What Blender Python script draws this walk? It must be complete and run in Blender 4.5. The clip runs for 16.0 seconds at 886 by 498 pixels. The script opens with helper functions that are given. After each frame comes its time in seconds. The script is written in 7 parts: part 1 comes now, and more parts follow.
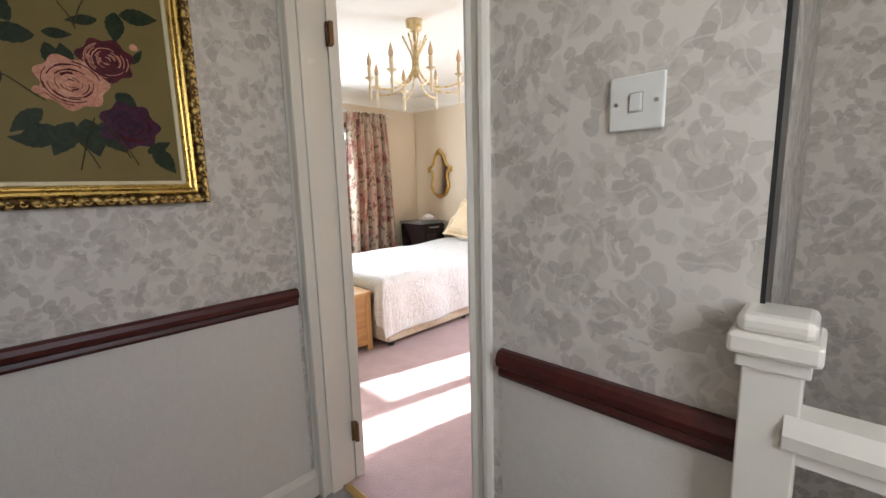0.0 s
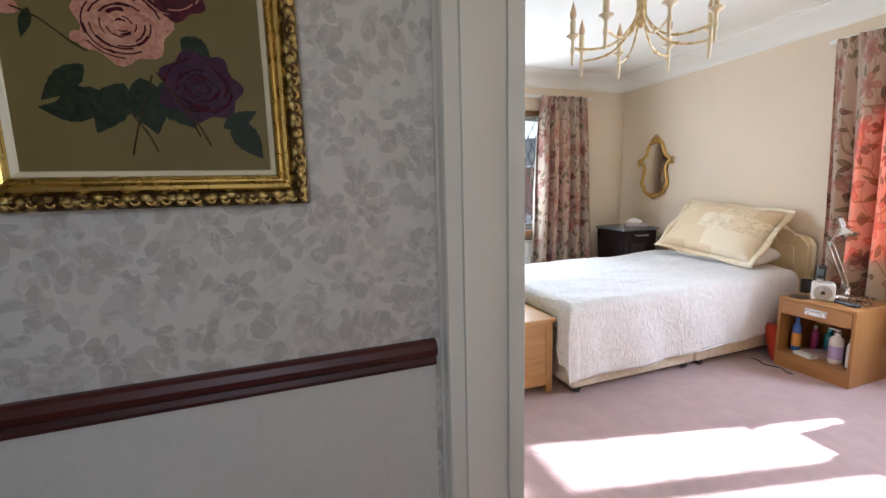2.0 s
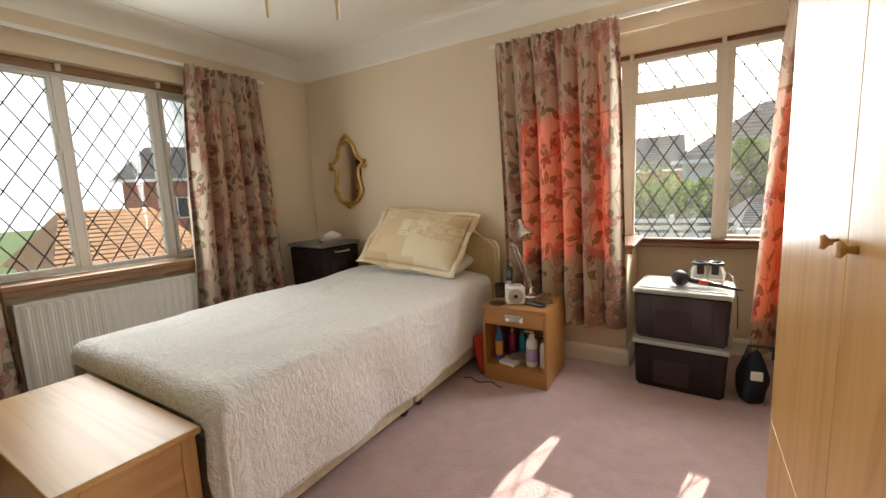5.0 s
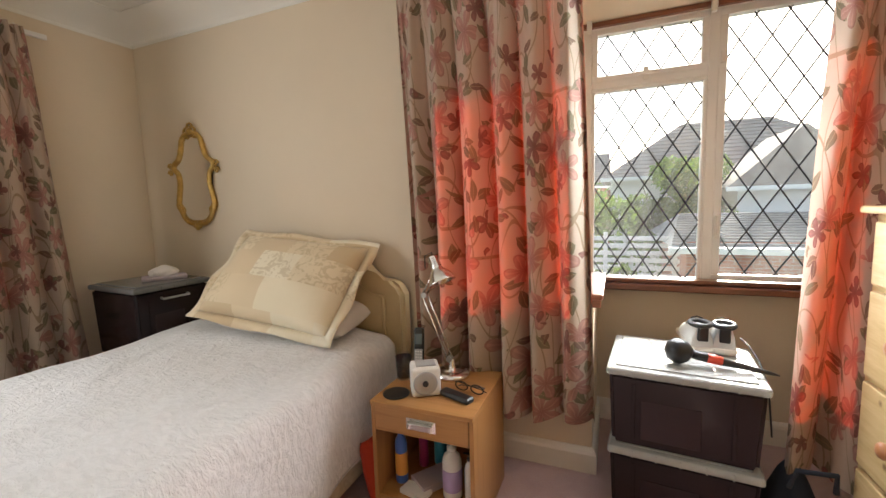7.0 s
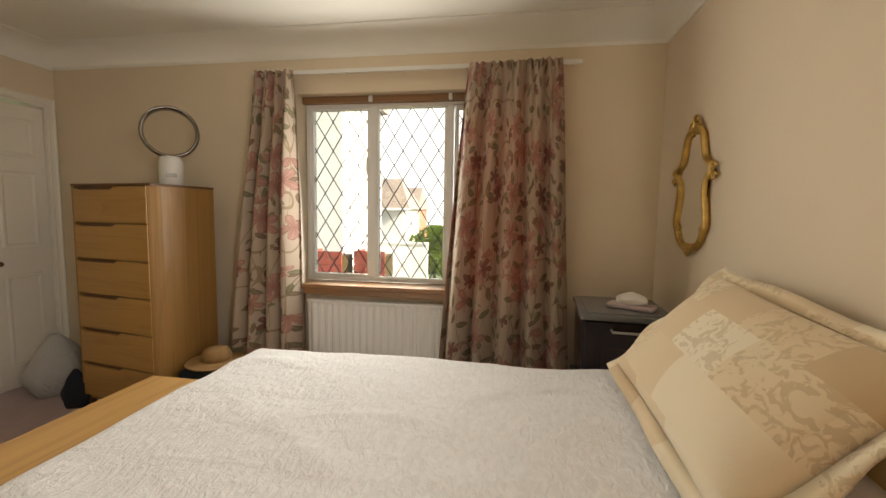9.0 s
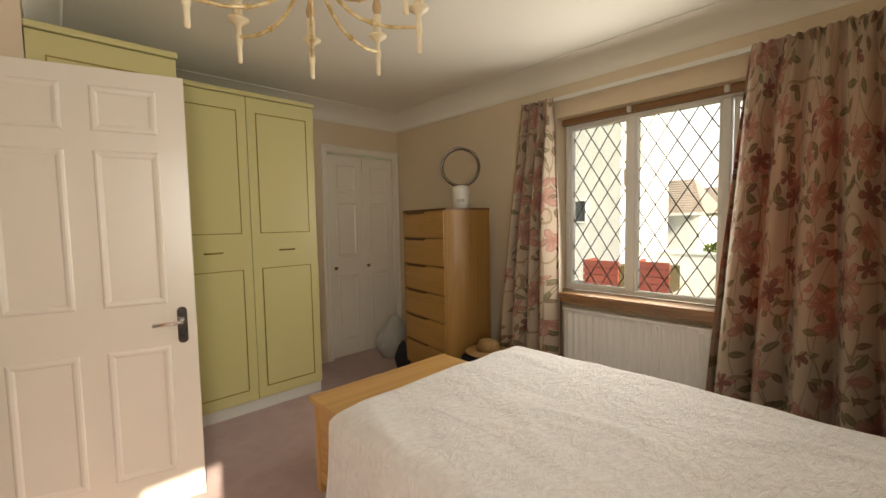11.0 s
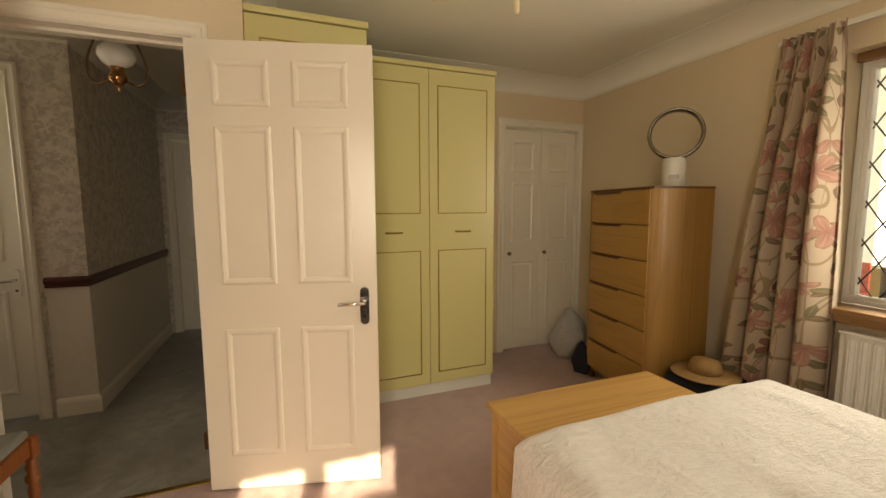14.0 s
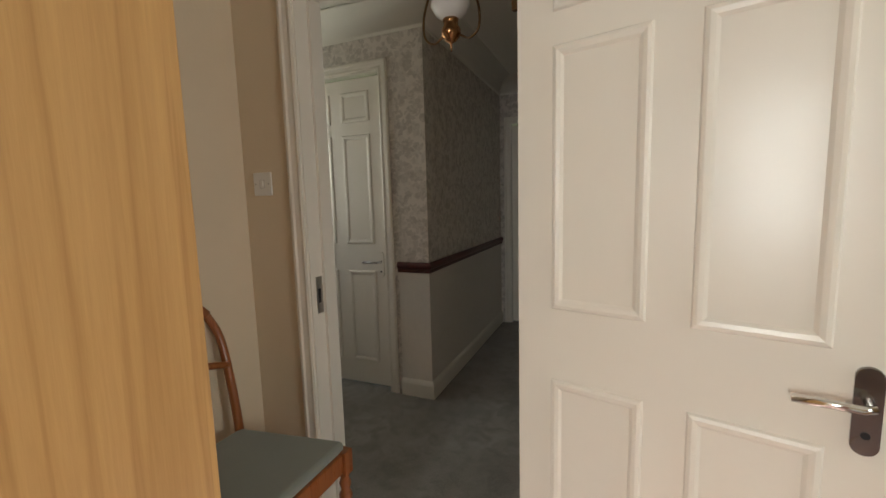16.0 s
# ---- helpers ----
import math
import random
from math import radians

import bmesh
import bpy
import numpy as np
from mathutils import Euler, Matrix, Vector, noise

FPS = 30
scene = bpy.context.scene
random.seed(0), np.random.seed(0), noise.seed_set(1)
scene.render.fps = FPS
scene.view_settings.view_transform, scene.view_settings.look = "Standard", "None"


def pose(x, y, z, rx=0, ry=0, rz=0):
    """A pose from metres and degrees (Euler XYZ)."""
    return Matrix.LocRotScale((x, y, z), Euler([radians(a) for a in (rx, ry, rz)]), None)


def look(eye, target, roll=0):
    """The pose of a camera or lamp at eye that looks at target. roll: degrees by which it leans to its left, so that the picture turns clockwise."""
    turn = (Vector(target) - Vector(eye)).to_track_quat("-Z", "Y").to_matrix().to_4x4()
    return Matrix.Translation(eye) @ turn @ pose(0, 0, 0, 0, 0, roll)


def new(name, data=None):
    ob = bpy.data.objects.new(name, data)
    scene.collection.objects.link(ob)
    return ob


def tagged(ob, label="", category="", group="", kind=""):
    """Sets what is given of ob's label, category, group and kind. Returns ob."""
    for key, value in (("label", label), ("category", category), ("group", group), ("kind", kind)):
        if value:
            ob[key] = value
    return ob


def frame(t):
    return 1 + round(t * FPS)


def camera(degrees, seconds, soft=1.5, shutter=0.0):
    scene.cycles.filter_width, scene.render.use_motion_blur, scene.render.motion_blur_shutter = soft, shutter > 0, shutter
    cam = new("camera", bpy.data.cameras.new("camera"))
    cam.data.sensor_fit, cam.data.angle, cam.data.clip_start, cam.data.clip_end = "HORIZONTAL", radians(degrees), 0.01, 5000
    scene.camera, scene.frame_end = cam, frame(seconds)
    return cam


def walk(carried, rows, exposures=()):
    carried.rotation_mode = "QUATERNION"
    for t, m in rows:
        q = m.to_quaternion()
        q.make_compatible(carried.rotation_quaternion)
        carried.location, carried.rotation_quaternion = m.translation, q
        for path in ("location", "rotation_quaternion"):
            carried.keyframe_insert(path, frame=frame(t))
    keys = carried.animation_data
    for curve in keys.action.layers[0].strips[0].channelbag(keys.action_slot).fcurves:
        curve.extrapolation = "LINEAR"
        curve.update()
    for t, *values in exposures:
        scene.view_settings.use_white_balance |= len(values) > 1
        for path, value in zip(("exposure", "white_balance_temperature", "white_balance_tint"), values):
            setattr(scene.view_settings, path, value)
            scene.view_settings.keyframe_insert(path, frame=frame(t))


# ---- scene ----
cam = camera(94.6, 16.0)
METRES, EYE, TILT, LEAN, TURN = 5.5, 1.24, 0.0, 0.0, 44.3
ROWS = [
    (0.0, 0.0, 0.0, 0.0, -0.24, -8.7, 1.6),
    (0.5, 0.0041, 0.0249, -0.0007, 16.37, -8.72, 1.31),
    (1.0, -0.0043, 0.0567, 0.0001, 25.74, -8.59, 0.86),
    (1.5, -0.0141, 0.0851, -0.0019, 29.6, -8.37, 1.14),
    (2.0, -0.0216, 0.1211, -0.0017, 25.79, -8.2, 1.5),
    (2.5, -0.0364, 0.1545, -0.0023, 10.47, -7.91, 2.2),
    (3.0, -0.0437, 0.1811, -0.0074, -6.52, -9.25, 2.43),
    (3.5, -0.0367, 0.215, -0.0143, -11.01, -9.9, 2.89),
    (6.0, 0.026, 0.3738, -0.0116, -18.54, -5.58, 2.12),
    (6.5, 0.051, 0.4194, -0.0114, -23.88, -5.34, 2.75),
    (7.0, 0.0843, 0.4652, -0.0091, -21.71, -6.17, 1.76),
    (7.5, 0.1194, 0.521, -0.0059, -14.87, -5.08, 0.65),
    (8.0, 0.1543, 0.5632, -0.0058, 2.49, -5.04, 1.11),
    (8.5, 0.1691, 0.5987, -0.003, 28.54, -6.11, 0.34),
    (9.0, 0.1632, 0.6248, 0.004, 54.8, -4.95, -0.95),
    (9.5, 0.1725, 0.6375, 0.0087, 74.08, -4.51, 0.59),
    (10.0, 0.1884, 0.642, 0.0109, 87.79, -4.13, 0.67),
    (12.5, 0.2037, 0.6417, 0.0109, 93.77, -3.8, 1.07),
    (13.0, 0.1954, 0.6392, 0.0088, 94.92, -4.53, 0.63),
    (13.5, 0.1643, 0.621, 0.0087, 103.01, -5.09, 0.07),
    (14.0, 0.1407, 0.6015, 0.0078, 114.69, -5.74, 0.24),
    (14.5, 0.1126, 0.594, 0.0073, 128.54, -6.29, 0.5),
    (15.0, 0.083, 0.5793, 0.004, 143.06, -6.55, 0.52),
    (15.5, 0.0621, 0.5289, 0.002, 152.35, -6.74, 0.19),
    (16.0, 0.0461, 0.473, 0.0017, 158.09, -6.68, 1.51),
]
# stops, white balance and tint as the film's own camera adapts
LIGHT = [(0.0, 2.65, 5900, 10), (1.0, 2.55, 5900, 10), (1.5, 2.5, 5800, 10), (2.1, 2.25, 5500, 10), (2.6, 2.1, 5500, 5), (3.0, 2.0, 5900, 5), (3.5, 1.85, 6900, 5), (6.0, 1.42, 6900, 10), (6.5, 1.65, 6700, 10), (7.5, 1.7, 6300, 10), (8.0, 1.45, 6500, 10), (8.5, 1.45, 7600, 10), (9.0, 1.5, 7500, 10), (10.0, 1.42, 7700, 10), (12.5, 1.25, 7900, 10), (13.5, 1.25, 8000, 10), (14.4, 1.55, 11500, 10), (15.0, 1.6, 7900, 7), (15.5, 1.55, 7050, 5), (16.0, 1.5, 6750, 5)]
walk(cam, [(t, pose(0, 0, EYE, TILT, LEAN, TURN) @ pose(METRES * x, METRES * y, METRES * z, 90 + pitch, roll, yaw)) for t, x, y, z, yaw, pitch, roll in ROWS], LIGHT)

# ---- world, sun and large lights ----
world = bpy.data.worlds.new("world")
scene.world = world
world.use_nodes = True
wnt = world.node_tree
sky = wnt.nodes.new("ShaderNodeTexSky")
sky.sky_type = "NISHITA"
sky.sun_disc = False
SUN_EL, SUN_AZ = 28.3, 13.0      # elevation, and degrees clockwise from +y
sky.sun_elevation = radians(SUN_EL)
sky.sun_rotation = radians(SUN_AZ)
sky.dust_density = 1.2
wnt.links.new(sky.outputs[0], wnt.nodes["Background"].inputs[0])
wnt.nodes["Background"].inputs[1].default_value = 0.09


def lamp(name, kind, m, energy, colour, **settings):
    data = bpy.data.lights.new(name, kind)
    data.energy, data.color = energy, colour
    ob = new(name, data)
    ob.matrix_world = m
    return ob


el, az = radians(SUN_EL), radians(SUN_AZ)
to_sun = Vector((math.sin(az) * math.cos(el), math.cos(az) * math.cos(el), math.sin(el)))
sun = lamp("sun", "SUN", look(to_sun * 30, (0, 0, 0)), 5.0, (1.0, 0.93, 0.82))
sun.data.angle = radians(0.6)


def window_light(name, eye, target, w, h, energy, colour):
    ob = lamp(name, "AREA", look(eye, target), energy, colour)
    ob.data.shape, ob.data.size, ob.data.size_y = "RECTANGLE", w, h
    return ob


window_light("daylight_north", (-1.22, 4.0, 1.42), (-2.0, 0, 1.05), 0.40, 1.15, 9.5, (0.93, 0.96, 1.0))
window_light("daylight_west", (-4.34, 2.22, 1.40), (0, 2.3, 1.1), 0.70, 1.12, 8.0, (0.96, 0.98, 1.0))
# added fill lamp at an unseen hall window, to brighten the landing
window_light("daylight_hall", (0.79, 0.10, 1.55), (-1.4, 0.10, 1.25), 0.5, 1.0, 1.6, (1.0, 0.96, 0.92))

# ---- node helpers and materials ----


class Nodes:
    """A small wrapper for building node materials."""

    def __init__(self, name):
        self.mat = bpy.data.materials.new(name)
        self.mat.use_nodes = True
        self.nt = self.mat.node_tree
        self.bsdf = self.nt.nodes["Principled BSDF"]
        self.out = self.nt.nodes["Material Output"]

    def put(self, socket, value):
        if hasattr(value, "is_output"):
            self.nt.links.new(value, socket)
        elif value is not None:
            if hasattr(socket.default_value, "__len__") and hasattr(value, "__len__") and len(socket.default_value) == 4 and len(value) == 3:
                value = (*value, 1.0)
            socket.default_value = value

    def math(self, op, a, b=None, c=None):
        n = self.nt.nodes.new("ShaderNodeMath")
        n.operation = op
        for s, v in zip(n.inputs, (a, b, c)):
            self.put(s, v)
        return n.outputs[0]

    def vec(self, op, a, b=None):
        n = self.nt.nodes.new("ShaderNodeVectorMath")
        n.operation = op
        self.put(n.inputs[0], a)
        if op == "SCALE":
            self.put(n.inputs[3], b)
        else:
            self.put(n.inputs[1], b)
        return n.outputs["Value"] if op in ("LENGTH", "DOT_PRODUCT", "DISTANCE") else n.outputs["Vector"]

    def coord(self, kind="Object", scale=(1, 1, 1), rot=(0, 0, 0), loc=(0, 0, 0)):
        n = self.nt.nodes.new("ShaderNodeTexCoord")
        m = self.nt.nodes.new("ShaderNodeMapping")
        self.nt.links.new(n.outputs[kind], m.inputs[0])
        m.inputs["Scale"].default_value = scale
        m.inputs["Rotation"].default_value = rot
        m.inputs["Location"].default_value = loc
        return m.outputs[0]

    def noise(self, v, scale, detail=3.0, rough=0.55, distort=0.0, colour=False):
        n = self.nt.nodes.new("ShaderNodeTexNoise")
        self.put(n.inputs["Vector"], v)
        for k, x in (("Scale", scale), ("Detail", detail), ("Roughness", rough), ("Distortion", distort)):
            n.inputs[k].default_value = x
        return n.outputs["Color" if colour else 0]

    def voronoi(self, v, scale, feature="F1", rand=1.0):
        n = self.nt.nodes.new("ShaderNodeTexVoronoi")
        n.feature = feature
        self.put(n.inputs["Vector"], v)
        n.inputs["Scale"].default_value = scale
        n.inputs["Randomness"].default_value = rand
        return n.outputs

    def wave(self, v, scale, distort=0.0, detail=2.0, dscale=1.0, direction="X", profile="SIN"):
        n = self.nt.nodes.new("ShaderNodeTexWave")
        n.bands_direction, n.wave_profile = direction, profile
        self.put(n.inputs["Vector"], v)
        for k, x in (("Scale", scale), ("Distortion", distort), ("Detail", detail), ("Detail Scale", dscale)):
            n.inputs[k].default_value = x
        return n.outputs[1]

    def ramp(self, fac, *stops):
        n = self.nt.nodes.new("ShaderNodeValToRGB")
        self.put(n.inputs[0], fac)
        e = n.color_ramp.elements
        while len(e) < len(stops):
            e.new(0.5)
        for k, (p, c) in zip(e, stops):
            k.position = p
            k.color = (c, c, c, 1) if not hasattr(c, "__len__") else (*c, 1)
        return n.outputs[0]

    def mix(self, fac, a, b, blend="MIX"):
        n = self.nt.nodes.new("ShaderNodeMix")
        n.data_type, n.blend_type = "RGBA", blend
        self.put(n.inputs[0], fac)
        self.put(n.inputs[6], a)
        self.put(n.inputs[7], b)
        return n.outputs[2]

    def split(self, v):
        n = self.nt.nodes.new("ShaderNodeSeparateXYZ")
        self.put(n.inputs[0], v)
        return n.outputs

    def join(self, x, y, z=0.0):
        n = self.nt.nodes.new("ShaderNodeCombineXYZ")
        for s, v in zip(n.inputs, (x, y, z)):
            self.put(s, v)
        return n.outputs[0]

    def random(self):
        return self.nt.nodes.new("ShaderNodeObjectInfo").outputs["Random"]

    def bump(self, height, strength=0.3, distance=0.01):
        n = self.nt.nodes.new("ShaderNodeBump")
        self.put(n.inputs["Height"], height)
        n.inputs["Strength"].default_value = strength
        n.inputs["Distance"].default_value = distance
        self.nt.links.new(n.outputs[0], self.bsdf.inputs["Normal"])
        return n.outputs[0]

    def done(self, colour=None, rough=0.5, metal=0.0, **more):
        self.put(self.bsdf.inputs["Base Color"], colour)
        self.put(self.bsdf.inputs["Roughness"], rough)
        self.put(self.bsdf.inputs["Metallic"], metal)
        for k, v in more.items():
            self.put(self.bsdf.inputs[k.replace("_", " ")], v)
        return self.mat


def shade(c, k):
    return tuple(min(1.0, x * k) for x in c)


def paint(name, c, rough=0.5, amount=0.05, bump=0.05, scale=120.0, **more):
    n = Nodes(name)
    p = n.coord()
    big = n.noise(p, 1.7, 4)
    small = n.noise(p, 14, 3)
    col = n.mix(n.ramp(big, (0.3, 0.0), (0.7, 1.0)), shade(c, 1 - amount), shade(c, 1 + amount * 0.6))
    col = n.mix(n.ramp(small, (0.5, 0.0), (0.8, 0.3)), col, shade(c, 1 - amount))
    n.bump(n.noise(p, scale, 2), bump, 0.004)
    r = n.math("MULTIPLY_ADD", small, 0.05, rough - 0.025)
    return n.done(col, r, **more)


def wood(name, dark, light, rough=0.4, grain=(1, 1, 14), ring=5.0, bump=0.1, axis="Z", coat=0.1):
    """Wood whose grain runs along the given axis of the object."""
    n = Nodes(name)
    s = {"Z": (1, 1, 0.04), "X": (0.04, 1, 1), "Y": (1, 0.04, 1)}[axis]
    p = n.coord("Object", s)
    off = n.vec("ADD", p, n.vec("SCALE", n.join(n.random(), n.random(), n.random()), 7.0))
    wav = n.noise(off, ring, 4, 0.6, 1.6)
    cath = n.math("FRACT", n.math("MULTIPLY", wav, 7.0))
    line = n.ramp(cath, (0.0, 0.25), (0.10, 0.5), (0.55, 0.85), (0.9, 0.75), (1.0, 0.3))
    fine = n.noise(off, 150, 4, 0.75)
    mid = n.noise(off, 34, 4)
    f = n.math("ADD", n.math("MULTIPLY", line, 0.36), n.math("ADD", n.math("MULTIPLY", fine, 0.34), n.math("MULTIPLY", mid, 0.30)))
    col = n.ramp(f, (0.25, dark), (0.78, light))
    n.bump(fine, bump, 0.003)
    return n.done(col, n.math("MULTIPLY_ADD", fine, 0.2, rough - 0.1), Coat_Weight=coat, Coat_Roughness=0.25)


def metal(name, c, rough=0.2, amount=0.1):
    n = Nodes(name)
    p = n.coord()
    k = n.noise(p, 35, 4)
    col = n.mix(k, shade(c, 1 - amount), shade(c, 1 + amount))
    return n.done(col, n.math("MULTIPLY_ADD", k, 0.2, rough - 0.08), 1.0)


def plastic(name, c, rough=0.35, amount=0.06, **more):
    return paint(name, c, rough, amount, 0.03, 200, **more)


M = {}
M["cream"] = paint("cream_emulsion", (0.70, 0.59, 0.44), 0.75, 0.03, 0.12, 90)
M["ceiling"] = paint("ceiling_white", (0.80, 0.78, 0.71), 0.8, 0.02, 0.1, 80)
M["gloss"] = paint("white_gloss_paint", (0.80, 0.76, 0.68), 0.32, 0.03, 0.04, 60, Coat_Weight=0.25, Coat_Roughness=0.2)
M["pvc"] = paint("white_window_plastic", (0.82, 0.82, 0.80), 0.35, 0.02, 0.01)
M["rail"] = wood("mahogany_stain", (0.030, 0.004, 0.003), (0.085, 0.012, 0.008), 0.45, axis="Y", coat=0.08)
M["sillwood"] = wood("reddish_sill_wood", (0.10, 0.030, 0.014), (0.24, 0.085, 0.04), 0.35, axis="X", coat=0.3)
M["sillwood_y"] = wood("brown_sill_wood", (0.16, 0.075, 0.03), (0.38, 0.21, 0.10), 0.4, axis="Y", coat=0.2)
M["oak"] = wood("oak_veneer", (0.40, 0.205, 0.062), (0.66, 0.40, 0.155), 0.40, ring=2.6, axis="Z")
M["oak_x"] = wood("oak_veneer_level", (0.41, 0.22, 0.072), (0.64, 0.39, 0.155), 0.4, ring=3.0, axis="X")
M["oak_y"] = wood("oak_veneer_across", (0.40, 0.21, 0.068), (0.63, 0.38, 0.15), 0.4, ring=3.0, axis="Y")
M["chair_wood"] = wood("reddish_chair_wood", (0.20, 0.055, 0.014), (0.36, 0.12, 0.034), 0.3, axis="Z", coat=0.4)
M["gold_edge"] = wood("beech_veneer", (0.24, 0.125, 0.036), (0.37, 0.205, 0.068), 0.4, axis="Z")
M["beech_x"] = wood("beech_front", (0.28, 0.14, 0.04), (0.42, 0.235, 0.075), 0.4, axis="X")
n = Nodes("pale_yellow_laminate")
p = n.coord()
M["yellow"] = n.done(n.mix(n.noise(p, 1.3, 2), (0.545, 0.505, 0.245), (0.575, 0.53, 0.262)), n.math("MULTIPLY_ADD", n.noise(p, 3.0, 2), 0.06, 0.27), Specular_IOR_Level=0.55)
M["gilt_line"] = metal("gilt_moulding", (0.32, 0.23, 0.085), 0.4)
M["plinth"] = paint("grey_white_plinth", (0.62, 0.62, 0.58), 0.5, 0.04)
M["chrome"] = metal("chrome", (0.78, 0.77, 0.75), 0.14, 0.05)
M["steel"] = metal("brushed_steel", (0.52, 0.50, 0.47), 0.3)
M["dark_steel"] = metal("dark_polished_steel", (0.26, 0.24, 0.22), 0.16)
M["brass"] = metal("aged_brass", (0.62, 0.44, 0.18), 0.3)
M["gilt"] = metal("antique_gilt", (0.58, 0.38, 0.12), 0.34, 0.45)
M["bronze"] = metal("dark_bronze", (0.20, 0.12, 0.06), 0.35, 0.2)
M["black"] = plastic("black_plastic", (0.016, 0.016, 0.017), 0.3)
M["navy"] = paint("navy_cloth", (0.014, 0.018, 0.03), 0.9, 0.3, 0.4, 300)
M["white_plastic"] = plastic("white_plastic", (0.78, 0.77, 0.73), 0.35)
M["ivory"] = plastic("cream_enamel", (0.80, 0.70, 0.48), 0.35, 0.08)
M["candle"] = plastic("candle_bulb_glass", (0.80, 0.58, 0.36), 0.25, 0.1, Transmission_Weight=0.35)
M["grey_plastic"] = plastic("grey_plastic", (0.42, 0.42, 0.41), 0.35)
M["radiator"] = paint("radiator_enamel", (0.78, 0.77, 0.74), 0.35, 0.02, 0.02)


def carpet(name, c, c2, blotch=0.0):
    n = Nodes(name)
    p = n.coord()
    big = n.noise(p, 2.3, 5, 0.6)
    tread = n.noise(p, 9, 4, 0.6, 0.6)
    pile = n.noise(p, 260, 2)
    tuft = n.voronoi(p, 170)[0]
    col = n.mix(n.ramp(big, (0.35, 0.0), (0.65, 1.0)), c, c2)
    col = n.mix(n.ramp(tread, (0.42, 0.0), (0.62, 0.35 + blotch)), col, shade(c, 0.72))
    col = n.mix(n.ramp(pile, (0.3, 0.0), (0.7, 0.5)), col, shade(c2, 1.12))
    n.bump(n.math("ADD", n.math("SUBTRACT", 1.0, tuft), n.math("MULTIPLY", tread, 1.4)), 0.4, 0.006)
    return n.done(col, 0.97, Sheen_Weight=0.25)


M["carpet"] = carpet("mauve_carpet", (0.41, 0.292, 0.295), (0.48, 0.345, 0.345))
M["hall_carpet"] = carpet("grey_hall_carpet", (0.15, 0.137, 0.12), (0.26, 0.243, 0.215), 0.4)


def leafy(n, v, scale, size, petals, sharp):
    """A mask of flower or leaf shapes scattered over the plane of v, with the random colour of each cell."""
    vo = n.voronoi(v, scale)
    d = n.vec("SUBTRACT", v, n.vec("SCALE", vo["Position"], 1.0))
    x, y, _ = n.split(d)
    r = n.vec("LENGTH", n.join(x, y))
    rnd = n.split(vo["Color"])
    ang = n.math("ADD", n.math("ARCTAN2", y, x), n.math("MULTIPLY", rnd[0], 6.28))
    lobe = n.math("ABSOLUTE", n.math("COSINE", n.math("MULTIPLY", ang, petals / 2)))
    lim = n.math("MULTIPLY", n.math("POWER", lobe, sharp), size / scale)
    lim = n.math("MULTIPLY_ADD", rnd[1], 0.35 * size / scale, n.math("MULTIPLY", lim, 0.75))
    return n.math("LESS_THAN", r, lim), rnd, r, lim, lobe


def wallpaper(name, plain=False):
    """Pale embossed paper with trailing flowers; the lower paper has only a faint weave."""
    n = Nodes(name)
    p = n.coord("Object")
    x, y, z = n.split(p)
    v = n.join(n.math("ADD", x, y), z)
    base, low = (0.71, 0.66, 0.60), (0.42, 0.38, 0.34)
    wob = n.vec("ADD", v, n.vec("SCALE", n.noise(v, 7, 3, colour=True), 0.09))
    if plain:
        zig = n.noise(n.vec("MULTIPLY", wob, (1.0, 0.55, 1.0)), 34, 3, 0.6, 1.2)
        fine = n.noise(v, 160, 3)
        col = n.mix(n.ramp(zig, (0.35, 0.0), (0.8, 0.5)), (0.72, 0.68, 0.62), (0.62, 0.585, 0.53))
        col = n.mix(n.ramp(fine, (0.4, 0.0), (0.7, 0.4)), col, (0.62, 0.585, 0.54))
        n.bump(n.math("ADD", zig, fine), 0.18, 0.004)
        return n.done(col, 0.6)
    a, ra, r1, l1, lobe1 = leafy(n, wob, 9.5, 0.46, 5, 0.7)
    b, rb, r2, l2, lobe2 = leafy(n, n.vec("ADD", wob, (3.7, 1.3, 0)), 12.0, 0.52, 2, 1.6)
    c, rc, r3, l3, lobe3 = leafy(n, n.vec("ADD", wob, (8.1, 4.6, 0)), 15.0, 0.5, 3, 1.3)
    vine = n.math("LESS_THAN", n.math("ABSOLUTE", n.math("SUBTRACT", n.noise(v, 9.0, 1), 0.5)), 0.010)
    fine = n.noise(v, 75, 3)
    damp = n.noise(v, 2.6, 4)
    col = n.mix(n.ramp(damp, (0.35, 0.0), (0.7, 1.0)), base, shade(base, 0.93))
    ink = n.math("MULTIPLY", fine, 0.9)
    for mask, rnd, k in ((b, rb, 0.30), (c, rc, 0.22), (a, ra, 0.16)):
        col = n.mix(n.math("MULTIPLY", mask, n.math("MULTIPLY", n.math("MULTIPLY_ADD", rnd[2], 0.6, k), n.math("MULTIPLY_ADD", ink, 0.9, 0.35))), col, low)
    heart = n.math("LESS_THAN", r1, n.math("MULTIPLY", l1, 0.3))
    col = n.mix(n.math("MULTIPLY", heart, 0.6), col, (0.68, 0.63, 0.57))
    col = n.mix(n.math("MULTIPLY", vine, 0.45), col, (0.68, 0.645, 0.595))
    h = n.math("ADD", n.math("MULTIPLY", n.math("ADD", a, b), 0.7), n.math("ADD", vine, n.math("MULTIPLY", fine, 0.3)))
    n.bump(h, 0.22, 0.003)
    return n.done(col, n.math("MULTIPLY_ADD", vine, -0.15, 0.55))


M["paper"] = wallpaper("floral_wallpaper")
M["paper_low"] = wallpaper("plain_lower_wallpaper", True)


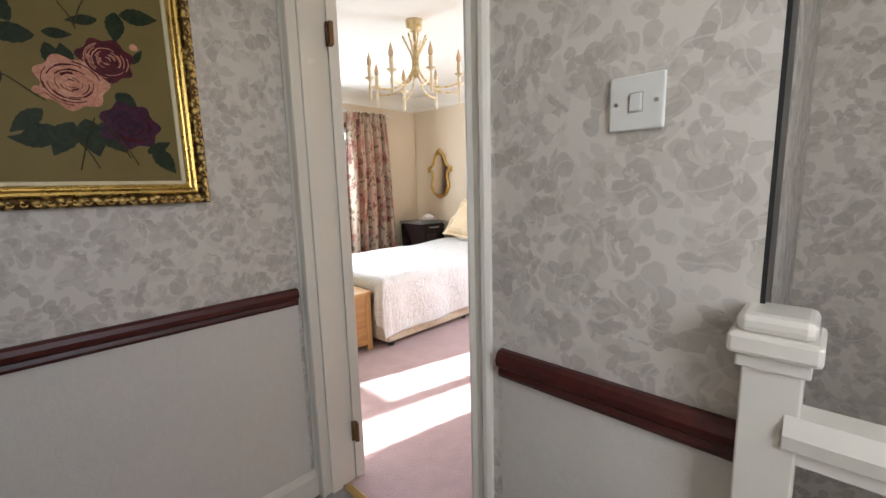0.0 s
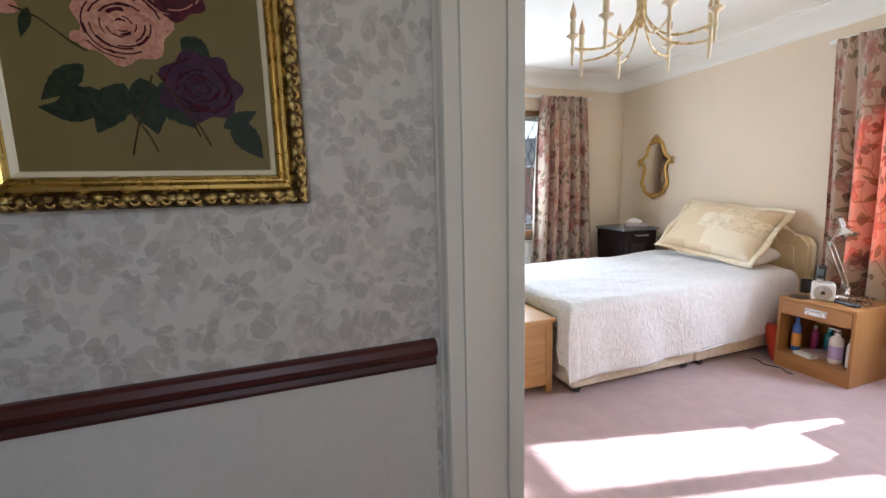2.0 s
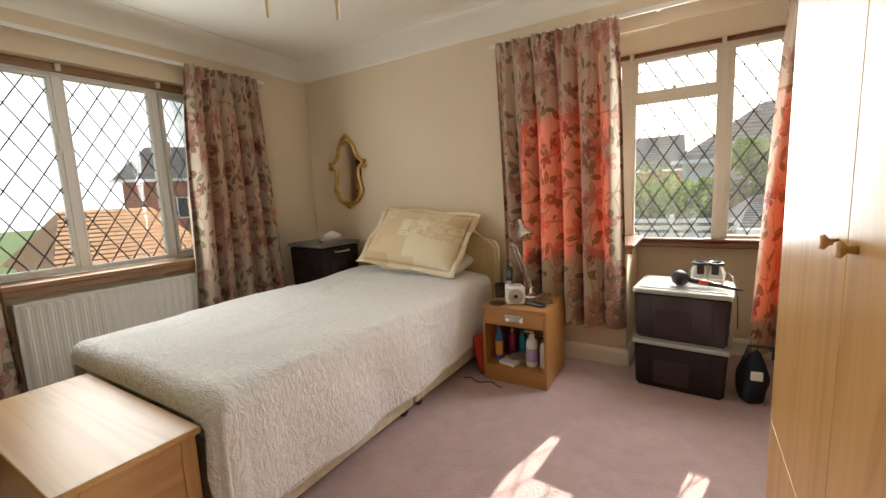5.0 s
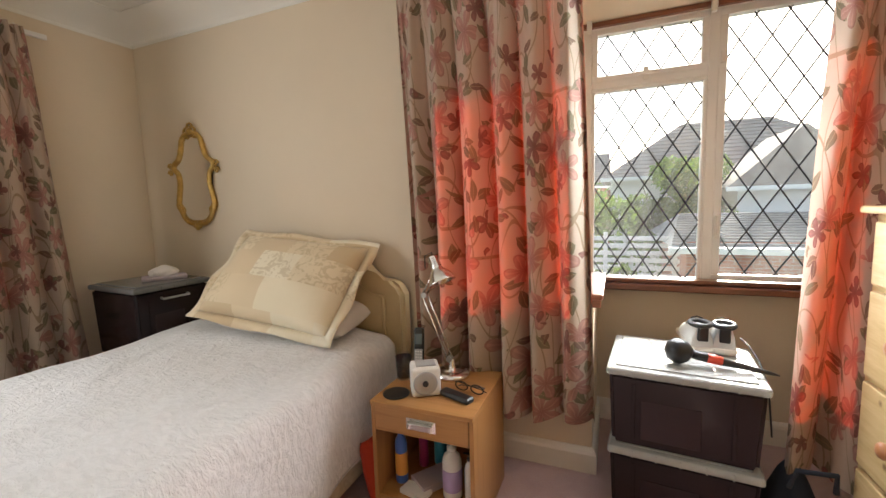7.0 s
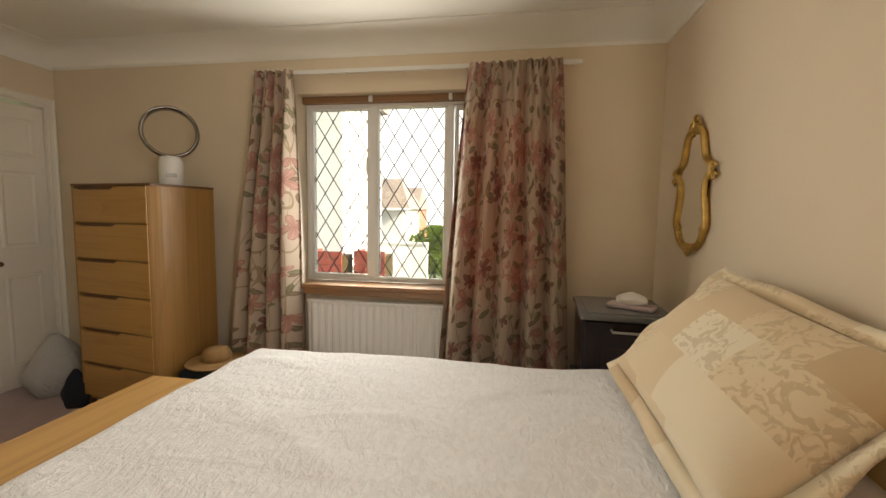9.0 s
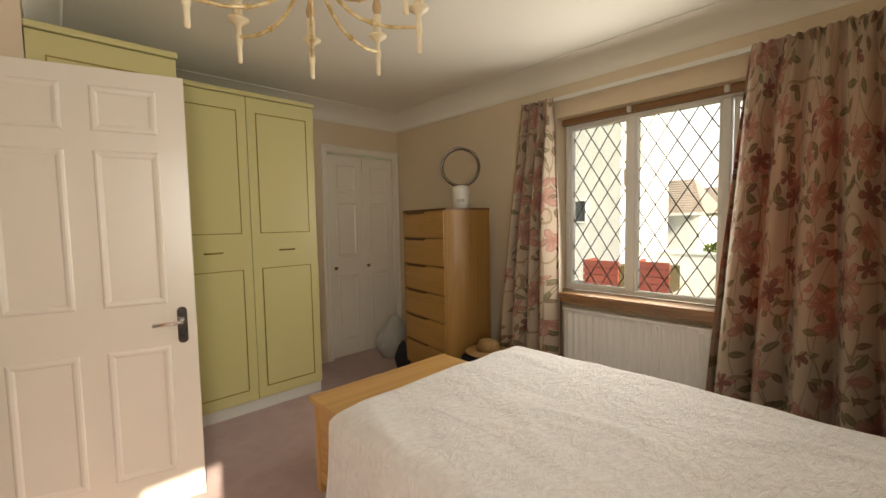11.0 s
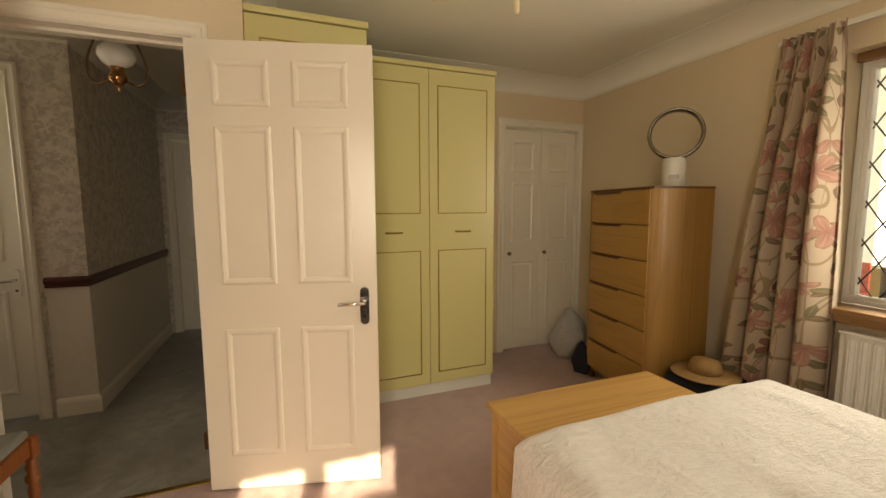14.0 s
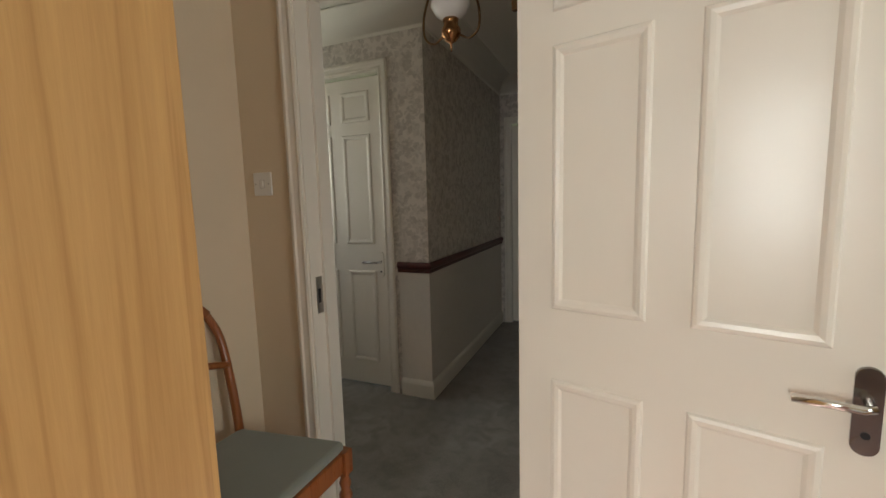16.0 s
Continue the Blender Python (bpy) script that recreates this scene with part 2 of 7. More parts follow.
def turned_cell(n, v, scale, rand=0.75):
    """Place within the nearest cell, turned by a random angle: x, y, radius, angle and the cell's random numbers."""
    vo = n.voronoi(v, scale, rand=rand)
    x, y, _ = n.split(n.vec("SUBTRACT", v, vo["Position"]))
    rnd = n.split(vo["Color"])
    a = n.math("MULTIPLY", rnd[0], 6.28)
    ca, sa = n.math("COSINE", a), n.math("SINE", a)
    xr = n.math("ADD", n.math("MULTIPLY", x, ca), n.math("MULTIPLY", y, sa))
    yr = n.math("SUBTRACT", n.math("MULTIPLY", y, ca), n.math("MULTIPLY", x, sa))
    return xr, yr, n.vec("LENGTH", n.join(x, y)), n.math("ARCTAN2", yr, xr), rnd


def lily(n, v, scale, radius, petals=5):
    """Mask and inner shade of five-petalled flowers."""
    x, y, r, a, rnd = turned_cell(n, v, scale)
    lobe = n.math("ABSOLUTE", n.math("COSINE", n.math("MULTIPLY", a, petals / 2)))
    lim = n.math("MULTIPLY", n.math("MULTIPLY_ADD", n.math("POWER", lobe, 0.8), 0.78, 0.22), n.math("MULTIPLY_ADD", rnd[1], 0.45 * radius, 0.75 * radius))
    q = n.math("DIVIDE", r, lim)
    vein = n.math("GREATER_THAN", lobe, 0.985)
    return n.math("LESS_THAN", q, 1.0), q, rnd, vein


def leaf_spray(n, v, scale, length, width):
    """Mask of single pointed leaves, and the line of the midrib."""
    x, y, r, a, rnd = turned_cell(n, v, scale, 1.0)
    u = n.math("DIVIDE", x, length)
    lim = n.math("MULTIPLY", n.math("SUBTRACT", 1.0, n.math("MULTIPLY", u, u)), width)
    return n.math("LESS_THAN", n.math("ABSOLUTE", y), lim), n.math("LESS_THAN", n.math("ABSOLUTE", y), 0.0012), rnd


def curtain_cloth():
    """Dusky pink cotton with trailing lilies, leaves and stems; thin enough to glow against the sun."""
    n = Nodes("floral_curtain_cloth")
    uv = n.coord("UV")
    wob = n.vec("ADD", uv, n.vec("SCALE", n.noise(uv, 22, 2, colour=True), 0.018))
    base = (0.43, 0.35, 0.265)
    weave = n.noise(uv, 420, 2)
    col = n.mix(n.ramp(n.noise(uv, 5, 4), (0.3, 0.0), (0.7, 1.0)), base, (0.48, 0.395, 0.305))
    lines = []
    for off, sc, lev, wd in (((0, 0, 0), 5.2, 0.5, 0.0075), ((5.3, 2.2, 0), 4.2, 0.47, 0.006), ((9.1, 6.2, 0), 6.5, 0.55, 0.008)):
        k = n.noise(n.vec("ADD", n.vec("MULTIPLY", uv, (1, 0.4, 1)), off), sc, 0)
        lines.append(n.math("LESS_THAN", n.math("ABSOLUTE", n.math("SUBTRACT", k, lev)), wd))
    stems = n.math("MAXIMUM", n.math("MAXIMUM", lines[0], lines[1]), lines[2])
    col = n.mix(n.math("MULTIPLY", stems, 0.75), col, (0.22, 0.15, 0.075))
    for off, sc, ln, wd, keep, ca, cb in (((2.1, 7.7, 0), 8.0, 0.046, 0.019, 0.34, (0.085, 0.078, 0.035), (0.15, 0.13, 0.06)), ((4.4, 1.2, 0), 8.6, 0.038, 0.016, 0.55, (0.10, 0.04, 0.028), (0.16, 0.10, 0.05))):
        mask, rib, rnd = leaf_spray(n, n.vec("ADD", wob, off), sc, ln, wd)
        mask = n.math("MULTIPLY", mask, n.math("GREATER_THAN", rnd[1], keep))
        lc = n.mix(n.math("MULTIPLY", rib, 0.7), n.mix(rnd[2], ca, cb), (0.36, 0.29, 0.17))
        col = n.mix(n.math("MULTIPLY", mask, 0.9), col, lc)
    for off, sc, rad, keep, inner, outer in (((0, 0, 0), 4.6, 0.088, 0.40, (0.25, 0.085, 0.07), (0.42, 0.225, 0.18)), ((6.4, 3.1, 0), 4.6, 0.056, 0.62, (0.10, 0.022, 0.022), (0.20, 0.065, 0.055))):
        mask, q, rnd, vein = lily(n, n.vec("ADD", wob, off), sc, rad)
        mask = n.math("MULTIPLY", mask, n.math("GREATER_THAN", rnd[2], keep))
        fc = n.mix(q, inner, outer)
        fc = n.mix(n.math("MULTIPLY", vein, 0.5), fc, shade(outer, 1.3))
        fc = n.mix(n.ramp(q, (0.86, 0.0), (0.93, 0.55)), fc, shade(inner, 0.8))
        col = n.mix(n.math("MULTIPLY", mask, 0.92), col, fc)
    col = n.mix(n.math("MULTIPLY", weave, 0.35), col, shade(base, 0.62))
    n.bump(n.math("ADD", weave, stems), 0.2, 0.002)
    n.done(col, 0.9, Sheen_Weight=0.04)
    tr = n.nt.nodes.new("ShaderNodeBsdfTranslucent")
    n.put(tr.inputs[0], n.mix(1.0, n.vec("SCALE", col, 2.3), (1.0, 0.065, 0.011), "MULTIPLY"))
    mx = n.nt.nodes.new("ShaderNodeMixShader")
    mx.inputs[0].default_value = 0.095
    n.nt.links.new(n.bsdf.outputs[0], mx.inputs[1])
    n.nt.links.new(tr.outputs[0], mx.inputs[2])
    n.nt.links.new(mx.outputs[0], n.out.inputs[0])
    return n.mat


M["curtain"] = curtain_cloth()


def quilt_cloth():
    n = Nodes("white_candlewick_cotton")
    p = n.coord()
    warp = n.vec("ADD", p, n.vec("SCALE", n.noise(p, 5, 3, colour=True), 0.10))
    tuft = n.noise(n.vec("MULTIPLY", warp, (1.0, 2.1, 1.0)), 29, 3, 0.6, 0.6)
    crease = n.noise(n.vec("MULTIPLY", warp, (1.6, 1.0, 1.0)), 4.2, 2, 0.5, 0.5)
    fine = n.noise(p, 220, 2)
    ridge = n.ramp(n.math("ABSOLUTE", n.math("SUBTRACT", n.noise(n.vec("MULTIPLY", p, (1.3, 0.8, 1.0)), 2.4, 1, 0.5, 0.9), 0.5)), (0.0, 1.0), (0.07, 0.0))
    crease = n.math("ADD", crease, n.math("MULTIPLY", ridge, 0.09))
    col = n.mix(n.ramp(tuft, (0.35, 0.0), (0.65, 1.0)), (0.73, 0.725, 0.72), (0.82, 0.815, 0.81))
    h = n.math("ADD", n.math("MULTIPLY", tuft, 0.75), n.math("ADD", n.math("MULTIPLY", crease, 1.5), n.math("MULTIPLY", fine, 0.2)))
    n.bump(h, 0.8, 0.02)
    return n.done(col, 0.95, Sheen_Weight=0.25)


M["quilt"] = quilt_cloth()

# ---- mesh helpers ----


def box(bm, x0, x1, y0, y1, z0, z1, bevel=0.0, seg=2):
    """Adds a box, with rounded edges where bevel is given; returns its faces."""
    vs = [bm.verts.new(v) for v in ((x0, y0, z0), (x1, y0, z0), (x1, y1, z0), (x0, y1, z0), (x0, y0, z1), (x1, y0, z1), (x1, y1, z1), (x0, y1, z1))]
    fs = [bm.faces.new([vs[i] for i in q]) for q in ((3, 2, 1, 0), (4, 5, 6, 7), (0, 1, 5, 4), (1, 2, 6, 5), (2, 3, 7, 6), (3, 0, 4, 7))]
    if bevel:
        edges = list({e for f in fs for e in f.edges})
        bmesh.ops.bevel(bm, geom=edges, offset=bevel, segments=seg, affect="EDGES", profile=0.5)
    return fs


def turned(bm, profile, seg=20, m=None):
    """Adds a body of revolution round z; profile is (radius, height) from bottom to top."""
    m = m or Matrix()
    rings = []
    for r, z in profile:
        rings.append([bm.verts.new(m @ Vector((max(r, 1e-4) * math.cos(2 * math.pi * i / seg), max(r, 1e-4) * math.sin(2 * math.pi * i / seg), z))) for i in range(seg)])
    for a, b in zip(rings, rings[1:]):
        for i in range(seg):
            f = bm.faces.new((a[i], a[(i + 1) % seg], b[(i + 1) % seg], b[i]))
            f.smooth = True
    bm.faces.new(rings[0][::-1])
    bm.faces.new(rings[-1])


def tube(bm, pts, r, seg=8, closed=False, taper=None):
    """Adds a round tube along points."""
    pts = [Vector(p) for p in pts]
    n = len(pts)
    rings, up = [], None
    for i, p in enumerate(pts):
        a = pts[(i - 1) % n] if closed or i else p
        b = pts[(i + 1) % n] if closed or i < n - 1 else p
        d = (b - a).normalized()
        if up is None:
            up = d.orthogonal().normalized()
        up = (up - d * up.dot(d)).normalized()
        side = d.cross(up)
        k = r if taper is None else r + (taper - r) * i / max(1, n - 1)
        rings.append([bm.verts.new(p + (up * math.cos(2 * math.pi * j / seg) + side * math.sin(2 * math.pi * j / seg)) * k) for j in range(seg)])
    for a, b in zip(rings, rings[1:] + (rings[:1] if closed else [])):
        for j in range(seg):
            f = bm.faces.new((a[j], a[(j + 1) % seg], b[(j + 1) % seg], b[j]))
            f.smooth = True
    if not closed:
        bm.faces.new(rings[0][::-1])
        bm.faces.new(rings[-1])


def sweep(bm, profile, path, up=(0, 0, 1)):
    """Adds a straight moulding: profile of (out, along up) carried from path[0] to path[1]; out lies to the right of the way."""
    a, b = Vector(path[0]), Vector(path[1])
    d = (b - a).normalized()
    u = Vector(up)
    o = d.cross(u)
    r0 = [bm.verts.new(a + o * x + u * z) for x, z in profile]
    r1 = [bm.verts.new(b + o * x + u * z) for x, z in profile]
    n = len(profile)
    for i in range(n):
        bm.faces.new((r0[i], r0[(i + 1) % n], r1[(i + 1) % n], r1[i]))
    bm.faces.new(r0[::-1])
    bm.faces.new(r1)


def smooth_path(pts, n=5):
    out = []
    for i in range(len(pts) - 1):
        p0, p1, p2, p3 = pts[max(0, i - 1)], pts[i], pts[i + 1], pts[min(len(pts) - 1, i + 2)]
        for k in range(n):
            t = k / n
            out.append(0.5 * ((2 * p1) + (p2 - p0) * t + (2 * p0 - 5 * p1 + 4 * p2 - p3) * t * t + (3 * p1 - p0 - 3 * p2 + p3) * t ** 3))
    return out + [pts[-1]]


def mesh_of(name, bm, mats, smooth=False):
    bmesh.ops.recalc_face_normals(bm, faces=bm.faces)
    me = bpy.data.meshes.new(name)
    bm.to_mesh(me)
    bm.free()
    for m in mats if isinstance(mats, (list, tuple)) else [mats]:
        me.materials.append(m)
    if smooth:
        for p in me.polygons:
            p.use_smooth = True
    return me


def part(name, bm, material, parent=None, label="", smooth=False, m=None):
    ob = new(name, mesh_of(name, bm, material, smooth))
    ob.parent = parent
    if m is not None:
        ob.matrix_basis = m
    if label:
        ob["label"] = label
    return ob


def again(ob, parent, m):
    """A further object on the mesh of a part."""
    c = new(ob.name.split(".")[0], ob.data)
    c.parent = parent
    c.matrix_basis = m
    if "label" in ob:
        c["label"] = ob["label"]
    return c


def thing(name, label, category, m=None, group="", kind=""):
    ob = new(name)
    ob.empty_display_size = 0.1
    ob.matrix_basis = m or Matrix()
    return tagged(ob, label, category, group, kind)


def B():
    return bmesh.new()


def boxpart(name, dims, material, parent, bevel=0.003, label="", m=None):
    bm = B()
    box(bm, *dims, bevel)
    return part(name, bm, material, parent, label, m=m)


def structure(name, bm, mats, label, category, smooth=False):
    return tagged(part(name, bm, mats, None, "", smooth), label, category, "", "structure")


# ---- the shell ----
CEIL = 2.40
XW, XE, YN, YS = -4.34, -0.33, 3.95, -0.22      # bedroom faces
YD0, YD1 = 0.72, 0.86                           # the wall with the door: hall face, bedroom face
HX = -1.46                                      # hall wall with the picture


def wall(name, axis, lo, hi, a, b, holes, mats, label, z1=2.6, pick=None, z0=-0.2):
    """A thick wall along one axis from a to b, between lo and hi across it, with openings (a0, a1, z0, z1) cut through."""
    us = sorted({a, b, *[v for h in holes for v in h[:2]]})
    zs = sorted({z0, z1, *[v for h in holes for v in h[2:]]})
    bm = B()
    for u0, u1 in zip(us, us[1:]):
        for w0, w1 in zip(zs, zs[1:]):
            if any(h[0] - 1e-6 <= u0 and u1 <= h[1] + 1e-6 and h[2] - 1e-6 <= w0 and w1 <= h[3] + 1e-6 for h in holes):
                continue
            if axis == "x":
                box(bm, u0, u1, lo, hi, w0, w1)
            else:
                box(bm, lo, hi, u0, u1, w0, w1)
    bmesh.ops.remove_doubles(bm, verts=bm.verts, dist=1e-5)
    bm.verts.index_update()
    seen = {}
    for f in bm.faces:
        seen.setdefault(frozenset(v.index for v in f.verts), []).append(f)
    bmesh.ops.delete(bm, geom=[f for fs in seen.values() if len(fs) > 1 for f in fs], context="FACES_ONLY")
    bmesh.ops.recalc_face_normals(bm, faces=bm.faces)
    if pick:
        for f in bm.faces:
            f.material_index = pick(f.normal, f.calc_center_median())
    return structure(name, bm, mats, label, "wall")


cream, paper = M["cream"], M["paper"]
hall_side = lambda nrm, c: 1 if nrm.y < -0.5 or (nrm.x > 0.5 and c.x > -0.2) else 0
wall("wall_door", "x", YD0, YD1, HX - 0.157, -0.072, [(-1.443, -0.588, -0.2, 2.03)], [cream, paper], "cream bedroom wall papered on the hall side", pick=hall_side)
wall("wall_north", "x", YN, YN + 0.28, XW - 0.3, XE + 0.3, [(-2.12, -1.53, 0.78, 2.07), (-1.53, -0.45, -0.2, 2.07)], [cream], "cream painted wall behind the bed")
wall("wall_west", "y", XW - 0.26, XW, YS - 0.3, YN, [(1.68, 3.22, 0.75, 2.03)], [cream], "cream painted wall with a wide window")
wall("wall_south", "x", YS - 0.12, YS, XW, HX - 0.12, [(-4.30, -3.50, -0.2, 2.0)], [cream], "cream wall with the fitted cupboard")
wall("wall_south_back", "x", YS - 0.72, YS - 0.62, XW, HX - 0.12, [], [cream], "plain wall closing the fitted cupboard")
wall("wall_east", "y", XE, XE + 0.12, YD1, YN, [], [cream], "cream painted side wall")
wall("wall_hall_west", "y", HX - 0.12, HX, -2.1, YD0, [(-1.20, -0.44, -0.2, 2.0)], [cream, paper], "papered hall wall with the rose picture", pick=lambda nrm, c: 1 if nrm.x > 0.5 else 0)
wall("wall_room_return", "y", HX - 0.157, HX - 0.121, YS, YD0, [], [cream], "cream return wall beside the fitted wardrobe")
wall("wall_hall_door", "x", -0.34, -0.22, -0.60, 0.92, [(-0.325, 0.445, -0.2, 2.08)], [paper], "papered hall wall with a panelled door")
wall("wall_hall_passage", "y", -0.60, -0.48, -2.1, -0.341, [], [paper], "papered wall along the passage")
wall("wall_hall_end", "x", -2.10, -1.98, HX, -0.60, [(-1.42, -0.68, -0.2, 2.0)], [paper], "papered wall at the end of the passage")
# the opening is for the added, unseen hall window
wall("wall_hall_east", "y", 0.80, 0.92, -0.22, 1.60, [(-0.15, 0.35, 1.05, 2.05)], [paper], "papered wall at the far end of the hall")
wall("wall_stairs", "x", 1.60, 1.72, -0.2, 0.92, [], [paper], "papered wall beyond the stairs")
wall("wall_stairs_end", "y", -0.205, -0.085, YD1, 1.60, [], [paper], "papered wall at the head of the stairs")
# the square bay, with a knee-hole recess under the main part of the window
wall("wall_bay_west", "y", -2.24, -2.12, YN + 0.28, 4.60, [], [cream], "cream side of the square bay")
# thickened across the window's end, unseen, to narrow the sun on the right curtain
wall("wall_bay_east", "y", -0.56, -0.33, YN + 0.28, 4.60, [], [cream], "cream side of the square bay")
wall("wall_bay_front", "x", 4.46, 4.60, -2.12, -0.45, [(-2.12, -0.45, 0.76, 2.07)], [cream], "cream panel under the bay window", z1=2.35)
bm = B()
box(bm, -2.12, -1.53, YN + 0.281, 4.46, -0.2, 0.779)
structure("wall_bay_ledge", bm, cream, "cream boxed ledge in the bay", "wall")
bm = B()
box(bm, -2.12, -0.45, YN + 0.28, 4.46, 2.07, 2.35)
structure("ceiling_bay", bm, cream, "cream soffit of the bay", "ceiling")

bm = B()
box(bm, XW - 0.3, XE + 0.12, YS - 0.2, YN + 0.2, CEIL, CEIL + 0.12)
structure("ceiling", bm, M["ceiling"], "off-white painted bedroom ceiling", "ceiling")
bm = B()
box(bm, HX - 0.12, XE + 0.12, -2.72, YD0 + 0.06, CEIL - 0.006, CEIL + 0.11)
box(bm, XE + 0.12, 0.92, -2.72, 1.72, CEIL + 0.002, CEIL + 0.11)
structure("ceiling_hall", bm, M["ceiling"], "off-white painted hall ceiling", "ceiling")

bm = B()
box(bm, XW - 0.1, XE + 0.05, YD1 - 0.045, YN + 0.02, -0.1, 0.0)
box(bm, XW - 0.1, HX - 0.1, YS - 0.1, YD1 - 0.045, -0.1, 0.0)
box(bm, -1.53, -0.45, YN + 0.02, 4.46, -0.1, 0.0)
structure("floor", bm, M["carpet"], "dusky mauve fitted carpet", "carpet")
bm = B()
box(bm, HX - 0.1, 0.85, -2.1, YD1 - 0.045, -0.1, -0.002)
box(bm, -0.33, 0.85, YD1 - 0.045, 1.65, -0.1, -0.002)
structure("floor_hall", bm, M["hall_carpet"], "mottled grey fitted hall carpet", "carpet")

# coving: a plain quarter curve round both rooms
COVE = [(0, 0), (0, -0.150), (0.004, -0.150)] + [(0.140 - 0.136 * math.cos(math.radians(a)), -0.146 + 0.140 * math.sin(math.radians(a))) for a in range(6, 90, 7)] + [(0.140, -0.005), (0.140, 0)]


def run(name, profile, points, material, label, category, closed=False):
    """A moulding along level points, kept to the right of the way, each stretch mitred into the next."""
    pts = [Vector(p) for p in points]
    n = len(pts)
    bm = B()
    rings = []
    for i, p in enumerate(pts):
        d0 = (p - pts[i - 1]).normalized() if (i or closed) else (pts[i + 1] - p).normalized()
        d1 = (pts[(i + 1) % n] - p).normalized() if (i < n - 1 or closed) else d0
        o0, o1 = d0.cross(Vector((0, 0, 1))), d1.cross(Vector((0, 0, 1)))
        o = (o0 + o1)
        o = o / max(0.2, o.dot(o0))
        rings.append([bm.verts.new(p + o * x + Vector((0, 0, z))) for x, z in profile])
    k = len(profile)
    for a, b in zip(rings, rings[1:] + (rings[:1] if closed else [])):
        for j in range(k):
            bm.faces.new((a[j], a[(j + 1) % k], b[(j + 1) % k], b[j]))
    if not closed:
        bm.faces.new(rings[0][::-1])
        bm.faces.new(rings[-1])
    ob = structure(name, bm, material, label, category)
    if profile is COVE:
        for p in ob.data.polygons:
            p.use_smooth = abs(p.normal.z) < 0.999 and abs(p.normal.x) < 0.999 and abs(p.normal.y) < 0.999
    return ob


ZC = CEIL - 0.001
run("trim_coving", COVE, [(XW, YS, ZC), (XW, YN, ZC), (XE, YN, ZC), (XE, YD1, ZC), (HX - 0.157, YD1, ZC), (HX - 0.157, YS, ZC)], M["ceiling"], "white plaster coving round the bedroom", "coving", True)
run("trim_coving_hall", COVE, [(-0.60, -1.98, ZC), (-1.46, -1.98, ZC), (HX, YD0, ZC), (-0.072, YD0, ZC)], M["ceiling"], "white plaster coving in the hall", "coving")
run("trim_coving_hall_door", COVE, [(0.80, -0.22, ZC), (-0.60, -0.22, ZC), (-0.60, -1.98, ZC)], M["ceiling"], "white plaster coving in the hall", "coving")

SKIRT = [(0, 0), (0.018, 0), (0.018, 0.085), (0.014, 0.10), (0.006, 0.112), (0, 0.114)]
for i, pts in enumerate([
    [(XW, YS, 0), (XW, YN, 0), (-1.53, YN, 0), (-1.53, 4.46, 0), (-0.45, 4.46, 0), (-0.45, YN, 0), (XE, YN, 0), (XE, YD1, 0), (-0.55, YD1, 0)],
    [(HX, -0.36, 0), (HX, YD0, 0)],
    [(-0.546, YD0, 0), (-0.10, YD0, 0)],
    [(-0.39, -0.22, 0), (-0.60, -0.22, 0), (-0.60, -1.98, 0)],
]):
    run(f"baseboard_{i + 1}", SKIRT, pts, M["gloss"], "white painted skirting board", "skirting")

# lower paper under the dado rail, and the rail itself
DADO = [(0, -0.032), (0.012, -0.032), (0.017, -0.022), (0.014, -0.010), (0.024, -0.002), (0.027, 0.012), (0.022, 0.026), (0.012, 0.032), (0, 0.032)]
ZR = 0.843
LOW = [(0, 0.11), (0.0025, 0.11), (0.0025, ZR), (0, ZR)]
for i, pts in enumerate([[(HX, -0.36, 0), (HX, 0.69, 0)], [(-0.524, YD0, 0), (-0.072, YD0, 0)], [(-0.39, -0.22, 0), (-0.60, -0.22, 0), (-0.60, -1.98, 0)]]):
    run(f"trim_lower_paper_{i + 1}", LOW, pts, M["paper_low"], "plain pale lower wallpaper", "wallpaper")
    run(f"trim_dado_rail_{i + 1}", DADO, [(x, y, ZR) for x, y, _ in pts], M["rail"], "dark mahogany stained dado rail", "dado rail")

# ---- doors, windows and other fittings ----


def nested(bm, x0, x1, z0, z1, y, s, steps):
    """Adds a moulded field: rectangles one inside the other, each (inset, height) out of the face at y, facing s."""
    loops = []
    for d, hgt in steps:
        loops.append([bm.verts.new((x, y + s * hgt, z)) for x, z in ((x0 + d, z0 + d), (x1 - d, z0 + d), (x1 - d, z1 - d), (x0 + d, z1 - d))])
    for a, b in zip(loops, loops[1:]):
        for i in range(4):
            bm.faces.new((a[i], a[(i + 1) % 4], b[(i + 1) % 4], b[i]))
    bm.faces.new(loops[-1])


PANEL = [(-0.002, -0.003), (0.004, 0.006), (0.012, 0.008), (0.022, 0.006), (0.030, 0.0012), (0.044, 0.0012)]
ROWS6 = ((0.165, 0.757), (0.953, 1.63), (1.71, 1.90))


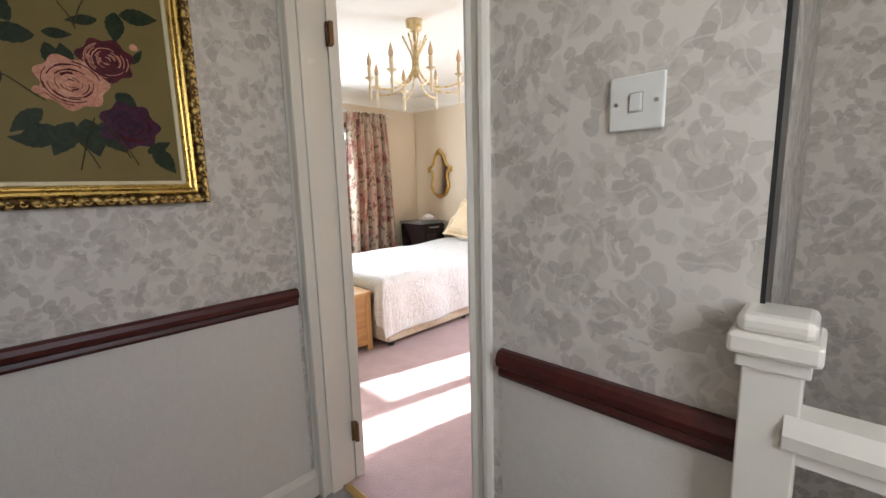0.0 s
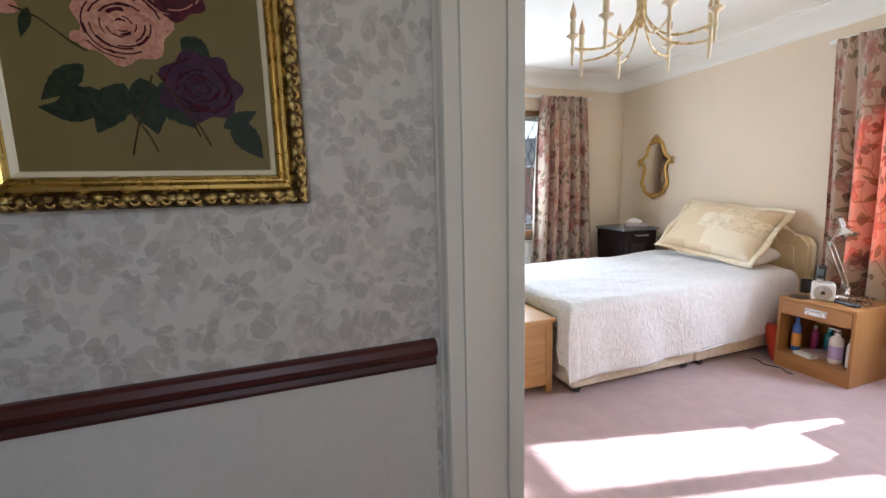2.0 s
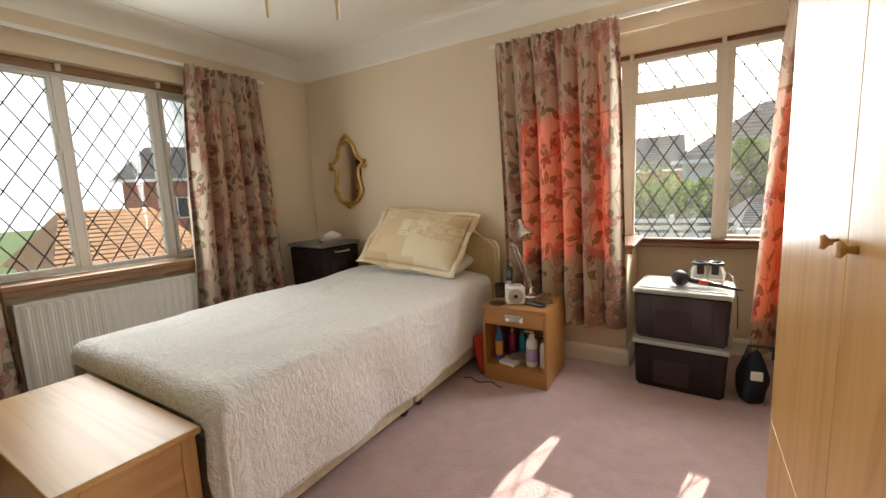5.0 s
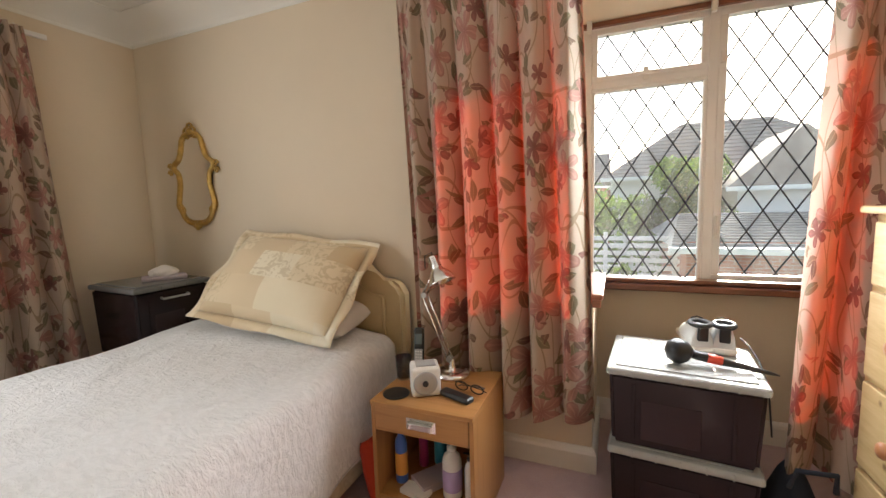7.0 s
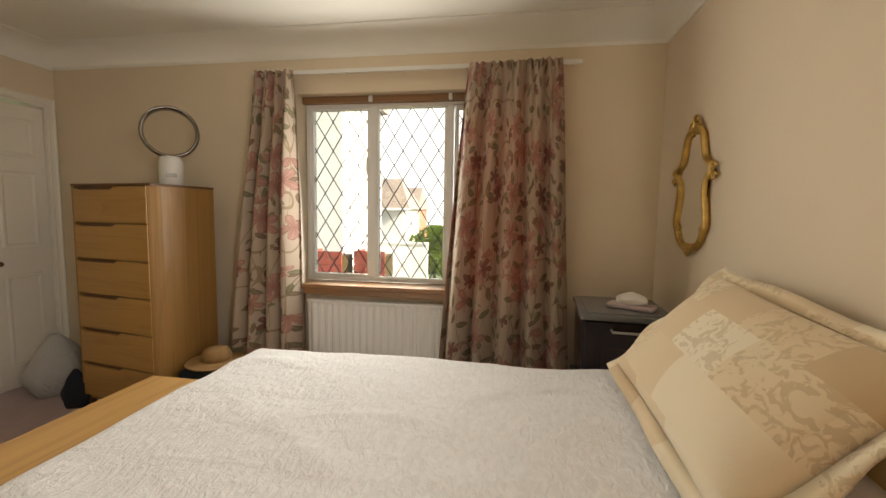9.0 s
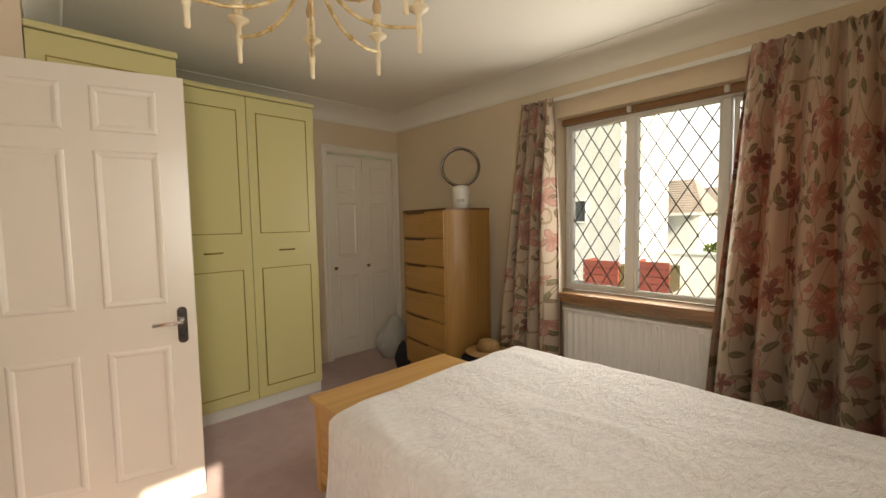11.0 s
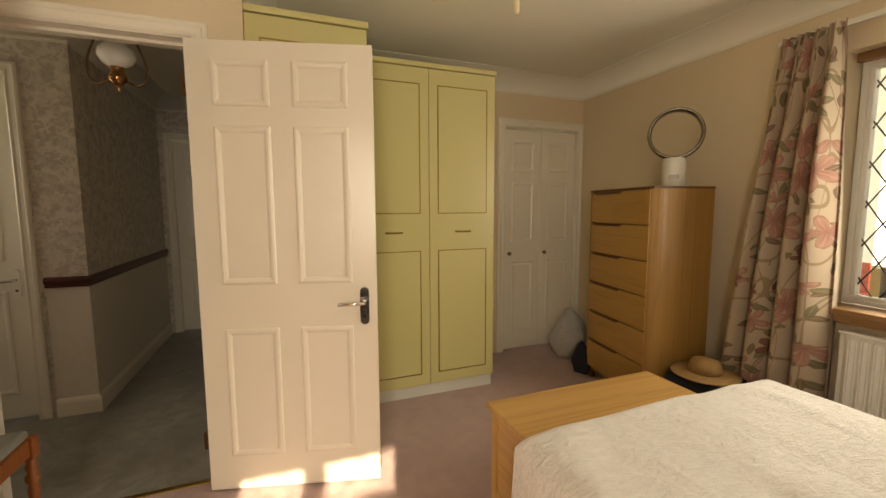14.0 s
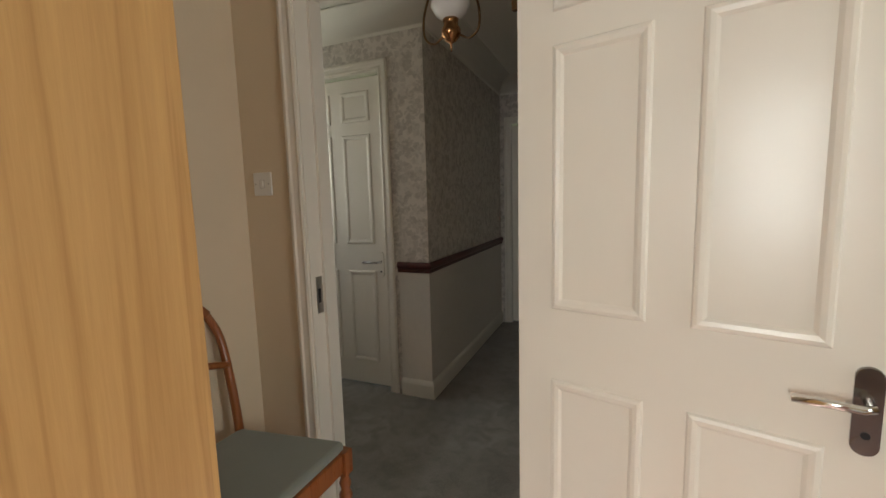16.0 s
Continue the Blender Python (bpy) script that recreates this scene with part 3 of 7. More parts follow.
def lever_handle(parent, x, z, y, s, way=-1, plate_kind="dark_steel"):
    """A brushed plate with a lever that points along way."""
    bm = B()
    box(bm, x - 0.02, x + 0.02, min(y, y + s * 0.008), max(y, y + s * 0.008), z - 0.065, z + 0.065)
    for end in (-0.065, 0.065):
        turned(bm, [(0.02, 0), (0.02, 0.0072), (0.0185, 0.0085)], 24, pose(x, y, z + end, 90 if s < 0 else -90, 0, 0))
    plate = part("handle_plate", bm, M[plate_kind], parent, "brushed steel handle plate" if plate_kind == "dark_steel" else "")
    bm = B()
    tube(bm, [(x, y + s * 0.006, z + 0.02), (x, y + s * 0.042, z + 0.02), (x + way * 0.012, y + s * 0.052, z + 0.02), (x + way * 0.11, y + s * 0.052, z + 0.017)], 0.0085, 10)
    part("lever", bm, M["chrome"], plate, "shiny metal lever")
    bm = B()
    turned(bm, [(0.007, 0), (0.007, 0.003)], 12, pose(x, y + s * 0.007, z - 0.045, 90 if s < 0 else -90, 0, 0))
    part("keyhole", bm, M["black"], plate)


def door_leaf(name, label, m, w=0.762, h=1.975, handle_side=1, lever=True, rows=ROWS6):
    t = thing(name, label, "door", m)
    bm = B()
    box(bm, 0, w, -0.02, 0.02, 0.008, h, 0.002)
    leaf = part("leaf", bm, M["gloss"], t)
    for z0, z1 in rows:
        for x0, x1 in ((0.13 * w, 0.435 * w), (0.555 * w, 0.86 * w)):
            for s in (-1, 1):
                bm = B()
                nested(bm, x0, x1, z0, z1, s * 0.02, s, PANEL)
                part("panel", bm, M["gloss"], leaf)
    if lever:
        x = w - 0.055 if handle_side > 0 else 0.055
        for s in (-1, 1):
            lever_handle(t, x, 0.845, s * 0.02, s, -handle_side, "dark_steel" if name == "panelled_door" else "gloss")
    return t


HINGE = Vector((-1.398, 0.884, 0.0))
door = door_leaf("panelled_door", "open white six-panel door with a steel lever handle", pose(*HINGE, 0, 0, 165))
for z in (0.23, 1.80):
    bm = B()
    box(bm, -0.030, 0.002, 0.006, 0.022, z - 0.04, z + 0.04, 0.001)
    tube(bm, [(-0.004, 0.024, z - 0.042), (-0.004, 0.024, z + 0.042)], 0.006, 8)
    part("hinge", bm, M["bronze"], door, "dark bronze butt hinge")

# a little latch face on the door's edge, and the linings and architraves of all openings
ARCH = [(0, 0), (0.062, 0), (0.062, 0.010), (0.054, 0.016), (0.044, 0.017), (0.038, 0.012), (0.020, 0.010), (0.008, 0.014), (0, 0.010)]


def casing(name, a0, a1, top, face, out, axis="x", label="white moulded architrave round the doorway"):
    """Three mitred lengths of architrave round an opening, standing out of the wall's face."""
    bm = B()
    loop = [(a0, -0.0), (a0, top), (a1, top), (a1, -0.0)]
    rings = []
    for i, (a, z) in enumerate(loop):
        ring = []
        for d, o in ARCH:
            aa = a - d if i < 2 else a + d
            zz = z + d if i in (1, 2) else z
            ring.append(bm.verts.new((aa, face + out * o, zz) if axis == "x" else (face + out * o, aa, zz)))
        rings.append(ring)
    k = len(ARCH)
    for a, b in zip(rings, rings[1:]):
        for j in range(k):
            bm.faces.new((a[j], a[(j + 1) % k], b[(j + 1) % k], b[j]))
    bm.faces.new(rings[0])
    bm.faces.new(rings[-1])
    return structure(name, bm, M["gloss"], label, "architrave")


def lining(name, a0, a1, top, f0, f1, axis="x", stop=None, label="white painted door lining"):
    bm = B()
    for lo, hi, z0, z1 in ((a0 - 0.03, a0, 0, top), (a1, a1 + 0.03, 0, top), (a0 - 0.03, a1 + 0.03, top, top + 0.03)):
        if axis == "x":
            box(bm, lo, hi, f0, f1, z0, z1)
        else:
            box(bm, f0, f1, lo, hi, z0, z1)
    if stop:
        s0, s1 = stop
        for lo, hi, z0, z1 in ((a0, a0 + 0.012, 0, top - 0.012), (a1 - 0.012, a1, 0, top - 0.012), (a0, a1, top - 0.012, top)):
            if axis == "x":
                box(bm, lo, hi, s0, s1, z0, z1)
            else:
                box(bm, s0, s1, lo, hi, z0, z1)
    return structure(name, bm, M["gloss"], label, "door frame")


lining("door_1_lining", -1.413, -0.618, 1.99, YD0 - 0.001, YD1 + 0.001, stop=(YD0 + 0.03, YD0 + 0.075))
casing("door_1_casing_room", -1.418, -0.613, 1.995, YD1, 1)
casing("door_1_casing_hall", -1.405, -0.613, 1.995, YD0, -1)
bm = B()
box(bm, -0.6195, -0.6175, 0.80, 0.835, 0.84, 0.98, 0.0006)
strike = structure("door_1_strike", bm, M["steel"], "steel strike plate in the door frame", "strike plate")
bm = B()
box(bm, -0.6202, -0.6192, 0.812, 0.826, 0.88, 0.935)
part("latch_hole", bm, M["black"], strike, "dark latch hole")
bm = B()
sweep(bm, [(-0.018, 0), (-0.012, 0.005), (0.012, 0.005), (0.018, 0)], [(-1.40, YD1 - 0.045, 0), (-0.618, YD1 - 0.045, 0)])
structure("trim_threshold", bm, M["brass"], "thin brass carpet strip in the doorway", "threshold strip")

lining("door_2_lining", -0.295, 0.415, 2.05, -0.341, -0.219)
casing("door_2_casing", -0.30, 0.42, 2.055, -0.22, 1)
door_leaf("hall_door", "closed white six-panel door off the landing", pose(0.412, -0.285, 0, 0, 0, 180), 0.705, 2.04, rows=((0.165, 0.80), (0.98, 1.69), (1.77, 1.96)))
lining("door_3_lining", -1.17, -0.47, 1.97, HX - 0.121, HX + 0.001, "y")
casing("door_3_casing", -1.175, -0.465, 1.975, HX, 1, "y")
door_leaf("hall_door", "closed white panelled door beside the picture", pose(HX - 0.05, -1.168, 0, 0, 0, 90), 0.695, 1.96)
lining("door_4_lining", -1.39, -0.71, 1.97, -2.101, -1.979)
casing("door_4_casing", -1.395, -0.705, 1.975, -1.98, 1)
door_leaf("hall_door", "closed white panelled door ending the passage", pose(-0.712, -2.04, 0, 0, 0, 180), 0.675, 1.96)

# fitted cupboard in the corner: two narrow leaves with round knobs
lining("door_5_lining", -4.27, -3.53, 1.97, YS - 0.121, YS + 0.001)
casing("door_5_casing", -4.275, -3.525, 1.975, YS, 1)
cup = thing("fitted_cupboard_doors", "pair of closed cream panelled cupboard doors", "cupboard door", pose(-3.535, YS - 0.03, 0, 0, 0, 180))
for x0 in (0.0, 0.3665):
    bm = B()
    box(bm, x0 + 0.001, x0 + 0.3635, -0.018, 0.018, 0.012, 1.951, 0.002)
    leaf = part("leaf", bm, M["gloss"], cup)
    for z0, z1 in ((0.16, 0.80), (0.98, 1.50), (1.60, 1.86)):
        bm = B()
        nested(bm, x0 + 0.07, x0 + 0.295, z0, z1, -0.018, -1, PANEL)
        part("panel", bm, M["gloss"], leaf)
    bm = B()
    turned(bm, [(0.009, 0), (0.007, 0.012), (0.016, 0.020), (0.017, 0.030), (0.010, 0.036)], 14, pose(x0 + 0.04 if x0 == 0 else x0 + 0.035, -0.018, 0.88, 90, 0, 0))
    part("knob", bm, M["bronze"], leaf, "dark round knob")


# ---- windows ----
n = Nodes("window_glass")
gl = n.nt.nodes.new("ShaderNodeBsdfGlossy")
gl.inputs["Roughness"].default_value = 0.02
tp = n.nt.nodes.new("ShaderNodeBsdfTransparent")
tp.inputs[0].default_value = (0.96, 0.975, 0.97, 1)
fr = n.nt.nodes.new("ShaderNodeFresnel")
mx = n.nt.nodes.new("ShaderNodeMixShader")
n.nt.links.new(n.math("MULTIPLY", fr.outputs[0], 0.7), mx.inputs[0])
n.nt.links.new(tp.outputs[0], mx.inputs[1])
n.nt.links.new(gl.outputs[0], mx.inputs[2])
dust = n.nt.nodes.new("ShaderNodeBsdfTranslucent")
dust.inputs[0].default_value = (0.9, 0.9, 0.88, 1)
film = n.nt.nodes.new("ShaderNodeMixShader")
p = n.coord()
n.put(film.inputs[0], n.ramp(n.noise(n.vec("MULTIPLY", p, (1.0, 1.0, 0.35)), 6.0, 4, 0.6, 0.8), (0.35, 0.012), (0.65, 0.034)))
n.nt.links.new(mx.outputs[0], film.inputs[1])
n.nt.links.new(dust.outputs[0], film.inputs[2])
n.nt.links.new(film.outputs[0], n.out.inputs[0])
M["glass"] = n.mat
M["lead"] = metal("dull_lead", (0.10, 0.10, 0.10), 0.55)
M["clear"] = Nodes("clear_glass").done((0.95, 0.97, 0.96), 0.03, Transmission_Weight=1.0, IOR=1.45)


def lattice(bm, u0, u1, z0, z1, du=0.122, dz=0.195, r=0.0037):
    """Diamond leading clipped to a pane that lies in the x-z plane."""
    def clip(p, q):
        t0, t1 = 0.0, 1.0
        d = (q[0] - p[0], q[1] - p[1])
        for a, lo, hi in ((0, u0, u1), (1, z0, z1)):
            if abs(d[a]) < 1e-9:
                continue
            ta, tb = (lo - p[a]) / d[a], (hi - p[a]) / d[a]
            t0, t1 = max(t0, min(ta, tb)), min(t1, max(ta, tb))
        return ((p[0] + d[0] * t0, p[1] + d[1] * t0), (p[0] + d[0] * t1, p[1] + d[1] * t1)) if t1 - t0 > 0.004 else None
    um, k = (u0 + u1) / 2, (z1 - z0) / dz
    nn = int((u1 - u0) / du + k) + 3
    for i in range(-nn, nn):
        for sgn in (1, -1):
            p = (um + i * du - sgn * du * k / 2, z0)
            q = (um + i * du + sgn * du * k / 2, z1)
            c = clip(p, q)
            if c:
                tube(bm, [(c[0][0], 0, c[0][1]), (c[1][0], 0, c[1][1])], r, 5)


def light_of(win, u0, u1, z0, z1, opens=True, fw=0.045, handle=None, depth=0.03, m=None):
    """One light of a window: casement frame, pane, leading and its handle; built in the x-z plane, the room on -y."""
    bm = B()
    for a in ((u0, u1, z0, z0 + fw), (u0, u1, z1 - fw, z1), (u0, u0 + fw, z0 + fw, z1 - fw), (u1 - fw, u1, z0 + fw, z1 - fw)):
        box(bm, a[0], a[1], -depth, 0.02, a[2], a[3], 0.004)
    cas = part("casement", bm, M["pvc"], win, m=m)
    bm = B()
    box(bm, u0 + fw - 0.004, u1 - fw + 0.004, -0.003, 0.003, z0 + fw - 0.004, z1 - fw + 0.004)
    pane = part("pane", bm, M["glass"], cas)
    pane.visible_shadow = False
    bm = B()
    lattice(bm, u0 + fw, u1 - fw, z0 + fw, z1 - fw)
    part("leading", bm, M["lead"], pane, "diamond lead strips").location = (0, -0.005, 0)
    if handle:
        x, z, way = handle
        bm = B()
        box(bm, x - 0.012, x + 0.012, -depth - 0.012, -depth + 0.002, z - 0.03, z + 0.03, 0.003)
        if way == "v":
            box(bm, x - 0.008, x + 0.008, -depth - 0.028, -depth - 0.010, z - 0.012, z + 0.08, 0.004)
        else:
            box(bm, x - 0.05, x + 0.05, -depth - 0.028, -depth - 0.010, z - 0.008, z + 0.008, 0.004)
        part("window_handle", bm, M["white_plastic"], cas, "white window catch")
    return cas


def window(name, m, w, z0, z1, mullions, label):
    win = tagged(new(name), label, "window", "", "structure")
    win.matrix_basis = m
    bm = B()
    box(bm, 0, w, -0.035, 0.035, z0, z0 + 0.024, 0.003)
    box(bm, 0, w, -0.035, 0.035, z1 - 0.024, z1, 0.003)
    for a, b in [(0, 0.028), (w - 0.028, w), *mullions]:
        box(bm, a, b, -0.034, 0.034, z0 + 0.024, z1 - 0.024, 0.003)
    part("window_frame", bm, M["pvc"], win)
    return win


# north window, in the bay: x runs to the right as seen from the room
w1 = window("window_1", pose(-2.11, 4.50, 0), 1.65, 0.762, 2.068, [(0.49, 0.54), (1.052, 1.092)], "white leaded casement window in the bay")
light_of(w1, 0.028, 0.49, 0.786, 2.044, fw=0.032, handle=(0.472, 1.1, "v"))
light_of(w1, 0.54, 1.052, 0.770, 1.752, fw=0.016)
bm = B()
box(bm, 0.54, 1.052, -0.034, 0.034, 1.752, 1.786, 0.003)
part("transom", bm, M["pvc"], w1)
light_of(w1, 0.54, 1.052, 1.786, 2.044, fw=0.028, handle=(0.79, 1.80, "h"))
light_of(w1, 1.092, 1.622, 0.778, 2.044, fw=0.034, handle=(1.110, 1.02, "v"))
bm = B()
box(bm, 1.098, 1.122, -0.052, -0.029, 1.80, 1.85, 0.003)
part("hinge_cover", bm, M["white_plastic"], w1, "small white hinge cover")
bm = B()
box(bm, -1.5, -0.452, 4.395, 4.465, 0.772, 0.792, 0.004)
box(bm, -1.5, -0.452, 4.37, 4.459, 0.735, 0.768, 0.006)
box(bm, -2.10, -1.49, 3.905, 4.46, 0.782, 0.806, 0.007)
box(bm, -2.10, -1.50, 3.925, 3.949, 0.745, 0.781, 0.004)
structure("window_1_sill", bm, M["sillwood"], "varnished reddish wood window sill", "window sill")
bm = B()
box(bm, -2.10, -0.46, 4.435, 4.463, 2.045, 2.068, 0.003)
structure("trim_batten_bay", bm, M["sillwood"], "reddish wood batten above the bay window", "batten")

# west window: x runs to the right as seen from the room, that is along +y
w2 = window("window_2", pose(-4.49, 1.69, 0, 0, 0, 90), 1.52, 0.785, 1.995, [(0.456, 0.50), (0.982, 1.022)], "wide white leaded window over the radiator")
light_of(w2, 0.028, 0.456, 0.809, 1.971, fw=0.020, handle=(0.444, 1.55, "v"))
light_of(w2, 0.50, 0.982, 0.800, 1.975, fw=0.017)
ajar = light_of(w2, 0.0, 0.46, 0.811, 1.969, fw=0.024, handle=(0.012, 1.55, "v"), m=pose(1.03, 0.0, 0, 0, 0, 14))
bm = B()
box(bm, -4.455, -4.262, 1.66, 3.24, 0.752, 0.784, 0.007)
box(bm, -4.335, -4.275, 1.67, 3.23, 0.715, 0.751, 0.003)
structure("window_2_sill", bm, M["sillwood_y"], "brown wooden window board", "window sill")
bm = B()
box(bm, -4.452, -4.41, 1.685, 3.215, 1.985, 2.028, 0.003)
structure("trim_batten_west", bm, M["sillwood_y"], "brown wood batten above the window", "batten")
for y in (2.17, 2.70):
    bm = B()
    box(bm, -0.012, 0.012, -0.012, 0.012, -0.02, 0.02, 0.004)
    tagged(part("curtain_wire_hook", bm, M["white_plastic"], None, m=pose(-4.40, y, 2.006)), "small white hook on the batten", "hook", "batten hooks")
for x in (-1.58, -1.05):
    bm = B()
    box(bm, -0.012, 0.012, -0.014, 0.012, -0.03, 0.03, 0.004)
    tagged(part("curtain_wire_hook", bm, M["white_plastic"], None, m=pose(x, 4.425, 2.045)), "small white hook on the batten", "hook", "batten hooks")
# added hall window, out of view, only as the source of the landing's fill light
w3 = window("window_3", pose(0.87, 0.35, 0, 0, 0, -90), 0.5, 1.05, 2.05, [(0.23, 0.27)], "unseen white window added to light the landing")

# curtain tracks
for name, a, b in (("curtain_track", (-4.295, 1.40, 2.15), (-4.295, 3.48, 2.15)), ("curtain_track", (-2.42, 3.905, 2.15), (-0.36, 3.905, 2.15))):
    tr = thing(name, "slim white plastic curtain track on the wall", "curtain track")
    a, b = Vector(a), Vector(b)
    bm = B()
    sweep(bm, [(-0.009, -0.012), (0.009, -0.012), (0.009, 0.012), (-0.009, 0.012)], [a, b])
    part("track", bm, M["white_plastic"], tr)
    for k in range(5):
        p = a.lerp(b, (k + 0.5) / 5)
        bm = B()
        if abs(a.x - b.x) < 0.01:
            box(bm, XW, p.x, p.y - 0.01, p.y + 0.01, p.z - 0.01, p.z + 0.016, 0.002)
        else:
            box(bm, p.x - 0.01, p.x + 0.01, p.y, YN, p.z - 0.01, p.z + 0.016, 0.002)
        part("bracket", bm, M["white_plastic"], tr)


M["lining_cloth"] = paint("curtain_lining", (0.50, 0.42, 0.33), 0.9, 0.06, 0.3, 300)


def curtain(label, a, b, a2, b2, ztop, zbot, folds, seed, out, cloth_width, hem=(0.93, 1.0)):
    """A gathered curtain from a to b at the top and a2 to b2 at the hem, its folds standing out along out; the hem hangs unevenly."""
    rnd = random.Random(seed)
    a, b, a2, b2, out = (Vector(v) for v in (a, b, a2, b2, out))
    ph = [rnd.uniform(-1.5, 1.5) for _ in range(folds + 2)]
    am = [rnd.uniform(0.6, 1.3) for _ in range(folds + 2)]
    nu, nv = folds * 20, 36
    t = thing("curtain", label, "curtain", Matrix.Translation((a.x, a.y, zbot)), "bedroom curtains")
    base = Vector((a.x, a.y, 0))
    bm = B()
    uvl = bm.loops.layers.uv.new("UVMap")
    grid = []
    for j in range(nv + 1):
        v = j / nv
        z = ztop + (zbot - ztop) * v
        row = []
        for i in range(nu + 1):
            u = i / nu
            k = u * folds
            f0 = int(min(k, folds - 1e-6))
            w = k - f0
            p1 = (1 - w) * ph[f0] + w * ph[f0 + 1]
            a1 = (1 - w) * am[f0] + w * am[f0 + 1]
            deep = (0.018 + 0.055 * min(1.0, v * 2.4)) * a1
            o = deep * (2.0 * abs(math.sin(math.pi * k + 0.5 * p1 * (0.3 + 0.9 * v))) ** 0.7 - 1.1) + 0.010 * math.sin(2 * math.pi * k * 2.0 + 2 * p1) * (1 - 0.7 * v)
            o += 0.012 * math.sin(5 * v + seed + 4 * u)
            if v < 0.045:
                o += 0.013 * math.sin(2 * math.pi * k * 3.1)
            side = 0.020 * math.cos(2 * math.pi * k + p1) * v
            pt = (a.lerp(b, u)).lerp(a2.lerp(b2, u), v ** 0.8)
            d = (b2 - a2).normalized()
            zz = z - (0.012 * math.sin(2 * math.pi * k * 0.5 + seed) if j == nv else 0) + (0.006 * math.sin(2 * math.pi * k + 1) if j == 0 else 0)
            row.append((bm.verts.new(pt + out * o + d * side + Vector((0, 0, zz - zbot)) - base), u * cloth_width + seed * 1.7, z))
        grid.append(row)
    for j in range(nv):
        for i in range(nu):
            q = (grid[j][i], grid[j][i + 1], grid[j + 1][i + 1], grid[j + 1][i])
            f = bm.faces.new([x[0] for x in q])
            f.smooth = True
            for lp, x in zip(f.loops, q):
                lp[uvl].uv = (x[1], x[2])
    spots = [[g[0].co.copy() for g in r] for r in grid]
    part("cloth", bm, M["curtain"], t)
    # the turned-back hem along the leading edge
    if hem:
        i0, i1 = round(hem[0] * nu), round(hem[1] * nu)
        bm = B()
        back = [[bm.verts.new(spots[j][i] - out * 0.007) for i in range(i0, i1 + 1)] for j in range(1, nv + 1)]
        for r0, r1 in zip(back, back[1:]):
            for i in range(len(r0) - 1):
                bm.faces.new((r0[i], r0[i + 1], r1[i + 1], r1[i])).smooth = True
        part("turned_hem", bm, M["lining_cloth"], t, "plain turned-back hem")
    bm = B()
    tube(bm, [-out * 0.01 - Vector((0, 0, 0.03)), -out * 0.014 + Vector((0, 0, 0.008)), -out * 0.03 + Vector((0, 0, 0.02))], 0.0022, 5)
    top = Vector((0, 0, ztop - zbot)) - base
    hook = part("hook", bm, M["white_plastic"], t, m=Matrix.Translation(a.lerp(b, 0.5 / (folds * 2)) + top))
    for k in range(1, folds * 2):
        again(hook, t, Matrix.Translation(a.lerp(b, (k + 0.5) / (folds * 2)) + top))
    return t


Z0 = 0
curtain("long floral curtain glowing against the sun beside the bed", (-2.35, 3.83, Z0), (-1.585, 3.83, Z0), (-2.30, 3.82, Z0), (-1.535, 3.84, Z0), 2.135, 0.285, 6, 1, (0, -1, 0), 1.5)
curtain("long floral curtain gathered behind the pine chest", (-0.815, 3.83, Z0), (-0.39, 3.83, Z0), (-0.915, 3.84, Z0), (-0.41, 3.83, Z0), 2.14, 0.235, 4, 2, (0, -1, 0), 1.2, None)
curtain("narrow floral curtain beside the chest of drawers", (-4.235, 1.45, Z0), (-4.235, 1.72, Z0), (-4.19, 1.26, Z0), (-4.19, 1.74, Z0), 2.15, 0.20, 4, 3, (1, 0, 0), 0.95)
curtain("wide floral curtain hanging past the radiator", (-4.235, 2.83, Z0), (-4.235, 3.365, Z0), (-4.19, 2.66, Z0), (-4.19, 3.45, Z0), 2.15, 0.20, 5, 4, (1, 0, 0), 1.5, (0.0, 0.07))

# radiator under the west window
rad = thing("radiator", "white panel radiator under the window board", "radiator", pose(-4.335, 1.78, 0.11))
bm = B()
L, H = 1.28, 0.56
ny = 2 * 26
prof = []
for i in range(ny + 1):
    prof.append((0.078 if i % 2 else 0.062, 0.02 + (L - 0.04) * i / ny))
rows = []
for z in (0.0, 0.025, H - 0.025, H):
    flat = z in (0.0, H)
    rows.append([bm.verts.new((0.062 if flat else x, y, z)) for x, y in prof])
for r0, r1 in zip(rows, rows[1:]):
    for i in range(ny):
        bm.faces.new((r0[i], r0[i + 1], r1[i + 1], r1[i]))
bmesh.ops.bevel(bm, geom=[e for e in bm.edges if abs(e.verts[0].co.z - e.verts[1].co.z) > 0.3], offset=0.006, segments=2, affect="EDGES")
part("front_panel", bm, M["radiator"], rad)
boxpart("back_panel", (0.022, 0.060, 0.0, L, 0.0, H), M["radiator"], rad, 0.004)
boxpart("top_grille", (0.02, 0.080, 0.0, L, H - 0.002, H + 0.012), M["radiator"], rad, 0.003)
for y in (0.2, L - 0.2):
    boxpart("bracket", (0.0, 0.022, y, y + 0.03, 0.05, H - 0.05), M["radiator"], rad, 0.002)
bm = B()
tube(bm, [(0.045, -0.03, -0.11), (0.045, -0.03, 0.03), (0.045, 0.0, 0.03)], 0.0075, 8)
part("pipe", bm, M["white_plastic"], rad)

# light switches


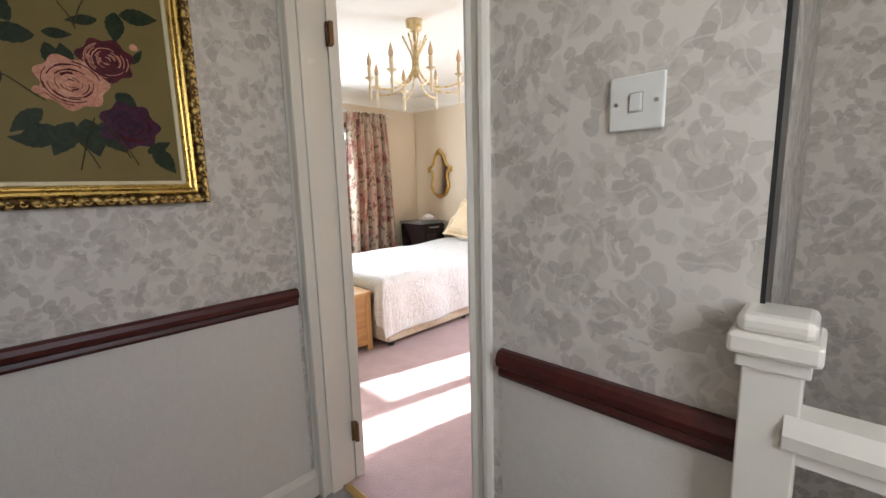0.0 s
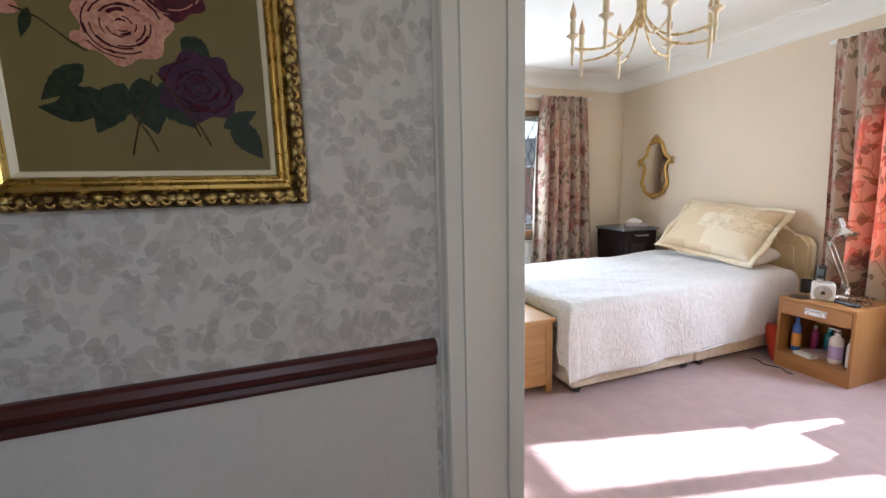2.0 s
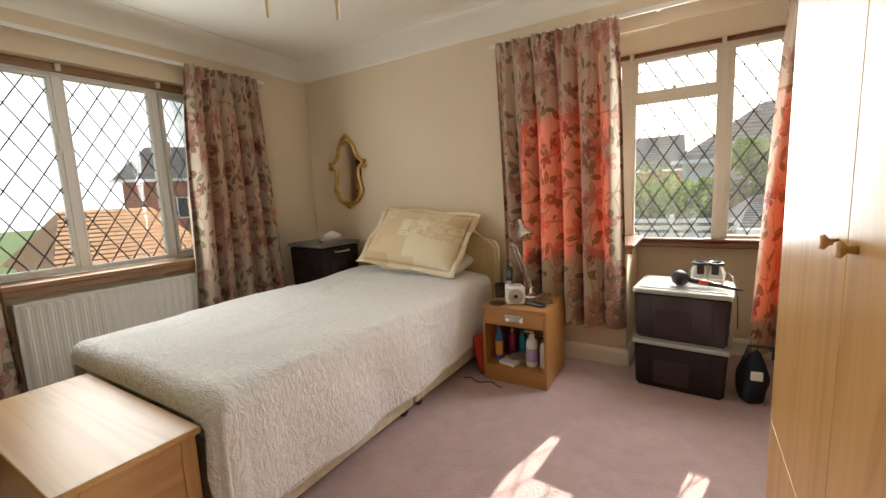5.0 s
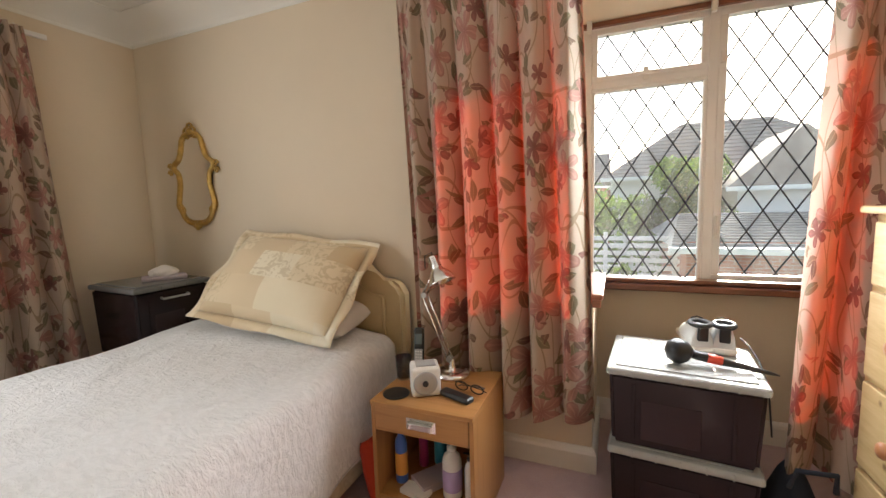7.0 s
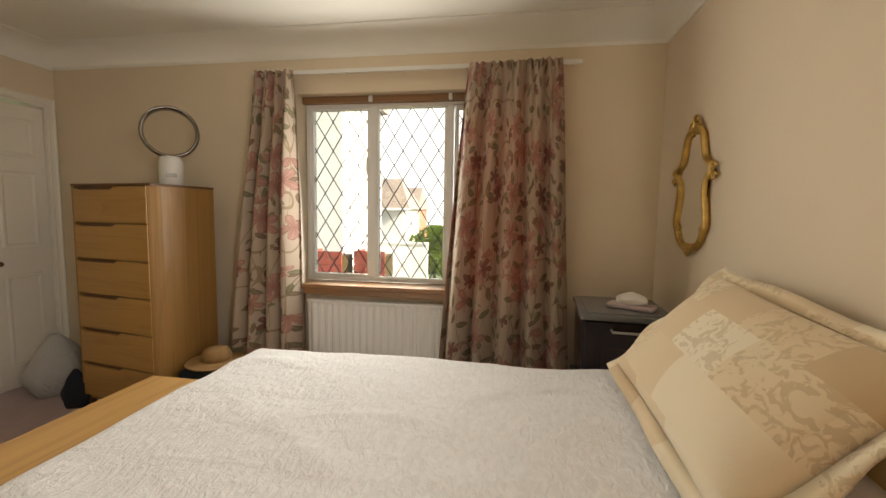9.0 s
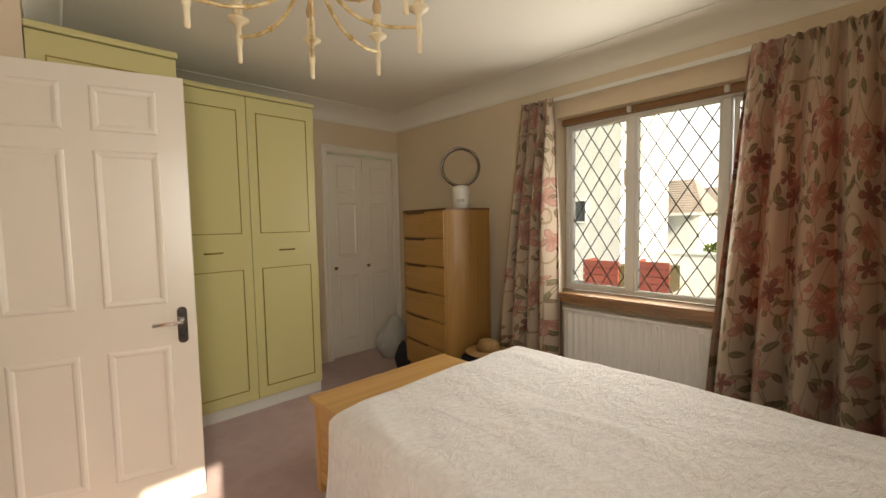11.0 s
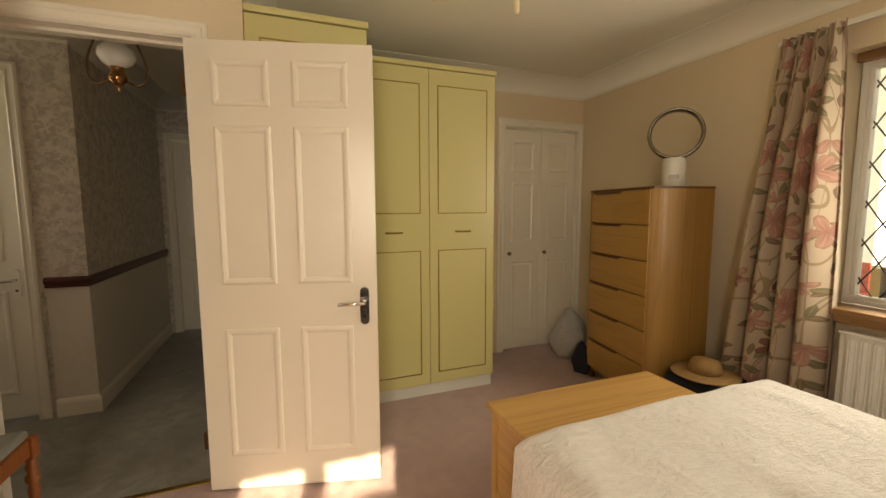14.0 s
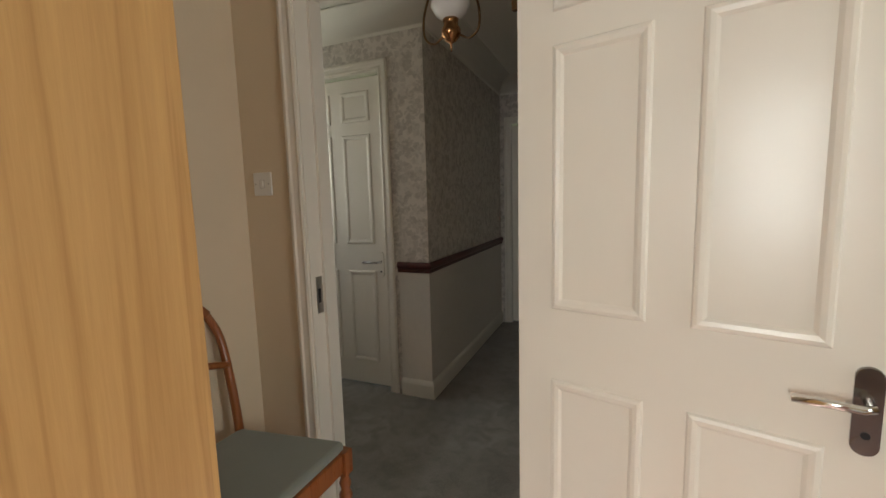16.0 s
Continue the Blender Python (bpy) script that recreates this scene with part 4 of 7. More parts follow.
def wall_switch(label, m, rocker):
    t = thing("light_switch", label, "light switch", m)
    bm = B()
    box(bm, -0.043, 0.043, -0.008, 0.0, -0.043, 0.043, 0.003)
    pl = part("plate", bm, M["white_plastic"], t)
    bm = B()
    if rocker:
        box(bm, -0.009, 0.009, -0.0115, -0.0078, -0.0135, 0.0135, 0.0015)
    else:
        box(bm, -0.005, 0.005, -0.012, -0.0078, -0.011, 0.011, 0.0015)
    part("rocker", bm, M["white_plastic"], pl)
    for x in (-0.031, 0.031):
        bm = B()
        turned(bm, [(0.0035, 0), (0.0035, 0.0016)], 10, pose(x, -0.0076, 0, 90, 0, 0))
        part("screw", bm, M["steel"], pl)
    bm = B()
    for a in ((-0.0105, 0.0105, -0.0156, -0.0145), (-0.0105, 0.0105, 0.0145, 0.0156), (-0.0115, -0.0105, -0.0156, 0.0156), (0.0105, 0.0115, -0.0156, 0.0156)):
        box(bm, a[0], a[1], -0.0086, -0.0079, a[2], a[3])
    part("switch_gap", bm, M["grey_plastic"], pl)


wall_switch("white square wall switch on floral paper", pose(-0.252, YD0, 1.365), True)
wall_switch("white light switch beside the bedroom door", pose(-0.425, YD1, 1.33, 0, 0, 180), False)

# ---- bed ----
BX0, BX1, BY0, BY1 = -3.65, -2.43, 1.86, 3.88
n = Nodes("cream_divan_damask")
p = n.coord()
sw = n.noise(n.vec("ADD", p, n.vec("SCALE", n.noise(p, 9, 2, colour=True), 0.12)), 22, 2, 0.5, 1.2)
n.bump(n.math("ADD", sw, n.noise(p, 240, 2)), 0.15, 0.004)
M["divan"] = n.done(n.mix(n.ramp(sw, (0.42, 0.0), (0.55, 1.0)), (0.62, 0.54, 0.40), (0.70, 0.62, 0.48)), 0.75)
M["headboard"] = paint("buff_upholstery", (0.55, 0.41, 0.22), 0.7, 0.06, 0.25, 180)
bed = thing("divan_bed", "cream divan bed with a buff padded headboard", "bed", pose(0, 0, 0))
for y0, y1 in ((BY0, 2.845), (2.855, BY1)):
    bm = B()
    box(bm, BX0 + 0.01, BX1 - 0.01, y0, y1, 0.04, 0.33, 0.02, 3)
    part("divan_base", bm, M["divan"], bed)
bm = B()
box(bm, BX1 - 0.012, BX1 - 0.005, 2.80, 2.90, 0.275, 0.30, 0.002)
part("link_bar", bm, M["steel"], bed, "steel bar joining the base halves")
bm = B()
box(bm, BX0, BX1, BY0 - 0.01, BY1, 0.332, 0.545, 0.05, 4)
part("mattress", bm, M["divan"], bed)
bm = B()
turned(bm, [(0.010, 0.062), (0.010, 0.045), (0.018, 0.043), (0.018, 0.030)], 12)
turned(bm, [(0.022, -0.012), (0.026, -0.008), (0.026, 0.008), (0.022, 0.012)], 14, pose(0, 0.008, 0.026, 0, 90, 0))
castor = part("castor", bm, M["black"], bed, "small dark castor", m=pose(BX1 - 0.045, BY0 + 0.05, 0))
for x, y in ((BX1 - 0.045, 2.78), (BX1 - 0.045, 2.92), (BX1 - 0.045, BY1 - 0.06), (BX0 + 0.045, BY0 + 0.05), (BX0 + 0.045, BY1 - 0.06)):
    again(castor, bed, pose(x, y, 0))


def head_shape(k):
    """Half outline of the headboard: height over the distance from its middle, 0 to 1."""
    if k < 0.55:
        return 0.985 - 0.03 * (k / 0.55) ** 2
    if k < 0.82:
        w = (k - 0.55) / 0.27
        return 0.955 - 0.125 * (3 * w * w - 2 * w ** 3)
    w = (k - 0.82) / 0.18
    return 0.83 - 0.07 * w ** 4


def slab(bm, x0, x1, shape, zb, y0, y1, inset=0.0, bev=0.0):
    xs = [x0 + (x1 - x0) * i / 48 for i in range(49)]
    xm, hw = (x0 + x1) / 2, (x1 - x0) / 2
    top = [(x, shape(min(1, abs(x - xm) / hw)) - inset) for x in xs]
    f = [bm.verts.new((x, y0, z)) for x, z in [(x0, zb), *top, (x1, zb)]]
    bfaces = [bm.verts.new((x, y1, z)) for x, z in [(x0, zb), *top, (x1, zb)]]
    fr = bm.faces.new(f)
    bm.faces.new(bfaces[::-1])
    k = len(f)
    for i in range(k):
        bm.faces.new((f[i], f[(i + 1) % k], bfaces[(i + 1) % k], bfaces[i]))
    if bev:
        bmesh.ops.bevel(bm, geom=list(fr.edges), offset=bev, segments=3, affect="EDGES")


bm = B()
slab(bm, BX0 - 0.02, BX1 + 0.04, head_shape, 0.30, 3.865, 3.93, 0, 0.02)
hb = part("headboard", bm, M["headboard"], bed, "buff padded headboard with a shaped top")
bm = B()
slab(bm, BX0 + 0.07, BX1 - 0.06, lambda k: head_shape(k * 0.93), 0.45, 3.846, 3.875, 0.07, 0.012)
part("padded_panel", bm, M["headboard"], hb)
bm = B()
xm, hw = (BX0 + BX1) / 2, (BX1 - BX0) / 2 - 0.062
tube(bm, [(xm - hw, 3.848, 0.5)] + [(xm + hw * (i / 24 - 1), 3.848, head_shape(0.93 * abs(i / 24 - 1)) - 0.072) for i in range(49)] + [(xm + hw, 3.848, 0.5)], 0.006, 6)
part("piping", bm, M["headboard"], hb)
for x in (BX0 + 0.25, BX1 - 0.25):
    boxpart("strut", (x - 0.03, x + 0.03, 3.885, 3.915, 0.05, 0.30), M["black"], bed)

# bedspread: a sheet folded over the edges of the mattress
spread = thing("bedspread", "white textured candlewick bedspread draped over the bed", "bedspread", pose(0, 0, 0))
bm = B()
rr = 0.055
X0, X1, Y0, Y1, ZT = BX0 - 0.012, BX1 + 0.012, BY0 - 0.045, 3.80, 0.556


def fold(over, flare):
    """Out and down for a length of cloth past an edge rounded with radius rr."""
    if over <= 0:
        return 0.0, 0.0
    q = rr * math.pi / 2
    if over < q:
        return rr * math.sin(over / rr), rr * (1 - math.cos(over / rr))
    return rr + (over - q) * flare, rr + (over - q) * 0.98


nx, ny = 150, 190
ux = np.linspace(X0 + rr - 0.44, X1 - rr + 0.50, nx)
uy = np.linspace(Y0 + rr - 0.40, Y1, ny)
vv = []
for y in uy:
    row = []
    for x in ux:
        ox, oy = max(0.0, x - (X1 - rr), (X0 + rr) - x), max(0.0, (Y0 + rr) - y)
        sx = 1 if x > 0.5 * (X0 + X1) else -1
        drop_y = min(oy, 0.12 + 0.30 * max(0.0, min(1.0, (x - (X1 - 0.16)) / 0.1)))
        if ox > 0 and oy > 0:
            over = max(ox, oy) if ox > oy else oy
            ex, dx = fold(ox, 0.05)
            ey, dy = fold(oy, 0.05)
            tot = math.hypot(ox, oy)
            d = min(0.46, max(dx, dy) + 0.3 * min(dx, dy))
            ey *= 0.9
        else:
            ex, dx = fold(ox, 0.05 + 0.04 * math.sin(9 * y) * min(1, ox * 4))
            ey, dy = fold(drop_y, 0.06)
            d = dx + dy
        nz = noise.noise(Vector((x * 2.2, y * 2.2, 1.3)))
        nf = noise.noise(Vector((x * 7, y * 5, 4.1)))
        fold_line = 1 - abs(noise.noise(Vector((x * 3.1 + 0.6 * nz, y * 1.7, 7.7))))
        bump = 0.013 * nz + 0.004 * nf + 0.034 * max(0.0, fold_line - 0.74)
        head = 0.045 * max(0.0, min(1.0, (y - 3.15) / 0.35)) ** 2 * (1 - ((x - xm) / 0.72) ** 2 if abs(x - xm) < 0.72 else 0)
        px = max(X0 + rr, min(X1 - rr, x)) + sx * ex
        py = max(Y0 + rr, y) - ey
        if ox > rr:
            px += sx * (0.010 * math.sin(y * 14 + 2 * nz) + 0.014 * nz) * min(1.0, ox / 0.25)
        z = max(0.115 + 0.045 * (y - 1.85) / 1.6 + 0.006 * math.sin(y * 7), ZT - d) + (bump if ox < rr and oy < rr else 0.3 * bump) + head
        row.append(bm.verts.new((px, py, z)))
    vv.append(row)
for j in range(ny - 1):
    for i in range(nx - 1):
        if uy[j] < Y0 + rr - 0.15 and ux[i] < X1 - 0.10:
            continue
        f = bm.faces.new((vv[j][i], vv[j][i + 1], vv[j + 1][i + 1], vv[j + 1][i]))
        f.smooth = True
edge = [r[-1].co.copy() for r in vv if r[-1].link_faces]
bmesh.ops.delete(bm, geom=[v for v in bm.verts if not v.link_faces], context="VERTS")
sheet = part("sheet", bm, M["quilt"], spread)
bm = B()
tube(bm, edge, 0.0045, 6)
part("hem", bm, M["quilt"], spread, "stitched white hem")
mod = sheet.modifiers.new("thickness", "SOLIDIFY")
mod.thickness, mod.offset = 0.006, 1.0


def cushion(bm, w, h, t, flange=0.0, seed=0, nn=26):
    """A stuffed pillow lying in the x-y plane."""
    for s in (1, -1):
        g = []
        for j in range(nn + 1):
            row = []
            for i in range(nn + 1):
                a, b = 2 * i / nn - 1, 2 * j / nn - 1
                k = max(0.0, (1 - abs(a) ** 2.6) * (1 - abs(b) ** 2.6)) ** 0.55
                pinch = 1 - 0.06 * (1 - abs(a)) * abs(b) ** 3 - 0.0
                z = s * (t * k) + 0.012 * noise.noise(Vector((a * 2 + seed, b * 2, s))) * k
                row.append(bm.verts.new((a * w / 2 * (1 - 0.05 * (1 - b * b) * abs(a) ** 4), b * h / 2 * (1 - 0.07 * (1 - a * a) * abs(b) ** 4), z)))
            g.append(row)
        for j in range(nn):
            for i in range(nn):
                f = bm.faces.new((g[j][i], g[j][i + 1], g[j + 1][i + 1], g[j + 1][i]))
                f.smooth = True
    bmesh.ops.remove_doubles(bm, verts=bm.verts, dist=1e-4)


n = Nodes("patchwork_pillow_cotton")
p = n.coord()
x, y, z = n.split(p)
row = n.math("FLOOR", n.math("MULTIPLY", n.math("ADD", y, 0.5), 6.6))
colm = n.math("FLOOR", n.math("ADD", n.math("MULTIPLY", n.math("ADD", x, 0.5), 4.3), n.math("MULTIPLY", row, 0.45)))
wn = n.nt.nodes.new("ShaderNodeTexWhiteNoise")
n.put(wn.inputs["Vector"], n.join(colm, row, 3.0))
rn = n.split(wn.outputs["Color"])
col = n.ramp(rn[0], (0.0, (0.58, 0.43, 0.25)), (0.35, (0.72, 0.58, 0.38)), (0.7, (0.78, 0.68, 0.49)), (1.0, (0.80, 0.73, 0.58)))
motif = n.noise(n.vec("ADD", p, n.vec("SCALE", n.noise(p, 12, 2, colour=True), 0.1)), 26, 2, 0.5, 1.5)
col = n.mix(n.math("MULTIPLY", n.ramp(motif, (0.5, 0.0), (0.56, 0.45)), n.math("GREATER_THAN", rn[1], 0.45)), col, (0.46, 0.34, 0.17))
n.bump(n.math("ADD", n.noise(p, 9, 3), n.math("MULTIPLY", n.noise(p, 260, 2), 0.1)), 0.3, 0.012)
M["patch"] = n.done(col, 0.85, Sheen_Weight=0.2)
M["sheet"] = paint("white_cotton_sheet", (0.78, 0.74, 0.70), 0.85, 0.03, 0.2, 12)

bm = B()
cushion(bm, 0.70, 0.36, 0.08, seed=2)
tagged(part("pillow", bm, M["sheet"], None, m=pose(-2.90, 3.735, 0.655, 8, 0, 2)), "plain white pillow lying under the patchwork one", "pillow")
pil = thing("patchwork_pillow", "cream patchwork pillow leaning on the headboard", "pillow", pose(-2.965, 3.69, 0.842, 46, 5, 1))
bm = B()
cushion(bm, 0.80, 0.50, 0.10, seed=5)
part("stuffed_cover", bm, M["patch"], pil)
bm = B()
nn = 60
prev = None
ring_in, ring_out = [], []
for k in range(4 * nn):
    e, s = divmod(k, nn)
    q = s / nn
    for ring, w, h in ((ring_in, 0.77, 0.47), (ring_out, 0.86, 0.56)):
        cx = [(-1 + 2 * q, -1), (1, -1 + 2 * q), (1 - 2 * q, 1), (-1, 1 - 2 * q)][e]
        zz = 0.014 * math.sin(k * 0.21) if ring is ring_out else 0.0
        ring.append(bm.verts.new((cx[0] * w / 2, cx[1] * h / 2, zz)))
for k in range(4 * nn):
    f = bm.faces.new((ring_in[k], ring_in[(k + 1) % (4 * nn)], ring_out[(k + 1) % (4 * nn)], ring_out[k]))
    f.smooth = True
fl = part("flange", bm, M["patch"], pil)
mod = fl.modifiers.new("thickness", "SOLIDIFY")
mod.thickness = 0.006

# ---- blanket box at the foot of the bed ----
bb = thing("blanket_box", "low oak blanket box at the foot of the bed", "blanket box", pose(-2.53, 1.44, 0))
bm = B()
box(bm, -0.885, 0.015, -0.012, 0.355, 0.445, 0.468, 0.004)
part("lid", bm, M["oak_x"], bb)
for x in (-0.86, -0.05):
    for y in (0.005, 0.30):
        boxpart("leg", (x, x + 0.045, y, y + 0.045, 0, 0.445), M["oak"], bb, 0.003)
for y in (0.012, 0.318):
    boxpart("side_panel", (-0.815, -0.05, y + 0.006, y + 0.022, 0.09, 0.40), M["oak_x"], bb, 0.001)
    boxpart("top_rail", (-0.815, -0.05, y, y + 0.028, 0.395, 0.445), M["oak_x"], bb, 0.002)
    boxpart("bottom_rail", (-0.815, -0.05, y, y + 0.028, 0.05, 0.10), M["oak_x"], bb, 0.002)
for x in (-0.852, -0.03):
    boxpart("end_panel", (x + 0.004, x + 0.018, 0.05, 0.30, 0.09, 0.40), M["oak_y"], bb, 0.001)
    boxpart("end_rail", (x, x + 0.024, 0.05, 0.30, 0.395, 0.445), M["oak_y"], bb, 0.002)
    boxpart("end_rail", (x, x + 0.024, 0.05, 0.30, 0.05, 0.10), M["oak_y"], bb, 0.002)

# ---- bedside cabinet and what stands on and in it ----
M["teak"] = wood("warm_teak_veneer", (0.30, 0.135, 0.04), (0.46, 0.235, 0.08), 0.38, axis="Z", coat=0.2)
M["teak_x"] = wood("warm_teak_front", (0.32, 0.145, 0.043), (0.47, 0.24, 0.082), 0.38, axis="X", coat=0.2)
NX, NY = -2.285, 3.385
bc = thing("bedside_cabinet", "warm teak bedside cabinet with one drawer and an open shelf", "bedside cabinet", pose(NX, NY, 0))
W, D, H = 0.403, 0.40, 0.476
boxpart("top_board", (0, W, -0.004, D, H - 0.016, H), M["teak_x"], bc, 0.002)
for x in (0.0, W - 0.016):
    boxpart("side_board", (x, x + 0.016, 0.002, D, 0.0, H - 0.016), M["teak"], bc, 0.0015)
boxpart("back_board", (0.016, W - 0.016, D - 0.008, D, 0.03, H - 0.016), M["teak"], bc, 0.001)
boxpart("shelf_board", (0.016, W - 0.016, 0.006, D - 0.008, 0.088, 0.104), M["teak_x"], bc, 0.001)
boxpart("plinth", (0.016, W - 0.016, 0.004, 0.02, 0.0, 0.088), M["teak_x"], bc, 0.001)
dr = boxpart("drawer", (0.018, W - 0.018, 0.0, 0.34, 0.364, H - 0.018), M["teak_x"], bc, 0.002)
bm = B()
box(bm, 0.15, 0.265, -0.004, 0.001, 0.392, 0.436, 0.002)
box(bm, 0.16, 0.255, -0.020, -0.004, 0.418, 0.426, 0.003)
box(bm, 0.16, 0.168, -0.020, -0.003, 0.400, 0.426, 0.002)
box(bm, 0.247, 0.255, -0.020, -0.003, 0.400, 0.426, 0.002)
part("drawer_handle", bm, M["chrome"], dr, "chrome cup handle")

TZ = H
radio = thing("clock_radio", "small white cube radio with a round speaker", "radio", pose(-2.118, 3.515, TZ, 0, 0, 32))
bm = B()
box(bm, -0.055, 0.055, -0.05, 0.05, 0.0, 0.112, 0.012, 3)
part("case", bm, M["white_plastic"], radio)
bm = B()
turned(bm, [(0.044, 0), (0.046, 0.003), (0.043, 0.006), (0.036, 0.004), (0.010, 0.003), (0.008, 0.006)], 28, pose(-0.004, -0.049, 0.054, 90, 0, 0))
grl = part("speaker", bm, M["grey_plastic"], radio, "round grey speaker grille")
bm = B()
turned(bm, [(0.012, 0), (0.010, 0.006)], 16, pose(-0.004, -0.054, 0.054, 90, 0, 0))
part("dial", bm, M["black"], grl)
boxpart("top_panel", (-0.035, 0.04, -0.03, 0.03, 0.111, 0.116), M["grey_plastic"], radio, 0.002)

phone = thing("cordless_phone", "black and silver cordless phone in its cradle", "telephone", pose(-2.225, 3.675, TZ, 0, 0, 12))
bm = B()
box(bm, -0.04, 0.04, -0.035, 0.04, 0, 0.028, 0.008)
part("cradle", bm, M["grey_plastic"], phone)
bm = B()
box(bm, -0.022, 0.022, -0.011, 0.011, 0.0, 0.165, 0.008)
hs = part("handset", bm, M["black"], phone, m=pose(0, 0.01, 0.022, -10, 0, 0))
boxpart("keypad", (-0.018, 0.018, -0.0128, -0.010, 0.02, 0.075), M["grey_plastic"], hs, 0.001, "silver keypad")
bm = B()
for i in range(3):
    for j in range(4):
        box(bm, -0.015 + i * 0.011, -0.007 + i * 0.011, -0.0145, -0.0125, 0.023 + j * 0.0125, 0.031 + j * 0.0125, 0.0008)
part("key_row", bm, M["white_plastic"], hs, "pale number keys")
M["screen"] = plastic("dull_screen", (0.12, 0.15, 0.16), 0.15)
boxpart("screen", (-0.016, 0.016, -0.0125, -0.010, 0.095, 0.14), M["screen"], hs, 0.001)

lampo = thing("desk_lamp", "chrome jointed desk lamp", "desk lamp", pose(-2.075, 3.69, TZ))
bm = B()
turned(bm, [(0.072, 0), (0.075, 0.006), (0.072, 0.018), (0.05, 0.024), (0.016, 0.028), (0.012, 0.05), (0.010, 0.075)], 32)
part("base", bm, M["chrome"], lampo)
piv, elb, head = Vector((-0.005, -0.01, 0.075)), Vector((-0.10, -0.03, 0.345)), Vector((-0.045, -0.05, 0.44))
for dx in (-0.012, 0.014):
    bm = B()
    tube(bm, [piv + Vector((dx, 0, 0)), elb + Vector((dx, 0, 0))], 0.0042, 8)
    part("lower_arm", bm, M["chrome"], lampo)
    bm = B()
    tube(bm, [elb + Vector((dx * 0.7, 0, 0.004)), head + Vector((dx * 0.7, 0, 0))], 0.004, 8)
    part("upper_arm", bm, M["chrome"], lampo)
bm = B()
sp = [piv.lerp(elb, 0.08 + 0.3 * i / 60) + Vector((0.006 * math.cos(i * 0.9), 0.006 * math.sin(i * 0.9) - 0.008, 0)) for i in range(61)]
tube(bm, sp, 0.0012, 5)
part("spring", bm, M["steel"], lampo)
for c in (piv, elb, head):
    bm = B()
    turned(bm, [(0.012, -0.014), (0.013, -0.010), (0.013, 0.010), (0.012, 0.014)], 14, Matrix.Translation(c) @ pose(0, 0, 0, 90, 0, 0))
    part("joint", bm, M["steel"], lampo)
ax = Matrix.Translation(head + Vector((0.012, 0, 0.02))) @ pose(0, 0, 0, 0, 152, -20)
bm = B()
turned(bm, [(0.016, -0.055), (0.021, -0.05), (0.021, -0.005), (0.026, 0.005), (0.044, 0.025), (0.056, 0.055), (0.058, 0.060), (0.055, 0.060), (0.042, 0.028), (0.024, 0.010)], 28, ax)
sh = part("shade", bm, M["chrome"], lampo, "polished bell shade")
bm = B()
for k in range(5):
    tube(bm, [ax @ Vector((0.0215 * math.cos(a / 8 * math.pi * 2), 0.0215 * math.sin(a / 8 * math.pi * 2), -0.042 + k * 0.008)) for a in range(8)], 0.0012, 5, True)
part("vent_ring", bm, M["black"], sh)
bm = B()
tube(bm, [head + Vector((0, 0, 0.05)), head + Vector((-0.015, 0.01, 0.085)), head + Vector((-0.04, 0.0, 0.07)), head + Vector((-0.04, 0, 0.02))], 0.0025, 6)
part("flex", bm, M["black"], lampo)

case = thing("spectacles", "folded black spectacles beside the lamp", "spectacles", pose(-1.955, 3.56, TZ, 0, 0, -12))
bm = B()
for sx in (-0.034, 0.034):
    tube(bm, [(sx + 0.027 * math.cos(a * math.pi / 8), 0, 0.020 + 0.017 * math.sin(a * math.pi / 8)) for a in range(16)], 0.0024, 6, True)
tube(bm, [(-0.008, 0, 0.026), (0, 0, 0.029), (0.008, 0, 0.026)], 0.002, 6)
part("frame", bm, M["black"], case)
for sx, q in ((-0.062, 1), (0.062, -1)):
    bm = B()
    tube(bm, [(sx, 0, 0.028), (sx, 0.01, 0.028), (sx + q * 0.11, 0.02, 0.012), (sx + q * 0.125, 0.024, 0.004)], 0.002, 6)
    part("temple", bm, M["black"], case)
bm = B()
box(bm, -0.07, 0.07, -0.022, 0.022, 0, 0.022, 0.009, 3)
tagged(part("spectacle_case", bm, M["black"], None, m=pose(-1.985, 3.50, TZ, 0, 0, -20)), "slim black spectacle case on the cabinet", "case")
bm = B()
turned(bm, [(0.050, 0), (0.052, 0.003), (0.050, 0.006)], 28)
tagged(part("coaster", bm, M["black"], None, m=pose(-2.215, 3.46, TZ)), "round dark coaster on the cabinet", "coaster")
bm = B()
turned(bm, [(0.028, 0), (0.030, 0.004), (0.033, 0.095), (0.031, 0.095), (0.028, 0.008)], 24)
tagged(part("drinking_glass", bm, M["clear"], None, m=pose(-2.255, 3.60, TZ)), "clear drinking glass beside the phone", "glass")


